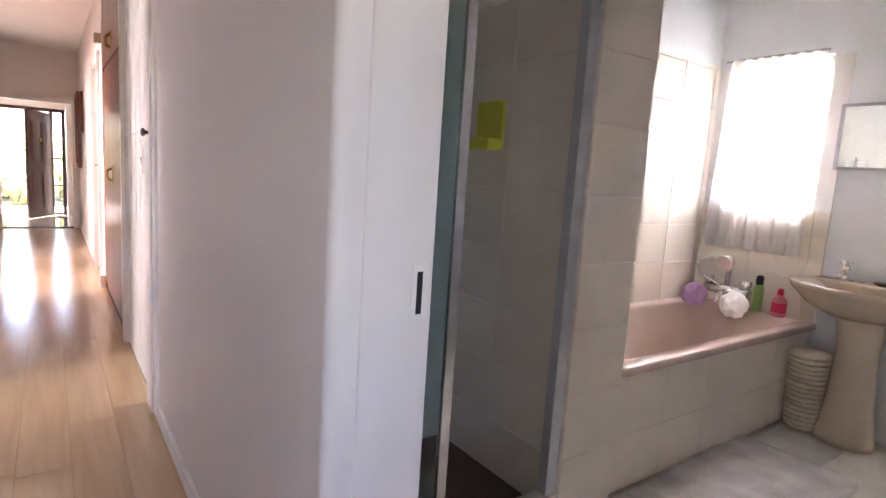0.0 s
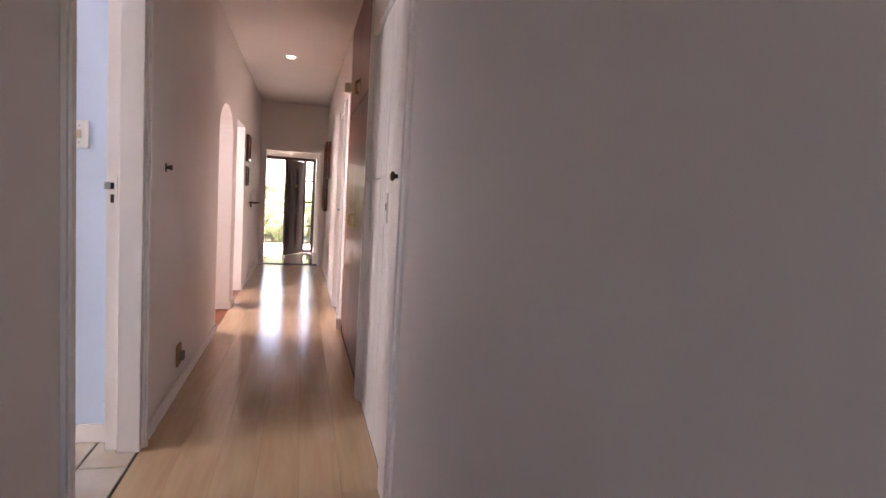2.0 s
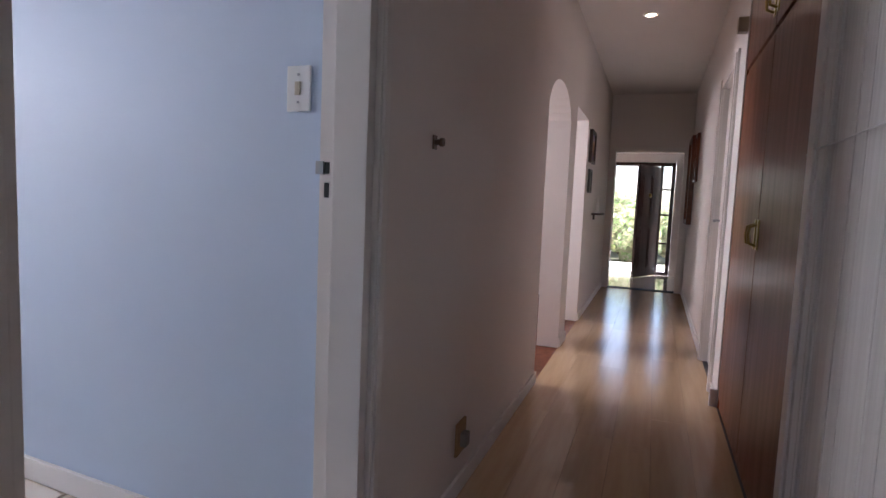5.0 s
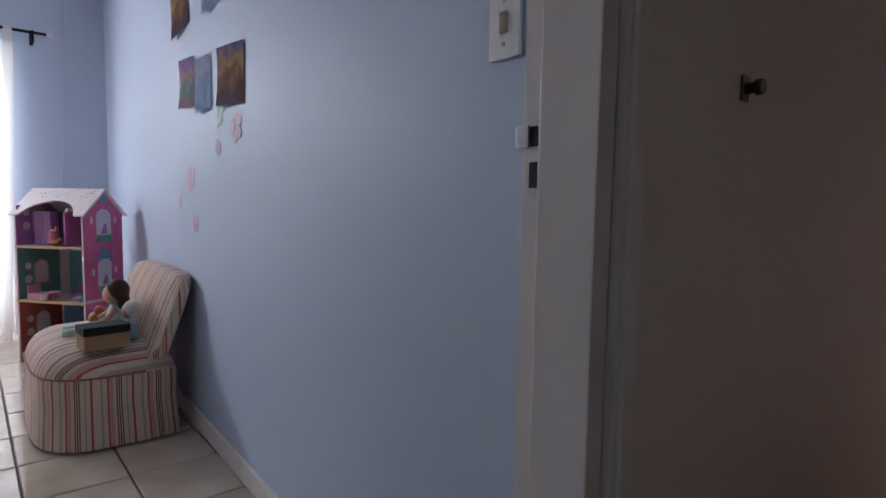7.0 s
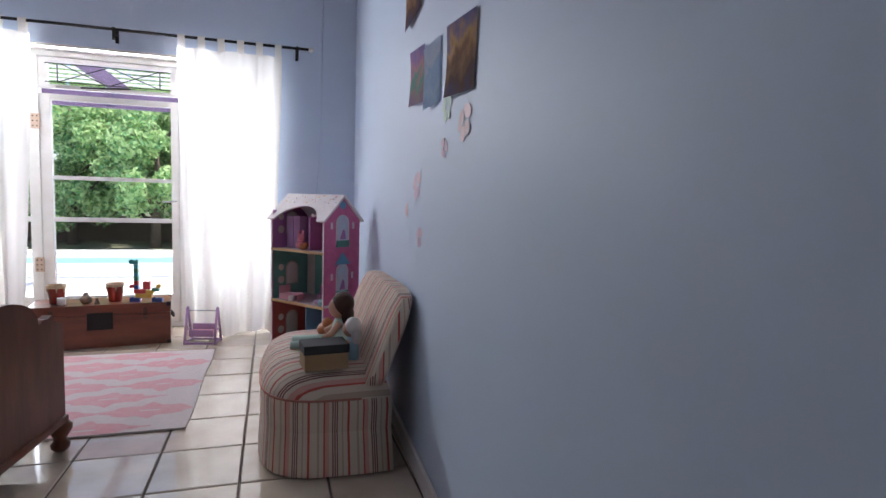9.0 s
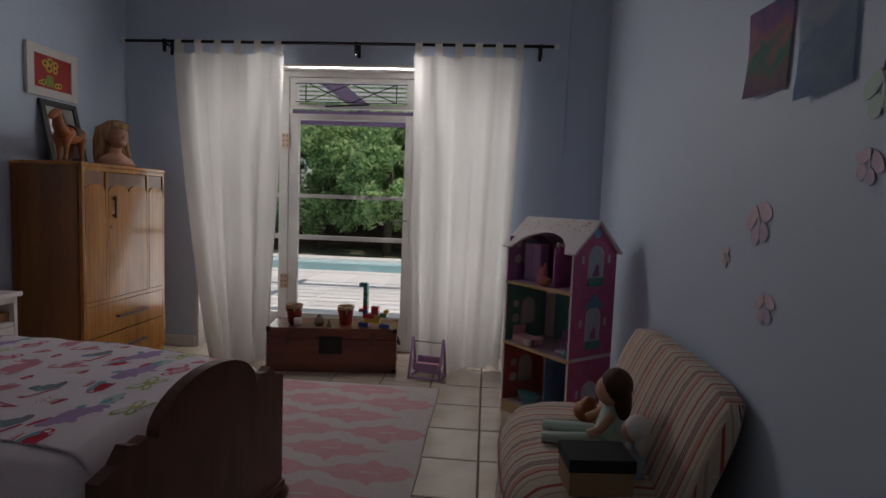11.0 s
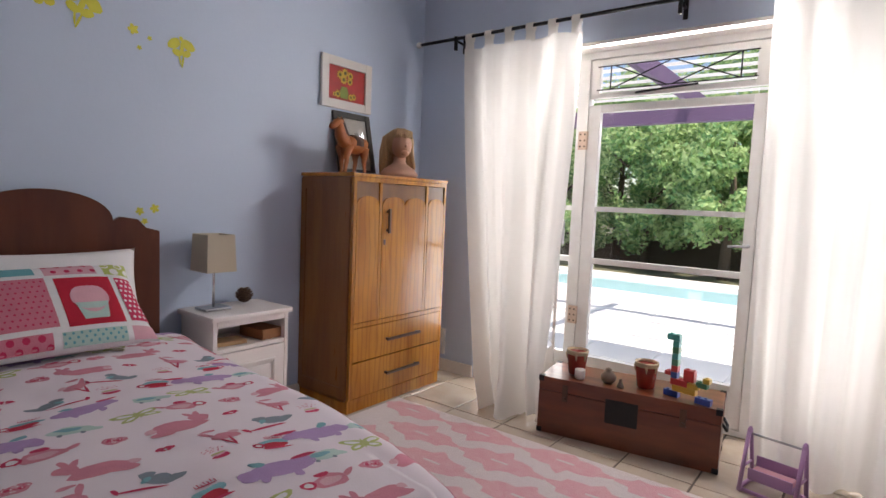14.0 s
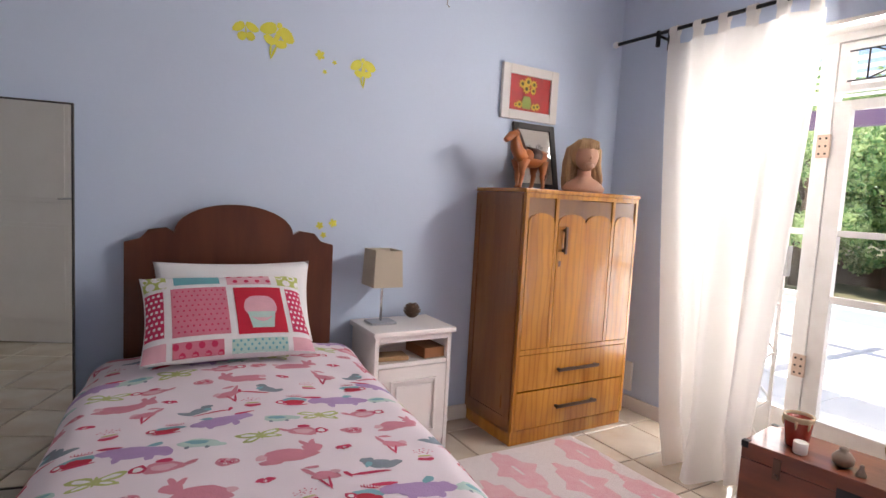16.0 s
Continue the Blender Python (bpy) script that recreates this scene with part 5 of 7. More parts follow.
for x, z, s, k in ((-2.915, 1.915, 0.065, "butterfly"), (-3.045, 1.905, 0.13, "fairy"), (-3.245, 1.872, 0.04, "flower"), (-3.315, 1.85, 0.018, "flower"), (-3.27, 1.80, 0.018, "flower"), (-3.46, 1.83, 0.11, "fairy"), (-3.27, 1.085, 0.032, "flower"), (-3.335, 1.098, 0.036, "flower"), (-3.29, 1.04, 0.025, "flower")):
    sticker(x, z, s, k, pose(x, SY + 0.001, z, 0, random.Random(int(-x * 100)).uniform(-18, 18), 0), M["yellow_foam"], "yellow foam " + k + " sticker on the blue wall", "wall sticker", "yellow wall stickers")

def on_north(x, z, tilt=0.0):
    """A pose on the picture wall, facing the room."""
    return pose(x, NY + (XB - x) * math.tan(radians(SKEW)) - 0.002, z, 0, tilt, 180 - SKEW)


for x, z, s, c, tilt in ((-1.99, 1.303, 0.08, "wing_orange", 18), (-2.217, 1.25, 0.05, "wing_pink", -20), (-2.195, 1.375, 0.07, "wing_green", 5), (-2.63, 1.136, 0.085, "wing_pink", 14), (-2.83, 1.035, 0.042, "wing_orange", 40), (-2.565, 0.934, 0.062, "wing_pink", 8)):
    sticker(x, z, s, "butterfly", on_north(x, z, tilt), M[c], "pastel paper butterfly on the blue wall", "wall sticker", "paper butterflies")


def paper(x, z, w, h, material, tilt, label):
    bm = bmesh.new()
    n = 8
    rows = [[bm.verts.new((w * (i / n - 0.5), 0.004 + 0.016 * (i / n) * (1 - 0.4 * math.sin(j / n * 3)), h * (j / n - 0.5))) for i in range(n + 1)] for j in range(n + 1)]
    for a, b in zip(rows, rows[1:]):
        for i in range(n):
            bm.faces.new((a[i], a[i + 1], b[i + 1], b[i]))
    bmesh.ops.solidify(bm, geom=bm.faces[:], thickness=0.0006)
    solo("wall_print", bm, material, label, "print", "prints on the wall", m=on_north(x, z, tilt))


paper(-2.03, 1.50, 0.265, 0.215, M["paper_brown"], -4, "dark brown animal print curling off the wall")
paper(-2.38, 1.52, 0.19, 0.22, M["paper_blue"], 2, "pale blue print on the wall")
paper(-2.64, 1.565, 0.21, 0.215, M["paper_violet"], -3, "violet and pink landscape print on the wall")
paper(-2.75, 1.935, 0.26, 0.25, M["paper_brown"], 7, "brown and orange print on the wall")
paper(-2.25, 1.91, 0.21, 0.23, M["paper_blue"], 3, "blue print on the wall")


def switch_plate(m, label="white light switch with a single rocker"):
    s = thing("light_switch", m, label, "light switch")
    part("plate", boxes((-0.036, 0.036, 0, 0.008, -0.058, 0.058), bevel=0.003), M["white_plastic"], s)
    part("rocker", boxes((-0.008, 0.008, 0.008, 0.013, -0.017, 0.017), bevel=0.002), M["shade"], s, "grey rocker")
    for z in (-0.035, 0.035):
        part("screw", boxes((-0.003, 0.003, 0.008, 0.0095, z - 0.003, z + 0.003)), M["steel"], s)


switch_plate(on_north(-0.608, 1.343))
switch_plate(pose(XB - 0.001, 1.6, 1.3, 0, 0, 90), "white light switch beside the bedroom door")
solo("pull_cord", tube(bmesh.new(), [(-3.9, SY + 0.012, HB), (-3.905, SY + 0.012, 2.3), (-3.895, SY + 0.02, 2.235), (-3.91, SY + 0.02, 2.225)], 0.0025, 6), M["print_grey"], "thin grey cord hanging down the wall", "cord")
solo("wall_cable", tube(bmesh.new(), [(WX + 0.004, 3.20, HB), (WX + 0.004, 3.19, 1.6), (WX + 0.004, 3.15, 0.9)], 0.003, 6), M["blue_paint"], "thin blue painted cable down the wall", "cable")
solo("plug_socket", boxes((WX + 0.001, WX + 0.02, 0.20, 0.26, 0.12, 0.30), bevel=0.004), M["white_plastic"], "white plastic unit low on the wall behind the wardrobe", "wall unit")

# bedroom door, standing open into the room
bd = tagged(new("bedroom_door"), "white panelled bedroom door standing open with keys in its lock", "door", "", "structure")
bd.matrix_world = pose(XB - 0.005, 2.385, 0.01, 0, 0, 180)
part("door_leaf", moulded_door(bmesh.new(), 0.71, 2.0, 0.036, [(0.1, 0.61, 0.15, 0.9), (0.1, 0.61, 1.05, 1.85)]), M["white_gloss"], bd)
for s in (-1, 1):
    bm = boxes((0.645, 0.675, s * 0.018, s * 0.024, 0.95, 1.15), bevel=0.002)
    tube(bm, [(0.66, s * 0.024, 1.09), (0.66, s * 0.06, 1.09), (0.55, s * 0.062, 1.085)], 0.008, 8)
    part("door_handle", bm, M["steel"], bd, "steel lever handle")
part("key_bunch", tube(bmesh.new(), [(0.66, 0.025, 1.0), (0.66, 0.045, 1.0), (0.66, 0.05, 0.96), (0.655, 0.05, 0.93)], [0.004, 0.005, 0.012, 0.006], 8), M["brass"], bd, "brass keys")


def trunk():
    t = thing("wooden_trunk", pose(-4.765, 1.68, 0.004, 0, 0, 8), "reddish brown wooden trunk with black corners and clasps", "trunk")
    w, d, h = 0.43, 0.32, 0.298
    part("body", boxes((-d, 0, -w, w, 0, 0.225), bevel=0.004), M["trunk_wood"], t)
    part("lid", boxes((-d, 0, -w, w, 0.228, h), bevel=0.005), M["trunk_wood"], t)
    part("name_plate", boxes((0.0005, 0.004, -0.085, 0.07, 0.125, 0.245), bevel=0.001), M["black"], t, "black name plate")
    for y in (-0.29, 0.27):
        c = part("clasp", boxes((0.0005, 0.006, y - 0.014, y + 0.014, 0.185, 0.27), bevel=0.002), M["bronze"], t, "dull metal clasp")
        part("clasp_pin", tube(bmesh.new(), [(0.006, y, 0.20), (0.016, y, 0.20)], 0.009, 8), M["bronze"], c)
    for y in (-w, w):
        for x in (-d, 0):
            for z in (0.0, h):
                sx, sy, sz = (1 if x < 0 else -1), (1 if y < 0 else -1), (1 if z == 0 else -1)
                e = 0.0025
                bm = boxes((x - sx * e, x + sx * 0.026, y - sy * e, y + sy * 0.026, z - sz * (0.0 if z == 0 else e), z + sz * 0.026), bevel=0.002)
                part("corner_cap", bm, M["black_iron"], t)
    part("side_handle", tube(bmesh.new(), [(-d / 2 - 0.05, w, 0.2), (-d / 2 - 0.04, w + 0.02, 0.17), (-d / 2 + 0.04, w + 0.02, 0.17), (-d / 2 + 0.05, w, 0.2)], 0.007, 8), M["black_iron"], t)


trunk()
TT = 0.303


def pot(m, label):
    p = thing("flower_pot", m, label, "pot", "glazed pots")
    part("pot_body", lathe(bmesh.new(), [(0.038, 0), (0.042, 0.005), (0.052, 0.09), (0.056, 0.125), (0.052, 0.128), (0.048, 0.10), (0.02, 0.095)]), M["red_glaze"], p)
    part("rim_glaze", lathe(bmesh.new(), [(0.0555, 0.108), (0.058, 0.122), (0.0575, 0.131), (0.051, 0.131), (0.050, 0.118)], cap=False), M["glaze_drip"], p)
    bm = bmesh.new()
    for a in (0.3, 1.2, 2.9, 4.1, 5.2):
        tube(bm, [(0.0565 * math.cos(a), 0.0565 * math.sin(a), 0.115), (0.0545 * math.cos(a), 0.0545 * math.sin(a), 0.095), (0.052 * math.cos(a), 0.052 * math.sin(a), 0.08)], [0.006, 0.005, 0.002], 6)
    part("glaze_run", bm, M["glaze_drip"], p)


pot(pose(-4.87, 1.385, TT), "deep red glazed pot with a tan dripped rim")
pot(pose(-4.91, 1.735, TT), "deep red glazed pot with a pale rim")
solo("small_cup", lathe(bmesh.new(), [(0.022, 0), (0.026, 0.004), (0.027, 0.048), (0.024, 0.05), (0.022, 0.01)]), M["frame_white"], "small pale stoneware cup on the trunk", "cup", m=pose(-4.80, 1.435, TT))
solo("clay_jar", lathe(bmesh.new(), [(0.02, 0), (0.036, 0.015), (0.038, 0.035), (0.024, 0.055), (0.014, 0.06), (0.018, 0.07), (0.006, 0.078)]), M["clay"], "round grey-brown clay jar with a lid", "jar", m=pose(-4.84, 1.57, TT))
solo("bell_ornament", lathe(bmesh.new(), [(0.018, 0), (0.018, 0.008), (0.012, 0.02), (0.007, 0.03), (0.009, 0.04), (0.003, 0.046)]), M["clay"], "tiny bell-shaped ornament on the trunk", "ornament", m=pose(-4.81, 1.645, TT))


def brick_giraffe():
    g = thing("brick_giraffe", pose(-4.865, 1.925, TT, 0, 0, 80), "giraffe and rider built of coloured toy bricks", "toy bricks")
    cols = {"g": mat("brick_green", (0.05, 0.25, 0.12), 0.3), "t": mat("brick_teal", (0.06, 0.40, 0.36), 0.3), "b": mat("brick_blue", (0.03, 0.07, 0.30), 0.3), "r": mat("brick_red", (0.50, 0.03, 0.03), 0.3), "y": mat("brick_yellow", (0.65, 0.42, 0.05), 0.3)}
    plan = [("b", -0.09, 0, 0.07, 0.03), ("b", 0.06, 0, 0.07, 0.03), ("y", -0.05, 0.03, 0.11, 0.03), ("r", -0.06, 0.06, 0.08, 0.03), ("y", 0.02, 0.06, 0.05, 0.025), ("b", -0.06, 0.09, 0.03, 0.03), ("r", -0.06, 0.12, 0.03, 0.03),
            ("g", -0.06, 0.15, 0.03, 0.03), ("t", -0.06, 0.18, 0.03, 0.03), ("g", -0.06, 0.21, 0.03, 0.03), ("t", -0.06, 0.24, 0.03, 0.03), ("t", -0.09, 0.27, 0.06, 0.03), ("r", 0.0, 0.09, 0.05, 0.055), ("g", 0.06, 0.075, 0.05, 0.025), ("y", 0.09, 0.10, 0.03, 0.025), ("r", -0.09, 0.10, 0.03, 0.02)]
    for c, x, z, w, h in plan:
        bm = boxes((x, x + w, -0.015, 0.015, z, z + h - 0.001), bevel=0.0015)
        k = 0
        while k * 0.03 + 0.015 < w:
            lathe(bm, [(0.007, 0), (0.007, 0.005)], pose(x + 0.015 + k * 0.03, 0, z + h - 0.001), sides=8)
            k += 1
        part("toy_brick", bm, cols[c], g)


brick_giraffe()


def doll_cradle():
    c = thing("doll_cradle", pose(-4.785, 2.325, 0.006, 0, 0, 78), "lilac plastic doll's swing cradle on the tiles", "toy cradle")
    for x in (-0.105, 0.105):
        bm = bmesh.new()
        for s in (-1, 1):
            tube(bm, [(x, s * 0.075, 0.0), (x, s * 0.012, 0.24)], [(0.007, 0.013), (0.007, 0.012)], 8)
        tube(bm, [(x, -0.075, 0.012), (x, 0.075, 0.012)], 0.009, 8)
        tube(bm, [(x, -0.05, 0.10), (x, 0.05, 0.10)], 0.006, 8)
        ball(bm, (x, 0, 0.245), (0.01, 0.02, 0.02))
        part("end_frame", bm, M["lilac"], c)
    part("top_rod", tube(bmesh.new(), [(-0.105, 0, 0.235), (0.105, 0, 0.235)], 0.005, 8), M["steel"], c)
    bm = boxes((-0.085, 0.085, -0.045, 0.045, 0.05, 0.062), (-0.085, 0.085, -0.048, -0.042, 0.06, 0.10), (-0.085, 0.085, 0.042, 0.048, 0.06, 0.13), bevel=0.003)
    part("cot", bm, M["lilac"], c)
    part("cushion", boxes((-0.08, 0.08, -0.038, 0.036, 0.063, 0.09), bevel=0.012), M["print_blush"], c, "pink flowered cushion", smooth=True)
    part("base_bar", boxes((-0.10, 0.10, -0.078, -0.066, 0.002, 0.016), (-0.10, 0.10, 0.066, 0.078, 0.002, 0.016), bevel=0.003), M["lilac"], c)


doll_cradle()


def rug():
    x0, x1, y0, y1 = -4.545, -3.165, 0.42, 2.425
    r = thing("rug", pose(0, 0, 0.004), "white rug with faded pink ikat pattern", "rug")
    bm = bmesh.new()
    n = 40
    rows = [[bm.verts.new((x0 + (x1 - x0) * i / n, y0 + (y1 - y0) * j / n + 0.004 * math.sin(i * 0.25), 0.009 + 0.0006 * noise.noise(Vector((i * 0.3, j * 0.3, 5))))) for i in range(n + 1)] for j in range(n + 1)]
    for a, b in zip(rows, rows[1:]):
        for i in range(n):
            bm.faces.new((a[i], a[i + 1], b[i + 1], b[i]))
    ex = bmesh.ops.extrude_face_region(bm, geom=bm.faces[:])
    for v in [g for g in ex["geom"] if isinstance(g, bmesh.types.BMVert)]:
        v.co.z = 0.0
    bmesh.ops.recalc_face_normals(bm, faces=bm.faces)
    part("base_weave", bm, M["rug_white"], r)
    q = random.Random(11)
    for j in range(7):
        for i in range(5):
            cx, cy = x0 + 0.10 + 0.205 * j, y0 + 0.20 + 0.46 * i + (0.23 if j % 2 else 0)
            if cx > x1 - 0.05 or cy > y1 - 0.1:
                continue
            half = ((-0.168, 0.010), (-0.125, 0.022), (-0.112, 0.046), (-0.070, 0.050), (-0.040, 0.052), (-0.008, 0.088), (0.008, 0.088), (0.030, 0.054), (0.066, 0.050), (0.108, 0.044), (0.124, 0.020), (0.168, 0.010))
            outer = [(u * 1.32 * q.uniform(0.86, 1.12), v * 1.38 + q.uniform(-0.008, 0.008)) for v, u in half] + [(-u * 1.32 * q.uniform(0.86, 1.12), v * 1.38 + q.uniform(-0.008, 0.008)) for v, u in half[::-1]]
            inner = [(0.007, -0.045), (0.008, 0.0), (0.006, 0.045), (-0.007, 0.045), (-0.008, 0.0), (-0.006, -0.045)]
            for name, pts, z, slot, shift in (("woven_motif", [(u, v * 0.965) for u, v in outer], 0.0098 + 0.0004 * (j % 2), "rug_pink", 0.0), ("woven_dash", inner, 0.0108, "rug_white", 0.0), ("woven_dash", inner, 0.0112, "rug_pink", 0.23)):
                if cy + shift > y1 - 0.06:
                    continue
                bm = bmesh.new()
                f = bm.faces.new([bm.verts.new((min(max(cx + u, x0 + 0.003), x1 - 0.003), min(max(cy + shift + v, y0 + 0.003), y1 - 0.003), z)) for u, v in pts])
                f.normal_update()
                if f.normal.z < 0:
                    f.normal_flip()
                bmesh.ops.triangulate(bm, faces=bm.faces[:])
                part(name, bm, M[slot], r)


rug()


def cloth_uv(bm, rule):
    layer = bm.loops.layers.uv.new("cloth")
    for f in bm.faces:
        for l in f.loops:
            l[layer].uv = (rule(l.vert.co, f), l.vert.co.z)


def slipper_chair():
    c = thing("slipper_chair", pose(-2.995, 3.255, 0.004), "low slipper chair in red and cream striped upholstery", "chair")
    pts = [(0.44, 0.0)]
    for k in range(21):
        a = math.pi * k / 20
        cx, sx = math.cos(a), math.sin(a)
        pts.append((0.44 * math.copysign(abs(cx) ** 0.55, cx), -0.12 - 0.38 * sx ** 0.55))
    pts.append((-0.44, 0.0))
    run, length = [0.0], 0.0
    for p, q in zip(pts, pts[1:]):
        length += math.dist(p, q)
        run.append(length)

    def rings(levels, closed_top=None):
        bm = bmesh.new()
        layer = bm.loops.layers.uv.new("cloth")
        made = []
        for scale, z, wave in levels:
            made.append([bm.verts.new((x * scale + (0.006 * math.sin(run[k] * 60) * wave if k % 2 else 0), (y + 0.25) * scale - 0.25, z)) for k, (x, y) in enumerate(pts)])
        n = len(pts)
        for a, b in zip(made, made[1:]):
            for k in range(n):
                j = (k + 1) % n
                f = bm.faces.new((a[k], a[j], b[j], b[k]))
                f.smooth = True
                for l in f.loops:
                    idx = k if l.vert in (a[k], b[k]) else j
                    u = run[idx] if not (k == n - 1 and idx == 0) else length + 0.88
                    l[layer].uv = (u, l.vert.co.z)
        if closed_top:
            last = made[-1]
            prev = last
            for s, z in closed_top:
                ring = [bm.verts.new((x * s, (y + 0.25) * s - 0.25, z)) for x, y in pts]
                for k in range(n):
                    j = (k + 1) % n
                    f = bm.faces.new((prev[k], prev[j], ring[j], ring[k]))
                    f.smooth = True
                    for l in f.loops:
                        l[layer].uv = (l.vert.co.x * 1.0 + 3.0, l.vert.co.y)
                prev = ring
            f = bm.faces.new(prev)
            for l in f.loops:
                l[layer].uv = (l.vert.co.x + 3.0, l.vert.co.y)
        return bm
    part("skirt", rings([(1.04, 0.008, 1.0), (1.02, 0.10, 0.7), (1.0, 0.175, 0.2)]), M["stripes"], c)
    part("seat", rings([(0.992, 0.16, 0), (1.0, 0.185, 0), (1.008, 0.26, 0), (1.0, 0.30, 0)], [(0.985, 0.322), (0.94, 0.352), (0.86, 0.382), (0.74, 0.405), (0.55, 0.42), (0.25, 0.427)]), M["stripes"], c)
    part("piping", tube(bmesh.new(), [(x * 1.004, (y + 0.25) * 1.004 - 0.25, 0.302) for x, y in pts[1:-1]], 0.0045, 6), M["piping"], c, "dull red piping")
    bm = bmesh.new()
    bmesh.ops.create_cube(bm, size=1)
    bmesh.ops.subdivide_edges(bm, edges=bm.edges[:], cuts=7, use_grid_fill=True)
    for v in bm.verts:
        x, y, z = v.co * 2
        rx = 1 - 0.05 * max(0, z) ** 3
        fat = 0.055 * (1 - 0.45 * abs(x) ** 4) * (1 - 0.35 * max(0, z) ** 4)
        zz = 0.52 + 0.19 * z * (1 - 0.10 * abs(x) ** 6)
        v.co = (0.455 * x * rx, -0.075 + y * fat + (zz - 0.33) * 0.37, zz)
    bmesh.ops.smooth_vert(bm, verts=bm.verts, factor=0.4, use_axis_x=True, use_axis_y=True, use_axis_z=True)
    cloth_uv(bm, lambda co, f: co.x + 3.0 if abs(f.normal.x) < 0.7 else co.y * 1.0)
    part("backrest", bm, M["stripes"], c, smooth=True)


slipper_chair()


def soft_doll(m, dress, hair, label, size=1.0):
    bm = bmesh.new()
    tube(bm, [(0, 0, 0.0), (0, 0.005, 0.06), (0, 0.0, 0.11)], [(0.05, 0.04), (0.042, 0.034), (0.02, 0.018)], 12, slot=0)
    ball(bm, (0, -0.005, 0.15), (0.036, 0.038, 0.042), slot=1)
    ball(bm, (0, 0.012, 0.165), (0.046, 0.044, 0.048), slot=2)
    ball(bm, (0.0, 0.03, 0.12), (0.045, 0.025, 0.05), slot=2)
    for s in (-1, 1):
        tube(bm, [(s * 0.03, -0.03, 0.02), (s * 0.04, -0.11, 0.018), (s * 0.045, -0.18, 0.016)], [0.02, 0.017, 0.014], 10, slot=0)
        tube(bm, [(s * 0.035, 0, 0.095), (s * 0.062, -0.03, 0.06), (s * 0.06, -0.06, 0.045)], [0.014, 0.012, 0.010], 8, slot=1)
    solo("doll", bm, [dress, M["skin"], hair], label, "doll", "dolls on the chair", m=m @ Matrix.Diagonal((size, size, size, 1)))


SEAT = 0.425
soft_doll(pose(-2.915, 3.09, SEAT, 0, 0, -8), M["wing_green"], M["brown_hair"], "rag doll with dark hair in a pale green dress", 1.15)
soft_doll(pose(-2.735, 3.115, SEAT - 0.004, 0, 0, -25), M["pale_blue_cloth"], M["frame_white"], "small pale doll in a blue cloth dress", 0.8)
bm = ball(bmesh.new(), (0, 0, 0.035), (0.05, 0.045, 0.035))
ball(bm, (0.04, 0.0, 0.075), (0.026, 0.026, 0.026))
solo("soft_toy", bm, M["horse"], "small reddish orange soft toy on the chair", "soft toy", m=pose(-3.095, 3.05, SEAT, 0, 0, 0), smooth=True)
sb = thing("shoe_box", pose(-2.665, 3.0, SEAT - 0.012, 0, 0, 6), "small brown cardboard box with a black lid", "box")
part("tray", boxes((-0.06, 0.06, -0.085, 0.085, 0, 0.062), bevel=0.002), M["card"], sb)
part("lid", boxes((-0.063, 0.063, -0.088, 0.088, 0.063, 0.098), bevel=0.003), M["black"], sb)


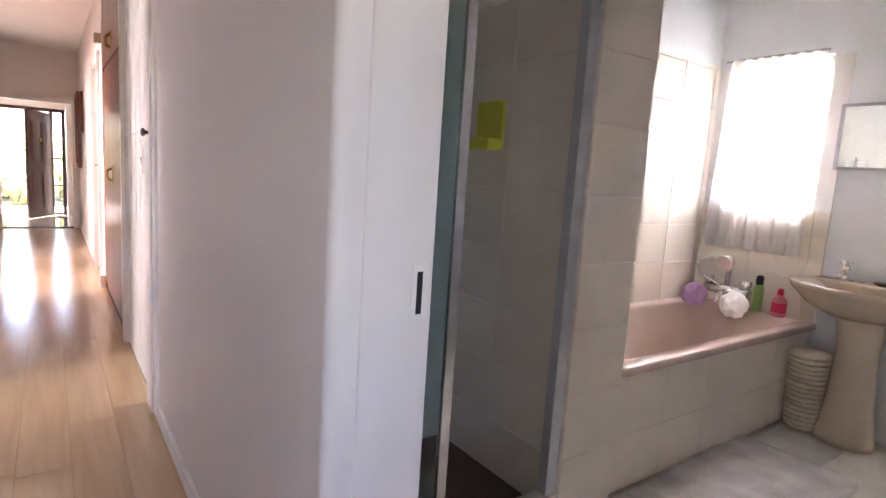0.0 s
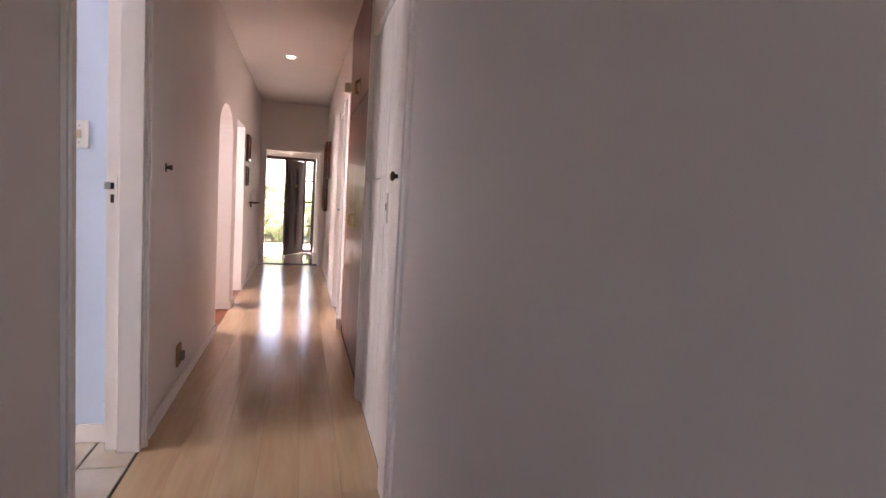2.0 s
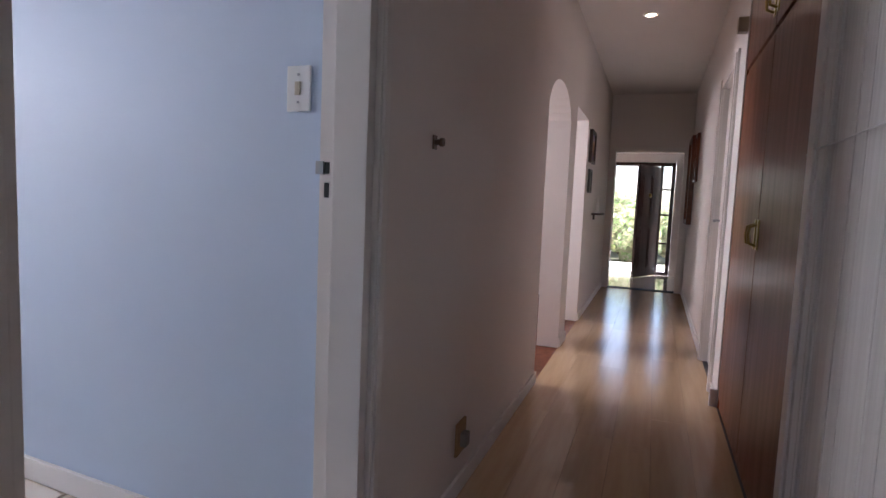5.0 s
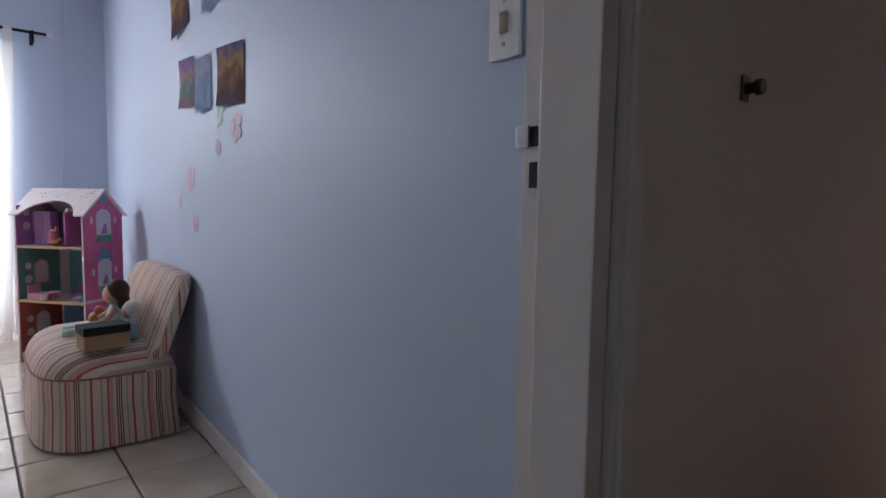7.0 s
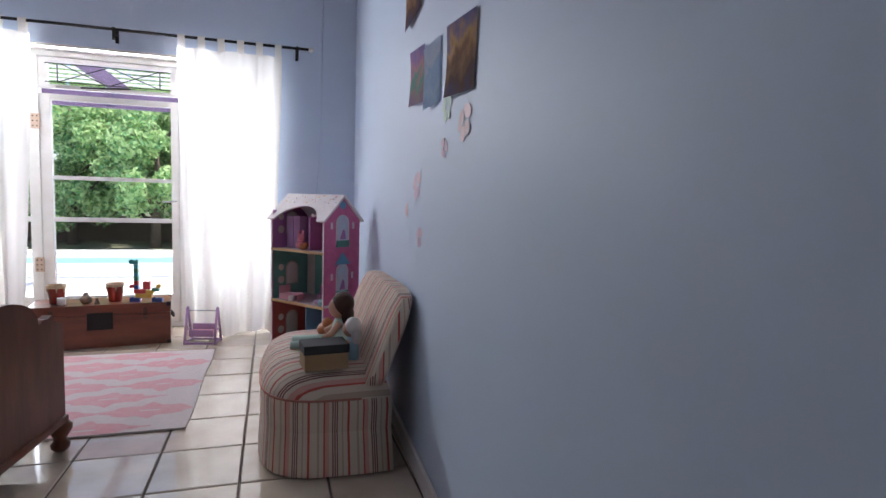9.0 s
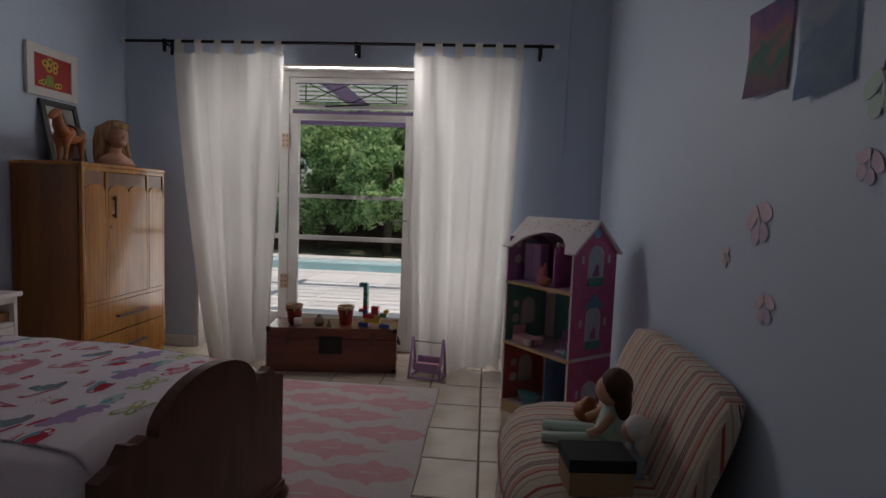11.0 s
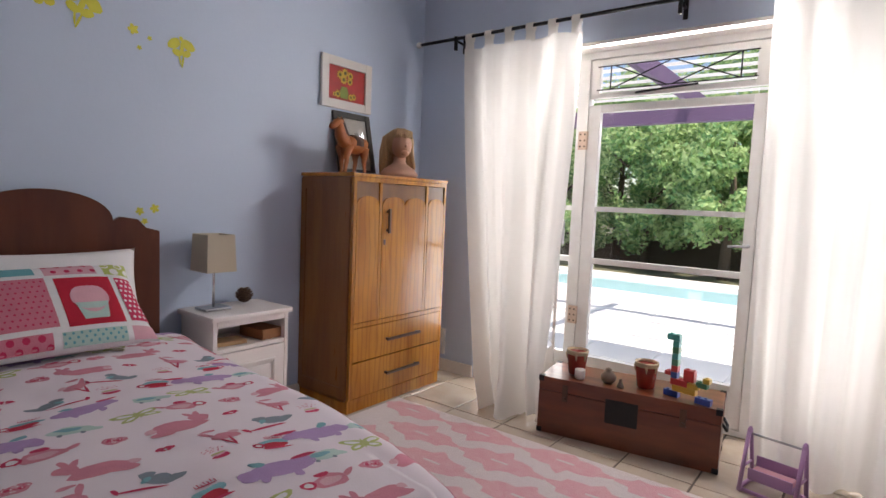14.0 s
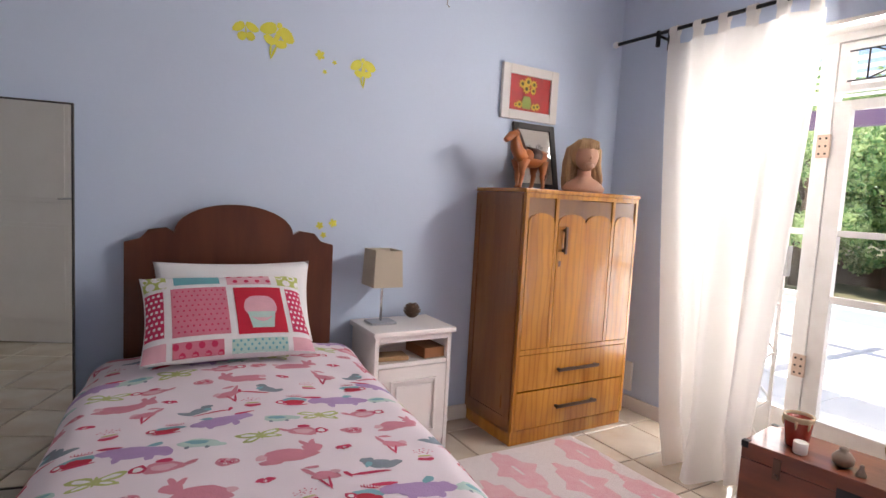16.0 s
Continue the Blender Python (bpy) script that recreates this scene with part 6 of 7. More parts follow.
def dolls_house():
    h = thing("dolls_house", pose(-4.30, 2.80, 0.004, 0, 0, 38), "pink three-storey wooden doll's house with white roof", "doll's house")
    W, D, E, R = 0.50, 0.31, 0.955, 1.10
    t = 0.012
    pink, edge = M["dh_pink"], M["dh_edge"]

    def gable(x, windows):
        pts = [(0, 0), (D, 0), (D, E), (D / 2, R), (0, E)]
        return outline(bmesh.new(), pts, t, Matrix.Translation((x + t, 0, 0)) @ pose(0, 0, 0, 0, 0, 90))
    for x in (0, W - t):
        wl = part("side_wall", gable(x, True), pink, h)
        xo = W + 0.0008 if x else -0.0008
        s = 1 if x else -1
        for z0, z1, w in ((0.80, 0.97, 0.09), (0.48, 0.66, 0.085), (0.12, 0.28, 0.085)):
            arc = [(D / 2 - w / 2, z0), (D / 2 + w / 2, z0)] + [(D / 2 + w / 2 * math.cos(a), z1 - w / 2 + w / 2 * math.sin(a)) for a in [math.pi * k / 8 for k in range(9)]]
            part("window_surround", outline(bmesh.new(), [(D / 2 + (y - D / 2) * 1.25, z0 - 0.01 + (z - z0) * 1.08) for y, z in arc], 0.002, Matrix.Translation((xo + (0.002 if s > 0 else 0), 0, 0)) @ pose(0, 0, 0, 0, 0, 90)), M["dh_white"], wl)
            part("window_panel", outline(bmesh.new(), arc, 0.0015, Matrix.Translation((xo + s * 0.0036, 0, 0)) @ pose(0, 0, 0, 0, 0, 90)), M["dh_sky"], wl)
            part("painted_figure", outline(bmesh.new(), [(D / 2 - w * 0.3, z0 + 0.02), (D / 2 + w * 0.28, z0 + 0.02), (D / 2 + w * 0.2, z0 + 0.07), (D / 2 + w * 0.05, z0 + 0.085), (D / 2 - w * 0.1, z0 + 0.06)], 0.0008, Matrix.Translation((xo + s * 0.0046, 0, 0)) @ pose(0, 0, 0, 0, 0, 90)), M["dh_purple"], wl)
            for dy in (-w * 1.05, w * 1.05):
                part("painted_lantern", boxes((xo, xo + s * 0.003, D / 2 + dy - 0.008, D / 2 + dy + 0.008, z0 + 0.085, z0 + 0.125)), M["dh_white"], wl)
            part("window_box", boxes((xo + s * 0.001, xo + s * 0.008, D / 2 - w * 0.6, D / 2 + w * 0.6, z0 - 0.03, z0 + 0.012)), M["dh_green"], wl)
        part("painted_gable", outline(bmesh.new(), [(D / 2 - 0.07, 0.66), (D / 2 + 0.07, 0.66), (D / 2, 0.735)], 0.004, Matrix.Translation((xo + (0.006 if s > 0 else 0.002), 0, 0)) @ pose(0, 0, 0, 0, 0, 90)), M["dh_blue"], wl)
        bm = bmesh.new()
        lathe(bm, [(0.025, 0), (0.025, 0.003)], Matrix.Translation((xo, D / 2, 1.035)) @ pose(0, 0, 0, 0, 90 * s, 0))
        part("round_window", bm, M["dh_blue"], wl)
        for y0, y1 in ((-0.002, 0.0),):
            part("front_edge", boxes((x, x + t, -0.002, -0.0005, 0.0, E - 0.01)), M["dh_white"], wl)
        part("painted_band", boxes((xo, xo + s * 0.002, 0.004, D - 0.004, 0.395, 0.412)), M["dh_white"], wl)
    for (z0, z1), m in zip(((0.06, 0.385), (0.40, 0.725), (0.74, 0.99)), (M["dh_red"], M["dh_green"], M["dh_purple"])):
        part("back_wall", boxes((t, W - t, D - 0.008, D - 0.001, z0, z1)), m, h)
        part("inner_wall", boxes((t + 0.0005, t + 0.003, 0.005, D - 0.01, z0, z1)), m, h)
        arc = [(0.09, 0.0), (0.175, 0.0)] + [(0.1325 + 0.0425 * math.cos(a), 0.10 + 0.0425 * math.sin(a)) for a in [math.pi * k / 8 for k in range(9)]]
        # no hole is cut: a white plate paints the daylight behind the arched window
        part("window_glow_plate", outline(bmesh.new(), [(x, z + z0 + 0.09) for x, z in arc], 0.001, Matrix.Translation((t + 0.0045, 0.03, 0)) @ pose(0, 0, 0, 0, 0, 90)), M["sheer"], h, "white plate for the daylight in an arched window cutout")
        part("painted_frame", outline(bmesh.new(), [(0.1325 + (x - 0.1325) * 1.22, z0 + 0.085 + z * 1.1) for x, z in arc], 0.0006, Matrix.Translation((t + 0.0038, 0.03, 0)) @ pose(0, 0, 0, 0, 0, 90)), M["dh_cream"], h)
        for dz, r in ((0.12, 0.026), (0.205, 0.022)):
            part("painted_picture", lathe(bmesh.new(), [(r, 0), (r, 0.0008)], Matrix.Translation((t + 0.0032, 0.07, z0 + dz)) @ pose(0, 0, 0, 0, 90, 0), sides=14), M["dh_cream"], h)
    for z in (0.048, 0.388, 0.728):
        f = part("floor", boxes((t, W - t, 0.004, D - 0.009, z, z + 0.012)), M["dh_floor"], h)
        part("floor_edge", boxes((t * 0.2, W - t * 0.2, -0.004, 0.0035, z - 0.002, z + 0.014), bevel=0.001), edge, f, "raw plywood edge")
    part("painted_panelling", boxes((0.20, W - t - 0.001, D - 0.0105, D - 0.0085, 0.402, 0.60)), M["dh_cream"], h)
    part("painted_picture", boxes((0.25, 0.37, D - 0.012, D - 0.0108, 0.61, 0.70)), M["dh_cream"], h)
    part("painted_picture", boxes((0.262, 0.358, D - 0.0135, D - 0.0122, 0.622, 0.688)), M["dh_sky"], h)
    part("painted_piano", outline(bmesh.new(), [(0.24, 0.47), (0.25, 0.47), (0.255, 0.53), (0.33, 0.53), (0.335, 0.47), (0.345, 0.47), (0.345, 0.565), (0.30, 0.58), (0.27, 0.62), (0.235, 0.61)], 0.0015, Matrix.Translation((0, D - 0.0125, 0))), M["trunk_wood"], h)
    part("painted_panelling", boxes((t + 0.004, 0.09, D - 0.0105, D - 0.0085, 0.402, 0.70)), M["dh_cream"], h)
    part("painted_panelling", boxes((0.20, 0.31, D - 0.0105, D - 0.0085, 0.062, 0.20)), M["dh_cream"], h)
    part("painted_shelf", boxes((0.35, W - t - 0.002, D - 0.0105, D - 0.0085, 0.80, 0.90)), M["dh_cream"], h)
    part("painted_shelf", boxes((0.36, W - t - 0.01, D - 0.012, D - 0.0108, 0.83, 0.87)), M["dh_red"], h)
    part("plinth", boxes((t, W - t, 0.004, D - 0.009, 0, 0.045)), edge, h)
    part("partition", boxes((0.315, 0.322, 0.02, D - 0.01, 0.0615, 0.386)), M["dh_blue"], h)
    part("corner_wall", boxes((0.32, 0.33, 0.04, D - 0.01, 0.742, 0.95)), M["dh_purple"], h)
    ang = math.atan2(R - E, D / 2)
    ln = math.hypot(R - E, D / 2) + 0.03
    front = bmesh.new()
    n, pts = 16, []
    for k in range(n + 1):
        u = -0.02 + (W + 0.04) * k / n
        inside = 0.05 < u < W - 0.06
        pts.append((u, 0.13 * math.sin(math.pi * (u - 0.05) / (W - 0.11)) ** 0.5 if inside else 0.0))
    outline(front, [(x, z) for x, z in pts] + [(W + 0.02, ln), (-0.02, ln)], 0.012, Matrix.Translation((0, -0.022, E - 0.02)) @ Matrix.Rotation(-(math.pi / 2 - ang), 4, "X"))
    part("roof_front", front, M["dh_white"], h, "white printed front roof panel with an arched cutout")
    rq = random.Random(4)
    marks = bmesh.new()
    for k in range(26):
        u, v, r = rq.uniform(0, W), rq.uniform(0.15, ln - 0.01), rq.uniform(0.003, 0.007)
        disc(marks, u, v, r, -0.0012, k % 3, sides=6, petals=3)
    bmesh.ops.transform(marks, matrix=Matrix.Translation((0, -0.022, E - 0.02)) @ Matrix.Rotation(-(math.pi / 2 - ang), 4, "X"), verts=marks.verts[:])
    part("roof_print", marks, [M["print_slate"], M["flower_yellow"], M["print_pink"]], h, "small flowers printed on the roof")
    part("roof_back", outline(bmesh.new(), [(-0.02, 0), (W + 0.02, 0), (W + 0.02, ln), (-0.02, ln)], 0.012, Matrix.Translation((0, D + 0.022, E - 0.02)) @ Matrix.Rotation(math.pi / 2 - ang, 4, "X") @ Matrix.Translation((0, -0.012, 0))), M["dh_white"], h)

    def local(name, bm, material, label, category, x, y, z, rz=0):
        solo(name, bm, material, label, category, "doll's house furniture", m=pose(-4.30, 2.80, 0.004, 0, 0, 38) @ pose(x, y, z, 0, 0, rz))
    wr = boxes((-0.055, 0.0, -0.035, 0.035, 0, 0.21), (0.002, 0.055, -0.035, 0.035, 0, 0.21), bevel=0.003)
    local("toy_wardrobe", wr, M["lilac"], "lilac toy wardrobe inside the doll's house", "toy furniture", 0.10, 0.13, 0.741, 8)
    local("toy_bed", boxes((-0.075, 0.075, -0.045, 0.045, 0, 0.035), (-0.075, -0.065, -0.045, 0.045, 0.036, 0.085), bevel=0.005), M["print_blush"], "pink toy bed inside the doll's house", "toy furniture", 0.11, 0.08, 0.401)
    tb = lathe(bmesh.new(), [(0.015, 0), (0.005, 0.006), (0.005, 0.045), (0.038, 0.047), (0.038, 0.052)])
    local("toy_table", tb, M["print_blush"], "round pink toy table inside the doll's house", "toy furniture", 0.21, 0.05, 0.401)
    ch = boxes((-0.02, 0.02, -0.02, 0.02, 0.04, 0.046), (-0.02, 0.02, 0.016, 0.02, 0.047, 0.10), (-0.019, -0.014, -0.019, -0.014, 0, 0.039), (0.014, 0.019, -0.019, -0.014, 0, 0.039), (-0.019, -0.014, 0.014, 0.019, 0, 0.039), (0.014, 0.019, 0.014, 0.019, 0, 0.039))
    local("toy_chair", ch, M["dh_purple"], "dark plum toy chair inside the doll's house", "toy furniture", 0.31, 0.16, 0.401, 20)
    bt = lathe(bmesh.new(), [(0.04, 0), (0.05, 0.012), (0.062, 0.045), (0.066, 0.05), (0.058, 0.05), (0.045, 0.02), (0.02, 0.014)], Matrix.Diagonal((1.2, 0.7, 1, 1)))
    local("toy_bathtub", bt, M["teal_plastic"], "white and turquoise toy bathtub inside the doll's house", "toy furniture", 0.13, 0.09, 0.061)
    local("toy_cushion", ball(bmesh.new(), (0, 0, 0.016), (0.05, 0.04, 0.016)), M["lilac"], "lilac toy cushion inside the doll's house", "toy", 0.40, 0.07, 0.401)
    local("toy_ball", ball(bmesh.new(), (0, 0, 0.022), (0.022, 0.022, 0.022)), M["teal_plastic"], "turquoise toy ball inside the doll's house", "toy", 0.45, 0.03, 0.401)
    local("toy_mug", lathe(bmesh.new(), [(0.016, 0), (0.02, 0.01), (0.02, 0.034), (0.014, 0.036)]), M["frame_white"], "white toy mug inside the doll's house", "toy", 0.18, 0.02, 0.401)
    tv = ball(bmesh.new(), (0, 0, 0.03), (0.035, 0.03, 0.03))
    ball(tv, (0.0, 0, 0.075), (0.026, 0.024, 0.026))
    for s in (-1, 1):
        ball(tv, (s * 0.02, 0, 0.108), (0.008, 0.006, 0.016))
    local("toy_animal", tv, M["print_pink"], "pink toy animal inside the doll's house", "toy", 0.235, 0.05, 0.741)
    local("toy_animal", ball(ball(bmesh.new(), (0, 0, 0.02), (0.03, 0.022, 0.02)), (0.028, 0, 0.035), (0.016, 0.015, 0.016)), M["horse"], "orange toy animal inside the doll's house", "toy", 0.275, 0.03, 0.741)
    local("toy_stool", boxes((-0.03, 0.03, -0.03, 0.03, 0.02, 0.03), (-0.028, -0.02, -0.028, 0.028, 0, 0.019), (0.02, 0.028, -0.028, 0.028, 0, 0.019)), M["dh_blue"], "blue toy stool inside the doll's house", "toy furniture", 0.25, 0.03, 0.061)
    local("toy_mat", boxes((-0.06, 0.06, -0.05, 0.05, 0, 0.012), bevel=0.003), M["flower_yellow"], "yellow toy mat inside the doll's house", "toy", 0.41, 0.06, 0.061)
    lamp_bm = tube(bmesh.new(), [(0, 0, 0.0), (0, 0, 0.06)], 0.003, 6)
    for a in (0.3, 2.4, 4.5):
        tube(lamp_bm, [(0, 0, 0.015), (0.03 * math.cos(a), 0.03 * math.sin(a), 0.006)], 0.003, 6)
        ball(lamp_bm, (0.032 * math.cos(a), 0.032 * math.sin(a), 0.008), (0.011, 0.011, 0.013), sides=8)
    part("chandelier", lamp_bm, M["frame_white"], h, "white toy chandelier").matrix_local = pose(0.33, 0.10, 0.955)


dolls_house()

# ---- corridor ----


def brown_cupboard():
    c = thing("built_in_cupboard", pose(XR + 0.034, 3.80, 0.004), "dark varnished built-in cupboard with brass handles", "cupboard")
    wd, L = M["cupboard_wood"], 1.52
    for y in (0, L - 0.012):
        part("side_panel", boxes((-0.028, 0.115, y, y + 0.012, 0, HC - 0.006)), wd, c)
    part("back_panel", boxes((0.10, 0.115, 0.013, L - 0.013, 0, HC - 0.006)), wd, c)
    part("plinth", boxes((-0.02, 0.099, 0.013, L - 0.013, 0, 0.06)), wd, c)
    part("rail", boxes((-0.02, 0.099, 0.013, L - 0.013, 1.765, 1.79)), wd, c)
    for z0, z1 in ((0.063, 1.762), (1.793, HC - 0.01)):
        for y0, y1 in ((0.015, L / 2 - 0.002), (L / 2 + 0.002, L - 0.015)):
            d = part("door", boxes((-0.03, -0.010, y0, y1, z0, z1), bevel=0.003), wd, c)
            ym = y1 - 0.03 if y0 < 0.1 else y0 + 0.03
            z = 0.98 if z0 < 1 else 1.90
            bm = boxes((-0.036, -0.0305, ym - 0.016, ym + 0.016, z - 0.06, z + 0.06), bevel=0.002)
            tube(bm, [(-0.036, ym, z + 0.04), (-0.062, ym, z + 0.03), (-0.066, ym, z), (-0.062, ym, z - 0.035), (-0.036, ym, z - 0.045)], 0.006, 8)
            part("handle", bm, M["brass"], d, "aged brass drop handle")
    part("end_block", boxes((-0.07, -0.036, L + 0.001, L + 0.03, 0.004, 0.10), bevel=0.004), M["white_gloss"], c, "white skirting return")


brown_cupboard()
solo("alarm_sensor", boxes((XR - 0.05, XR - 0.001, 5.33, 5.385, 2.0, 2.075), bevel=0.006), M["shade"], "small beige alarm sensor on the wall", "sensor")


def flat_door(name, m, w, h, label, panels, knob=True):
    d = tagged(new(name), label, "door", "", "structure")
    d.matrix_world = m
    part("door_leaf", moulded_door(bmesh.new(), w, h, 0.03, panels), M["white_gloss"], d)
    if knob:
        part("door_handle", tube(bmesh.new(), [(w - 0.06, 0.016, 1.0), (w - 0.06, 0.055, 1.0), (w - 0.15, 0.058, 0.995)], 0.008, 8), M["steel"], d, "steel lever handle")
    return d


def plank_door():
    """A ledged cupboard door of narrow upright boards."""
    d = tagged(new("linen_door"), "white painted plank cupboard door, closed, tied with string", "door", "", "structure")
    d.matrix_world = pose(XR + 0.002, 2.764, 0.006, 0, 0, 90)
    q = random.Random(8)
    x, n = 0.0, 0
    while x < 0.88:
        w = min(q.uniform(0.07, 0.095), 0.892 - x)
        bm = boxes((x + 0.0015, x + w - 0.0015, -0.022, -0.002 + q.uniform(-0.002, 0.001), 0, 2.0), bevel=0.004)
        part("plank", bm, M["white_brushed"], d)
        x += w
    part("backing", boxes((0.0, 0.892, -0.028, -0.0225, 0, 2.0)), M["black"], d)
    lk = part("lock_plate", boxes((0.215, 0.262, 0.0, 0.003, 1.04, 1.17), bevel=0.001), M["white_gloss"], d, "paint-smeared lock plate")
    part("keyhole", outline(bmesh.new(), [(0.226, 1.125), (0.232, 1.09), (0.258, 1.122)], 0.004, Matrix.Translation((0, 0.0005, 0))), M["black"], lk)


plank_door()
flat_door("side_door", pose(XR + 0.05, 5.662, 0.006, 0, 0, 90), 0.656, 1.89, "white panelled door, closed", [(0.08, 0.575, 0.12, 0.85), (0.08, 0.575, 1.0, 1.78)])
kn = thing("cupboard_knob", pose(XR - 0.022, 2.608, 1.235), "small dark round knob on the white frame", "knob")
part("knob", lathe(bmesh.new(), [(0.008, 0), (0.008, 0.010), (0.017, 0.014), (0.018, 0.022), (0.010, 0.027)], pose(0, 0, 0, 0, -90, 0)), M["bronze"], kn)
solo("string", tube(bmesh.new(), [(XR - 0.008, 2.97, 1.252), (XR - 0.009, 3.2, 1.246), (XR - 0.008, 3.5, 1.241), (XR - 0.018, 3.72, 1.238), (XR - 0.004, 3.83, 1.237)], 0.0024, 6), M["linen"], "white string tied across the cupboard door", "string")

sp = tagged(new("strike_plate", finish(boxes((XB + 0.002, XB + 0.036, D1 - 0.0035, D1 - 0.0005, 1.052, 1.172), bevel=0.0008), "strike_plate", M["white_gloss"])), "painted steel strike plate in the door lining", "strike plate")
for z0, z1 in ((1.122, 1.149), (1.066, 1.101)):
    part("bolt_hole", boxes((XB + 0.011, XB + 0.024, D1 - 0.0048, D1 - 0.0036, z0, z1)), M["black"], sp)
part("lip", boxes((XB - 0.012, XB + 0.010, D1 - 0.008, D1 - 0.0037, 1.121, 1.151), bevel=0.001), M["steel"], sp, "worn steel latch lip")
bstr = tagged(new("strike_plate", finish(boxes((XR + 0.150, XR + 0.183, 0.7305, 0.7335, 0.880, 0.985), bevel=0.0008), "strike_plate", M["white_gloss"])), "white painted strike plate in the bathroom door lining", "strike plate")
part("bolt_hole", boxes((XR + 0.160, XR + 0.171, 0.7290, 0.7304, 0.893, 0.970)), M["black"], bstr)

ct = thing("door_catch", pose(XL + 0.001, 3.534, 1.236), "small dark door catch on the wall", "door catch")
part("plate", boxes((0, 0.004, -0.014, 0.014, -0.02, 0.02), bevel=0.001), M["bronze"], ct)
part("catch", lathe(bmesh.new(), [(0.009, 0), (0.009, 0.014), (0.013, 0.016), (0.012, 0.026)], pose(0.004, 0, 0, 0, 90, 0)), M["bronze"], ct)
so = thing("wall_socket", pose(XL + 0.001, 3.89, 0.215), "beige wall socket low on the wall", "socket")
part("plate", boxes((0, 0.010, -0.05, 0.05, -0.06, 0.06), bevel=0.003), M["card"], so)
part("plug", boxes((0.010, 0.035, -0.022, 0.022, -0.03, 0.02), bevel=0.006), M["print_grey"], so, "grey-brown plug")

dl = thing("downlight", pose(0.145, 6.53, HC), "lit recessed ceiling downlight with a white rim", "light")
part("rim", lathe(bmesh.new(), [(0.055, -0.001), (0.055, -0.008), (0.040, -0.010), (0.040, -0.001)], cap=False), M["white_plastic"], dl)
part("lamp_disc", lathe(bmesh.new(), [(0.030, -0.004), (0.024, -0.007)]), M["bulb"], dl)

framed("framed_picture", pose(XL + 0.002, 7.50, 1.47, 0, 0, -90), 0.34, 0.30, 0.03, 0.03, M["door_wood"], M["paper_brown"], "dark framed picture on the corridor wall")
framed("framed_picture", pose(XL + 0.002, 7.48, 1.19, 0, 0, -90), 0.22, 0.22, 0.02, 0.02, M["frame_dark"], M["print_grey"], "small grey framed picture on the corridor wall")
sh = thing("wall_shelf", pose(XL + 0.002, 8.05, 0.975), "small dark wall shelf with a hook", "shelf")
part("board", boxes((0, 0.10, -0.17, 0.17, 0, 0.02), bevel=0.003), M["door_wood"], sh)
part("bracket", boxes((0, 0.02, -0.01, 0.01, -0.05, -0.001), bevel=0.002), M["door_wood"], sh)
solo("shelf_ornament", lathe(bmesh.new(), [(0.02, 0), (0.028, 0.02), (0.02, 0.07), (0.010, 0.10), (0.014, 0.14), (0.004, 0.16)]), M["frame_white"], "pale slim ornament on the wall shelf", "ornament", m=pose(XL + 0.05, 7.98, 0.996))
framed("notice_board", pose(XR - 0.002, 9.2, 0.90, 0, 0, 90), 0.68, 1.0, 0.05, 0.05, M["trunk_wood"], M["cork"], "reddish brown cork notice board in a wooden frame")
framed("framed_picture", pose(XR - 0.002, 8.5, 1.36, 0, 0, 90), 0.32, 0.50, 0.025, 0.03, M["trunk_wood"], M["print_paper"], "pale framed picture on the corridor wall")

# ---- entrance hall ----
fd = tagged(new("front_door"), "dark stained wooden front door standing half open beside glazed sidelights", "door", "", "structure")
fd.matrix_world = pose(0.05, 11.5, 0)
dwm = M["door_wood"]
part("frame", boxes((-0.465, -0.41, -0.01, 0.09, 0.004, 1.785), (0.43, 0.485, -0.01, 0.09, 0.004, 1.785), (0.262, 0.312, -0.01, 0.09, 0.004, 1.73), (-0.41, 0.43, -0.01, 0.09, 1.73, 1.785), bevel=0.004), dwm, fd)
leaf = part("door_leaf", moulded_door(bmesh.new(), 0.66, 1.70, 0.04, [(0.08, 0.30, 0.12, 0.75), (0.36, 0.58, 0.12, 0.75), (0.08, 0.30, 0.9, 1.55), (0.36, 0.58, 0.9, 1.55)]), dwm, fd)
leaf.matrix_local = pose(0.262, -0.03, 0.01, 0, 0, 243)
part("door_handle", tube(bmesh.new(), [(0.60, -0.02, 0.88), (0.60, -0.06, 0.88), (0.50, -0.065, 0.875)], 0.009, 8), M["brass"], leaf, "brass lever handle")
part("door_knocker", lathe(bmesh.new(), [(0.03, 0), (0.035, 0.01), (0.02, 0.025)], pose(0.33, 0.022, 1.25, -90, 0, 0)), M["brass"], leaf)
for z0, z1 in ((0.06, 0.50), (0.53, 0.95), (0.98, 1.35), (1.38, 1.725)):
    part("pane", boxes((0.313, 0.429, 0.03, 0.036, z0, z1)), M["glass"], fd).visible_shadow = False
    part("glazing_bar", boxes((0.313, 0.429, 0.01, 0.05, z1 + 0.001, z1 + 0.029)) if z1 < 1.7 else boxes((0.313, 0.429, 0.01, 0.05, 0.005, 0.059)), dwm, fd)

# ---- bathroom ----


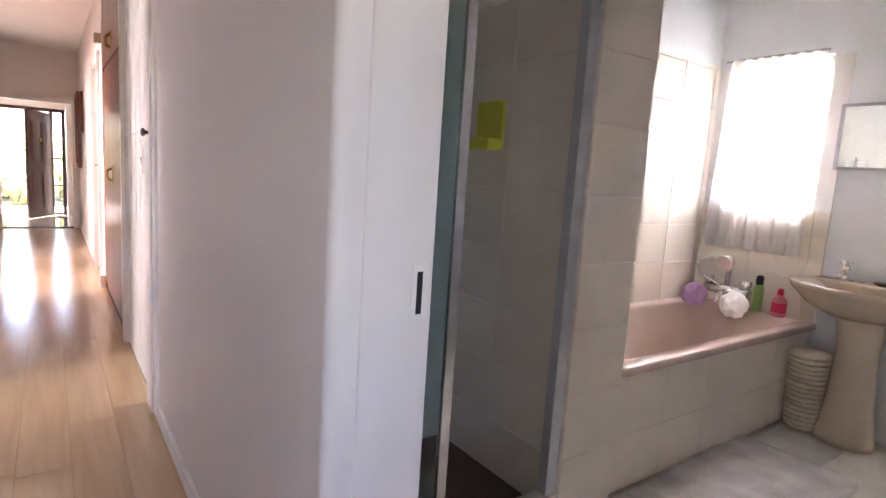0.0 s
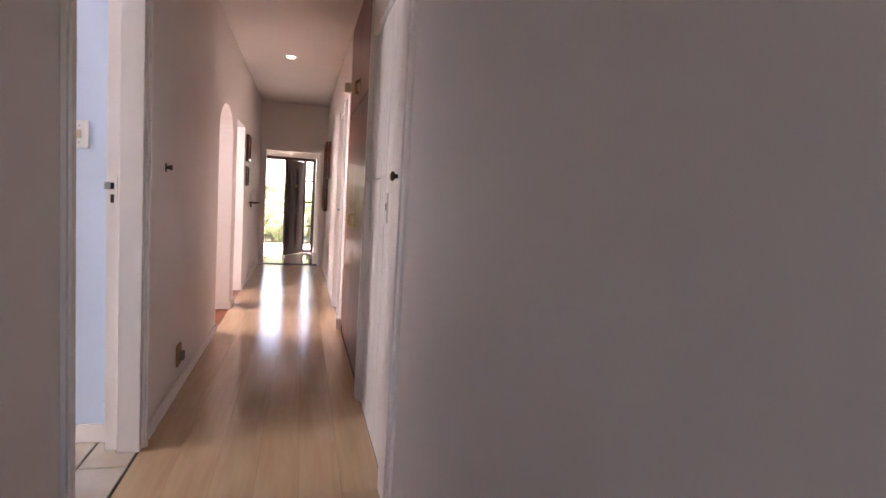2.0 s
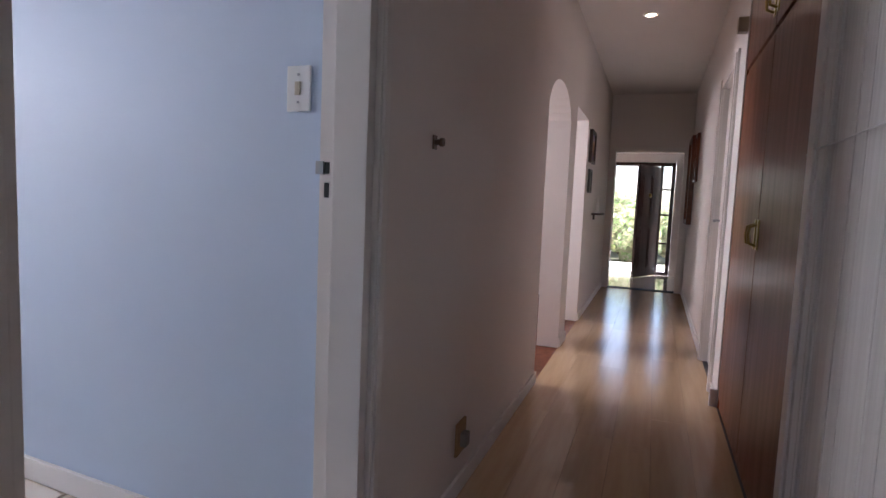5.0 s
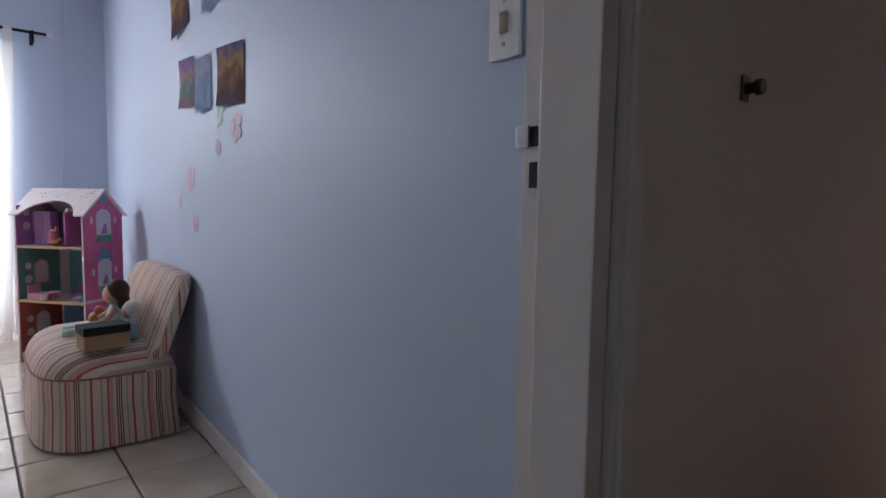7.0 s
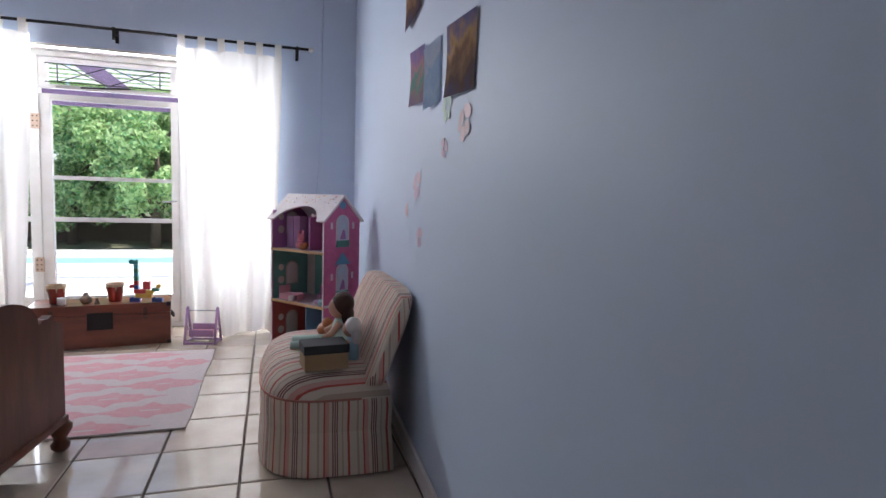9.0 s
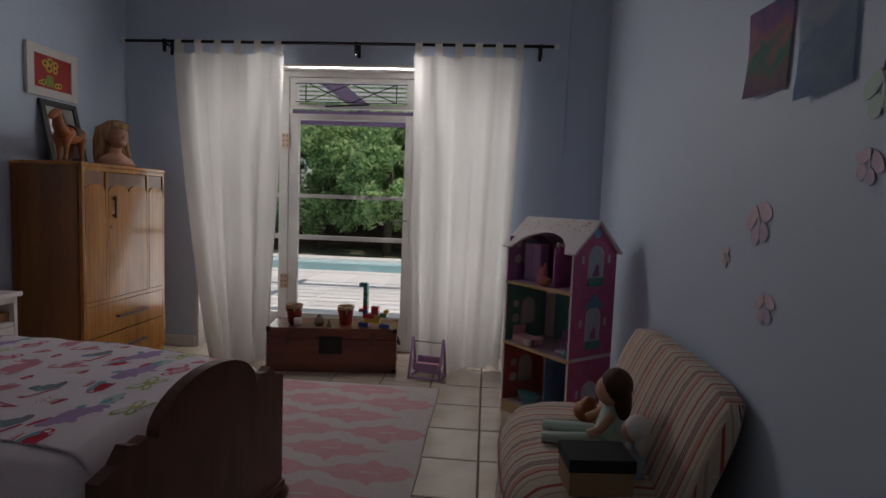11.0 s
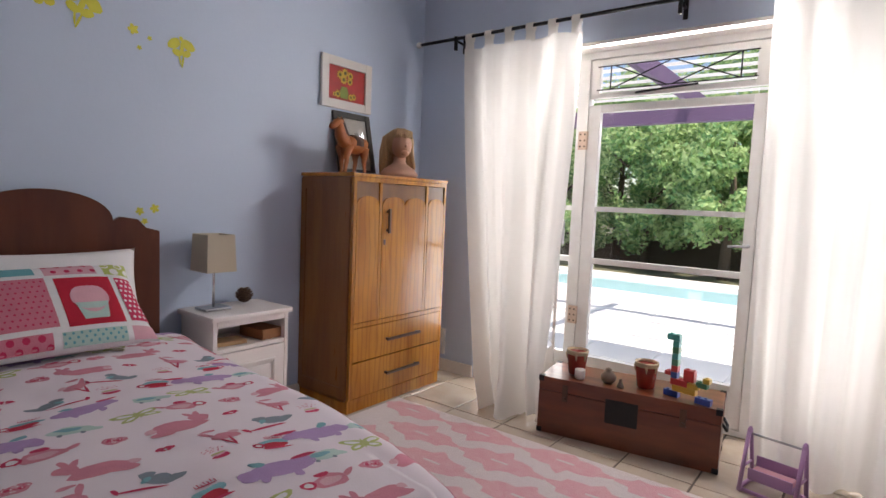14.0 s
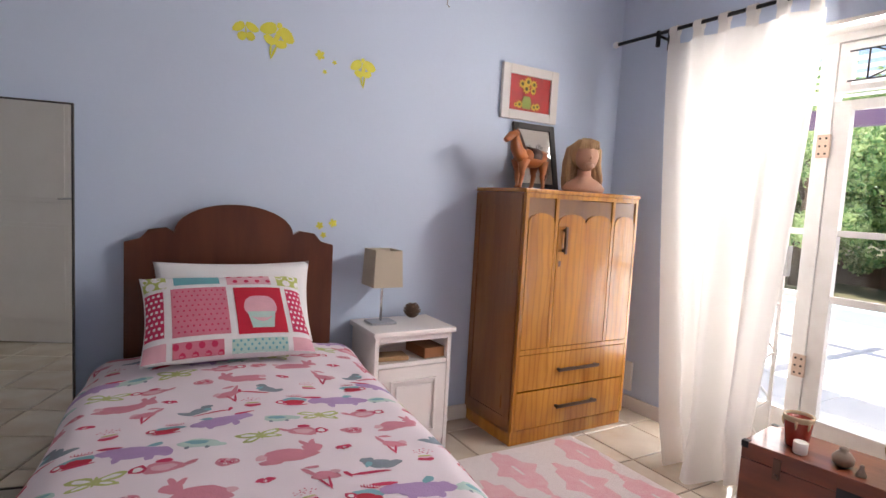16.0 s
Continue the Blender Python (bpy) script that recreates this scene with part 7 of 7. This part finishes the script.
def bathtub():
    b = thing("bathtub", pose(1.945, BF, 0.004), "pinkish beige built-in bathtub with a tiled side", "bathtub")
    L, D, H = BX - 1.95, BY - BF - 0.005, 0.50
    bm = bmesh.new()
    outer = [(0, 0), (L, 0), (L, D), (0, D)]

    def ring(inset, z, r):
        pts = []
        for cx, cy, a0 in ((L - inset - r, D - inset - r, 0), (inset + r, D - inset - r, 90), (inset + r, inset + r, 180), (L - inset - r, inset + r, 270)):
            pts += [bm.verts.new((cx + r * math.cos(radians(a0 + k * 18)), cy + r * math.sin(radians(a0 + k * 18)), z)) for k in range(6)]
        return pts
    rings = [ring(-0.012, H - 0.035, 0.015), ring(-0.014, H - 0.005, 0.015), ring(0.0, H, 0.02), ring(0.05, H, 0.06), ring(0.065, H - 0.02, 0.08), ring(0.10, 0.25, 0.12), ring(0.16, 0.14, 0.12), ring(0.24, 0.12, 0.08)]
    for a, c in zip(rings, rings[1:]):
        for k in range(24):
            f = bm.faces.new((a[k], a[(k + 1) % 24], c[(k + 1) % 24], c[k]))
            f.smooth = True
    bm.faces.new(rings[-1])
    bmesh.ops.recalc_face_normals(bm, faces=bm.faces)
    part("tub", bm, M["bath_enamel"], b)
    part("side_panel", boxes((-0.002, L, 0.02, 0.05, 0, H - 0.036)), M["bath_grout"], b)
    mx = bmesh.new()
    x, y, z = 0.0, 0.0, 0.0
    tube(mx, [(x, y - 0.075, z + 0.06), (x - 0.04, y - 0.075, z + 0.06)], 0.016, 10)
    tube(mx, [(x, y + 0.075, z + 0.06), (x - 0.04, y + 0.075, z + 0.06)], 0.016, 10)
    tube(mx, [(x - 0.05, y - 0.10, z + 0.065), (x - 0.05, y + 0.10, z + 0.065)], 0.021, 10)
    tube(mx, [(x - 0.05, y, z + 0.06), (x - 0.10, y, z + 0.05), (x - 0.14, y, z + 0.015)], 0.015, 10)
    for s in (-1, 1):
        lathe(mx, [(0.010, 0), (0.024, 0.015), (0.022, 0.035), (0.008, 0.04)], pose(x - 0.05, y + s * 0.085, z + 0.08))
    tube(mx, [(x - 0.05, y, z + 0.08), (x - 0.05, y, z + 0.16), (x - 0.07, y - 0.02, z + 0.19), (x - 0.16, y - 0.05, z + 0.205)], [0.012, 0.012, 0.014, 0.016], 10)
    lathe(mx, [(0.012, 0), (0.035, 0.02), (0.035, 0.03)], pose(x - 0.17, y - 0.05, z + 0.205, 0, -120, 0))
    hose = [(x - 0.05, y, z + 0.07), (x - 0.09, y + 0.11, z + 0.12), (x - 0.06, y + 0.15, z + 0.16), (x - 0.03, y + 0.09, z + 0.19), (x - 0.05, y + 0.01, z + 0.17)]
    tube(mx, hose, 0.007, 8)
    bmesh.ops.transform(mx, matrix=Matrix.Translation((L - 0.012, 0.43, H)) @ Matrix.Diagonal((1.25, 1.25, 1.35, 1)), verts=mx.verts[:])
    part("bath_mixer", mx, M["chrome"], b, "chrome bath mixer with hand shower")


bathtub()
for m, c, lab in ((pose(3.25, 1.60, 0.56), "lilac", "lilac net bath puff"), (pose(3.20, 1.35, 0.56), "print_white", "white net bath puff")):
    bm = bmesh.new()
    bmesh.ops.create_icosphere(bm, subdivisions=4, radius=0.065)
    for v in bm.verts:
        v.co *= 1 + 0.22 * noise.noise(v.co * 45)
    solo("bath_puff", bm, M[c], lab + " on the bath rim", "bath puff", m=m, smooth=True)
bt = thing("shampoo_bottle", pose(3.44, 1.345, 0.508), "green shampoo bottle with a black cap on the bath rim", "bottle")
part("bottle_body", lathe(bmesh.new(), [(0.02, 0), (0.026, 0.005), (0.026, 0.13), (0.018, 0.145)]), mat("green_plastic", (0.30, 0.48, 0.16), 0.35), bt)
part("cap", lathe(bmesh.new(), [(0.019, 0.146), (0.019, 0.19), (0.012, 0.196)]), M["black"], bt)
bt = thing("bubble_bath_bottle", pose(3.42, 1.225, 0.508), "pink bottle with a red cap on the bath rim", "bottle")
part("bottle_body", lathe(bmesh.new(), [(0.03, 0), (0.036, 0.006), (0.036, 0.09), (0.014, 0.115)]), M["print_pink"], bt)
part("cap", lathe(bmesh.new(), [(0.015, 0.116), (0.015, 0.145), (0.009, 0.149)]), M["print_red"], bt)
part("label_band", lathe(bmesh.new(), [(0.0365, 0.025), (0.0365, 0.075)], cap=False), M["print_hot"], bt)


def basin():
    b = thing("pedestal_basin", pose(BX - 0.005, 0.83, 0.004), "beige ceramic pedestal basin with two chrome taps", "basin")
    bm = lathe(bmesh.new(), [(0.02, 0.60), (0.10, 0.605), (0.19, 0.65), (0.255, 0.72), (0.265, 0.745), (0.25, 0.75), (0.215, 0.74), (0.17, 0.68), (0.05, 0.655)], Matrix.Translation((-0.22, 0, 0)) @ Matrix.Diagonal((0.82, 1.12, 1, 1)), sides=32)
    box(bm, -0.13, 0, -0.25, 0.25, 0.66, 0.752, bevel=0.012)
    part("bowl", bm, M["beige_china"], b)
    part("pedestal", lathe(bmesh.new(), [(0.125, 0), (0.12, 0.03), (0.095, 0.2), (0.085, 0.45), (0.10, 0.58), (0.12, 0.63)], Matrix.Translation((-0.15, 0, 0)) @ Matrix.Diagonal((0.9, 1, 1, 1))), M["beige_china"], b)
    for y in (-0.14, 0.12):
        bm = lathe(bmesh.new(), [(0.02, 0.752), (0.016, 0.765), (0.014, 0.80), (0.02, 0.81), (0.012, 0.83)], Matrix.Translation((-0.085, y, 0)))
        tube(bm, [(-0.085, y, 0.785), (-0.14, y, 0.79), (-0.155, y, 0.77)], 0.010, 8)
        tube(bm, [(-0.115, y, 0.842), (-0.055, y, 0.842)], 0.006, 6)
        tube(bm, [(-0.085, y - 0.03, 0.842), (-0.085, y + 0.03, 0.842)], 0.006, 6)
        tube(bm, [(-0.085, y, 0.825), (-0.085, y, 0.845)], 0.008, 6)
        part("tap", bm, M["chrome"], b, "chrome cross-head tap")
    solo("soap_dish", lathe(bmesh.new(), [(0.03, 0), (0.045, 0.012), (0.04, 0.014), (0.02, 0.006)], Matrix.Diagonal((0.8, 1.2, 1, 1))), M["bronze"], "small dark soap dish on the basin", "soap dish", m=pose(BX - 0.07, 0.79, 0.757))


basin()
mr = thing("bathroom_mirror", pose(BX - 0.002, 0.74, 1.285), "framed bathroom mirror above the basin", "mirror")
part("frame", boxes((-0.02, 0, -0.36, -0.345, 0, 0.32), (-0.02, 0, 0.345, 0.36, 0, 0.32), (-0.02, 0, -0.345, 0.345, 0, 0.015), (-0.02, 0, -0.345, 0.345, 0.305, 0.32), bevel=0.003), M["steel"], mr)
part("mirror_glass", boxes((-0.012, -0.004, -0.345, 0.345, 0.015, 0.305)), M["mirror"], mr)


def basket():
    k = thing("wicker_basket", pose(3.34, 1.015, 0.006) @ Matrix.Diagonal((0.84, 0.84, 1, 1)), "pale cream wicker laundry basket", "basket")
    bm = bmesh.new()
    for n in range(15):
        z = 0.012 + n * 0.024
        r = 0.082 + 0.018 * (n / 14) ** 0.8
        pts = [((r + 0.004 * (1 if (q + n) % 2 else -1)) * math.cos(6.283 * q / 24), (r + 0.004 * (1 if (q + n) % 2 else -1)) * math.sin(6.283 * q / 24), z) for q in range(25)]
        tube(bm, pts, 0.0115, 6)
    part("weave", bm, M["wicker"], k)
    part("lid", lathe(bmesh.new(), [(0.10, 0.362), (0.112, 0.37), (0.10, 0.385), (0.05, 0.395)]), M["wicker"], k)


basket()
bm = bmesh.new()
q = random.Random(4)
rows = [[bm.verts.new((0.9 * i / 40, 0.5 * j / 24, 0.014 + 0.007 * noise.noise(Vector((i * 0.7, j * 0.7, 3))))) for i in range(41)] for j in range(25)]
for a, b in zip(rows, rows[1:]):
    for i in range(40):
        bm.faces.new((a[i], a[i + 1], b[i + 1], b[i]))
ex = bmesh.ops.extrude_face_region(bm, geom=bm.faces[:])
for v in [g for g in ex["geom"] if isinstance(g, bmesh.types.BMVert)]:
    v.co.z = 0.0
bmesh.ops.recalc_face_normals(bm, faces=bm.faces)
solo("bath_mat", bm, M["fur_mat"], "grey and white shaggy bath mat on the tiles", "bath mat", m=pose(2.05, 0.56, 0.006, 0, 0, 4), smooth=True)

cu = thing("bathroom_curtain", pose(BX - 0.03, 1.42, 0), "sheer white window curtain on a thin rod", "curtain")
part("rod", tube(bmesh.new(), [(0, -0.235, 1.875), (0, 0.285, 1.872)], 0.007, 8), M["steel"], cu)
bm = bmesh.new()
rows = []
for j in range(21):
    v = j / 20
    rows.append([bm.verts.new((-0.004 + (0.010 + 0.012 * v) * math.sin(i * 0.75 + 0.6 * math.sin(v * 3)), -0.225 + 0.48 * i / 60 + 0.02 * v + 0.06 * v * (i / 60 - 0.5), 1.872 - 1.045 * v)) for i in range(61)])
for a, b in zip(rows, rows[1:]):
    for i in range(60):
        bm.faces.new((a[i], a[i + 1], b[i + 1], b[i]))
part("cloth", bm, M["sheer"], cu, smooth=True)
wf = tagged(new("bathroom_window"), "white framed bathroom window behind the curtain", "window", "", "structure")
part("window_frame", boxes((BX + 0.04, BX + 0.08, 1.172, 1.20, 1.082, 1.858), (BX + 0.04, BX + 0.08, 1.63, 1.658, 1.082, 1.858), (BX + 0.04, BX + 0.08, 1.20, 1.63, 1.082, 1.11), (BX + 0.04, BX + 0.08, 1.20, 1.63, 1.83, 1.858), bevel=0.003), M["white_steel"], wf)

tw = thing("hanging_towel", pose(1.96, 1.52, 0), "thin white towel hanging on a wall hook", "towel")
bm = bmesh.new()
rows = [[bm.verts.new((0.012 + 0.012 * math.sin(i * 0.9), -0.07 + 0.14 * i / 20, 1.42 - 0.50 * j / 12)) for i in range(21)] for j in range(13)]
for a, b in zip(rows, rows[1:]):
    for i in range(20):
        bm.faces.new((a[i], a[i + 1], b[i + 1], b[i]))
part("cloth", bm, M["sheer"], tw, smooth=True)
part("hook", tube(bmesh.new(), [(-0.018, 0, 1.42), (0.02, 0, 1.42), (0.025, 0, 1.44)], 0.006, 6), M["chrome"], tw)

se = thing("shower_enclosure", pose(1.0, BF, 0.004), "aluminium framed glass shower door standing ajar", "shower door")
part("kerb", boxes((0.004, 0.656, 0.002, 0.058, 0, 0.10), bevel=0.006), M["bath_tile"], se, "tiled shower kerb")
part("frame", boxes((0.61, 0.655, 0.012, 0.05, 0.101, 2.0), (0.004, 0.035, 0.012, 0.05, 0.101, 2.0), (0.035, 0.60, 0.012, 0.05, 1.96, 2.0), bevel=0.003), M["aluminium"], se)
dg = part("door_pane", boxes((0.037, 0.15, 0.0, 0.006, 0.12, 1.94)), M["shower_glass"], se)
part("door_edge", boxes((0.15, 0.18, -0.006, 0.011, 0.115, 1.945), bevel=0.002), M["chrome"], se)
sd2 = thing("soap_holder", pose(1.652, 1.56, 1.25, 0, 0, 90), "yellow plastic soap holder on the shower tiles", "soap holder")
part("back_plate", boxes((-0.075, 0.075, 0, 0.015, 0, 0.17), bevel=0.005), M["yellow_foam"], sd2)
part("tray", boxes((-0.08, 0.08, 0.015, 0.08, -0.01, 0.03), bevel=0.008), M["yellow_foam"], sd2)

# ---- outdoors ----


def tree(m, height, spread, seed, light, pale=False):
    q = random.Random(seed)
    t = thing("tree", m, "pale yellow-green sunlit garden shrub" if pale else "leafy green garden tree in full sun" if light else "dense dark green garden tree", "tree", "garden trees")
    bm = tube(bmesh.new(), [(0, 0, 0), (0.05, 0.03, height * 0.2), (-0.03, 0.05, height * 0.45), (0.02, 0, height * 0.7)], [0.12, 0.09, 0.065, 0.03], 9)
    tips = []
    for k in range(7):
        a, z = k * 0.9 + q.random(), height * q.uniform(0.15, 0.55)
        e = (spread * 0.7 * math.cos(a), spread * 0.7 * math.sin(a), z + height * q.uniform(0.15, 0.35))
        tube(bm, [(0, 0, z), (e[0] * 0.5, e[1] * 0.5, z + (e[2] - z) * 0.4), e], [0.045, 0.03, 0.012], 6)
    part("trunk", bm, M["bark"], t)
    rs = np.random.RandomState(seed)
    clumps = []
    for k in range(64):
        d = rs.normal(size=3)
        d /= np.linalg.norm(d)
        r = rs.uniform(0.55, 1.0)
        clumps.append((d[0] * spread * r, d[1] * spread * r, height * 0.52 + d[2] * height * 0.46 * r, rs.uniform(0.28, 0.55) * spread * 0.45))
    centre = np.repeat(np.array([c[:3] for c in clumps]), 230, axis=0)
    radius = np.repeat(np.array([c[3] for c in clumps]), 230)[:, None]

    def unit(v):
        return v / np.linalg.norm(v, axis=1)[:, None]

    n = len(centre)
    d = unit(rs.normal(size=(n, 3)))
    p = centre + d * radius * rs.uniform(0.55, 1.1, (n, 1))
    a = unit(rs.normal(size=(n, 3)) + d)
    b = unit(np.cross(a, rs.normal(size=(n, 3))))
    c = np.cross(a, b)
    s, w = rs.uniform(0.045, 0.085, (n, 1)), rs.uniform(0.024, 0.044, (n, 1))
    verts = np.stack([p - b * s, p + c * w + a * s * 0.2, p + b * s, p - c * w + a * s * 0.2], axis=1).reshape(-1, 3)
    faces = np.arange(4 * n).reshape(-1, 4)
    mats_ = np.where(rs.rand(n) < (0.72 if light else 0.5), 0, 1).astype(np.int32)
    data = bpy.data.meshes.new("crown")
    data.from_pydata(verts.tolist(), [], faces.tolist())
    data.materials.append(M["leaf_pale" if pale else "leaf_light"])
    data.materials.append(M["leaf_light" if pale else "leaf"])
    data.polygons.foreach_set("material_index", mats_)
    cr = new("crown", data)
    cr.parent = t


for n, (x, y, h, s, l) in enumerate(((-15.0, -6.2, 4.6, 1.7, False), (-14.6, -3.6, 4.2, 1.6, True), (-15.3, -1.6, 4.8, 1.7, False), (-14.4, 0.3, 4.0, 1.6, True), (-15.0, 2.4, 4.6, 1.7, False), (-14.8, 4.8, 4.4, 1.7, True), (-17.2, -4.8, 5.6, 2.0, False), (-17.4, -0.6, 5.8, 2.1, False), (-17.0, 3.4, 5.4, 2.0, False), (-15.2, 7.2, 4.6, 1.8, False), (-14.6, -8.8, 4.4, 1.7, True), (-16.2, -2.6, 4.6, 1.8, False), (-16.0, 1.4, 4.6, 1.8, False), (-16.4, -6.4, 4.8, 1.8, False))):
    tree(pose(x, y, -0.14), h, s, 20 + n, l)
for n, (x, y, h, s, l) in enumerate(((-1.6, 15.4, 1.4, 0.9, True), (-0.2, 15.0, 1.25, 0.8, True), (1.2, 15.3, 1.4, 0.9, True), (-0.6, 17.2, 1.6, 1.1, True), (1.4, 17.4, 1.7, 1.1, True))):
    tree(pose(x, y, -0.14), h, s, 60 + n, l, True)


def pergola():
    p = thing("pergola", pose(0, 0, 0), "purple painted timber pergola with pale slats over the terrace", "pergola")
    pp = M["pergola_paint"]
    part("beam", boxes((-8.28, -8.16, -5, 7, 2.10, 2.27), bevel=0.006), pp, p)
    for y in (-4.8, -2.0, 3.9, 6.6):
        part("post", boxes((-8.27, -8.17, y, y + 0.1, -0.14, 2.098), bevel=0.006), pp, p)
    for y in (-3.6, -1.3, 1.0, 3.3, 5.6):
        part("rafter", boxes((-8.6, -6.22, y, y + 0.06, 2.275, 2.42), bevel=0.005), pp, p)
    for k in range(9):
        x = -8.5 + k * 0.27
        part("slat", boxes((x, x + 0.035, -5, 7, 2.425, 2.45), bevel=0.003), M["slat_white"], p)
    for y, x, z in ((1.78, -8.3, 0.75), (1.84, -8.35, 0.55), (2.24, -8.3, 0.9), (2.34, -8.4, 0.6), (1.60, -8.3, 1.3)):
        part("hanging_cord", tube(bmesh.new(), [(x, y, 2.42), (x, y + 0.015, 1.8), (x, y - 0.01, 1.2), (x, y + 0.01, z)], 0.004, 5), M["slat_white"], p, "thin white hanging cord")


pergola()
# ---- pieces of floors and walls ----


def slab(name, w, d, h, material, bevel):
    bm = box(bmesh.new(), -w / 2, w / 2, -d / 2, d / 2, -h, 0, bevel=0)
    bmesh.ops.bevel(bm, geom=[e for e in bm.edges if all(v.co.z > -h / 2 for v in e.verts)], offset=bevel, segments=1, affect="EDGES")
    return finish(bm, name, material)


def lay(owner, name, data_of, x0, x1, y0, y1, px, py, gap, z, material, ox=0.0, oy=0.0, bevel=0.0015, tilt=0.0, skip=None):
    """Rectangular pieces in a grid, cut at the edges of the area."""
    meshes, q = {}, random.Random(9)
    i0, i1 = math.floor((x0 - ox) / px), math.ceil((x1 - ox) / px)
    j0, j1 = math.floor((y0 - oy) / py), math.ceil((y1 - oy) / py)
    for i in range(i0, i1):
        for j in range(j0, j1):
            a, b = max(x0, ox + i * px + gap / 2), min(x1, ox + (i + 1) * px - gap / 2)
            c, d = max(y0, oy + j * py + gap / 2), min(y1, oy + (j + 1) * py - gap / 2)
            if b - a < 0.012 or d - c < 0.012 or (skip and skip((a + b) / 2, (c + d) / 2)):
                continue
            key = (round(b - a, 3), round(d - c, 3))
            if key not in meshes:
                meshes[key] = slab(name, *key, 0.012, material, bevel)
            piece(name, meshes[key], owner, pose((a + b) / 2, (c + d) / 2, z + q.uniform(-1, 1) * 0.0004, q.uniform(-tilt, tilt), q.uniform(-tilt, tilt), 0))


floor_bed = structure("floor_bedroom", boxes((WX - 0.29, XL - 0.005, SY, 3.47, -0.02, -0.004)), M["grout"], "glossy beige ceramic floor tiles with dark joints")
lay(floor_bed, "tile", None, WX - 0.29, XL - 0.01, SY, 3.48, 0.344, 0.323, 0.008, 0.002, M["floor_tile"], ox=-2.937, oy=2.686, bevel=0.003, tilt=0.12)
floor_cor = structure("floor_corridor", boxes((XL, XR + 0.005, -1.3, YE + 0.02, -0.02, -0.004)), M["grout"], "pale maple laminate floor boards")
q = random.Random(2)
meshes = {}
for i in range(6):
    a, b = XL + 0.001 + i * 0.1665, min(XL + 0.001 + (i + 1) * 0.1665 - 0.0006, XR + 0.004)
    y = -1.3 - q.uniform(0, 1.1)
    while y < YE:
        c, d = max(-1.3, y + 0.0004), min(YE - 0.02, y + 1.2 - 0.0004)
        y += 1.2
        if d - c < 0.02:
            continue
        key = (round(b - a, 4), round(d - c, 3))
        if key not in meshes:
            meshes[key] = slab("plank", *key, 0.008, M["laminate"], 0.0006)
        piece("plank", meshes[key], floor_cor, pose((a + b) / 2, (c + d) / 2, 0.002))
floor_hall = structure("floor_hall", boxes((-1.3, 1.6, YE + 0.10, 11.5, -0.02, -0.004)), M["grout"], "pale glazed hall tiles")
lay(floor_hall, "tile", None, -1.3, 1.6, YE + 0.10, 11.5, 0.33, 0.33, 0.006, 0.002, M["floor_tile"], tilt=0.1)
floor_bath = structure("floor_bathroom", boxes((XR + 0.005, BX, -1.3, BF, -0.02, -0.004)), M["bath_grout"], "cream bathroom floor tiles")
lay(floor_bath, "tile", None, XR + 0.01, BX, -1.3, BF + 0.02, 0.30, 0.30, 0.005, 0.002, M["bath_floor_tile"], ox=0.1, oy=0.18, tilt=0.08)


def wall_tiles(owner, m, u1, v1, pu, pv, skip=None):
    holder_meshes, q = {}, random.Random(3)
    for i in range(math.ceil(u1 / pu)):
        for j in range(math.ceil(v1 / pv)):
            a, b, c, d = i * pu + 0.0015, min((i + 1) * pu - 0.0015, u1), j * pv + 0.0015, min((j + 1) * pv - 0.0015, v1)
            if b - a < 0.01 or d - c < 0.01:
                continue
            key = (round(b - a, 3), round(d - c, 3))
            if key not in holder_meshes:
                holder_meshes[key] = slab("tile", *key, 0.005, M["bath_tile"], 0.0015)
            piece("tile", holder_meshes[key], owner, m @ pose((a + b) / 2, (c + d) / 2, 0.0055, q.uniform(-0.15, 0.15), q.uniform(-0.15, 0.15)))


stub = bpy.data.objects["wall_shower_stub"]
wall_tiles(stub, pose(1.66, BF + 0.006, 0, 90, 0, 0), 0.28, 2.49, 0.28, 0.2215)
wall_tiles(stub, pose(1.66, BY, 0, 90, 0, -90), BY - BF - 0.065, 2.49, 0.30, 0.2215)
tub = bpy.data.objects["bathtub"]
wall_tiles(tub, pose(0, 0.02, 0, 90, 0, 0), BX - 1.95, 0.464, 0.30, 0.2215)
splash = structure("wall_bath_tiling", boxes((1.945, BX - 0.001, BY - 0.006, BY - 0.001, 0.5, 1.85), (BX - 0.006, BX - 0.001, BF, 1.165, 0.5, 1.85), (BX - 0.006, BX - 0.001, 1.665, BY - 0.007, 0.5, 1.85), (BX - 0.006, BX - 0.001, 1.165, 1.665, 0.5, 1.075)), M["bath_grout"], "white bathroom wall tiling")
wall_tiles(splash, pose(1.945, BY - 0.006, 0.5, 90, 0, 0), BX - 1.95, 1.35, 0.30, 0.2215)
wall_tiles(splash, pose(BX - 0.006, BY - 0.01, 0.5, 90, 0, -90), BY - BF - 0.01, 0.57, 0.30, 0.2215)
terrace = structure("pavement_terrace", boxes((-10.2, -5.5, -9, 9, -0.135, -0.07)), M["paving"], "pale sunlit terrace paving")
lay(terrace, "paving_slab", None, -10.2, -5.51, -4, 6, 0.6, 0.6, 0.012, -0.06, M["paving"], bevel=0.004, tilt=0.15)
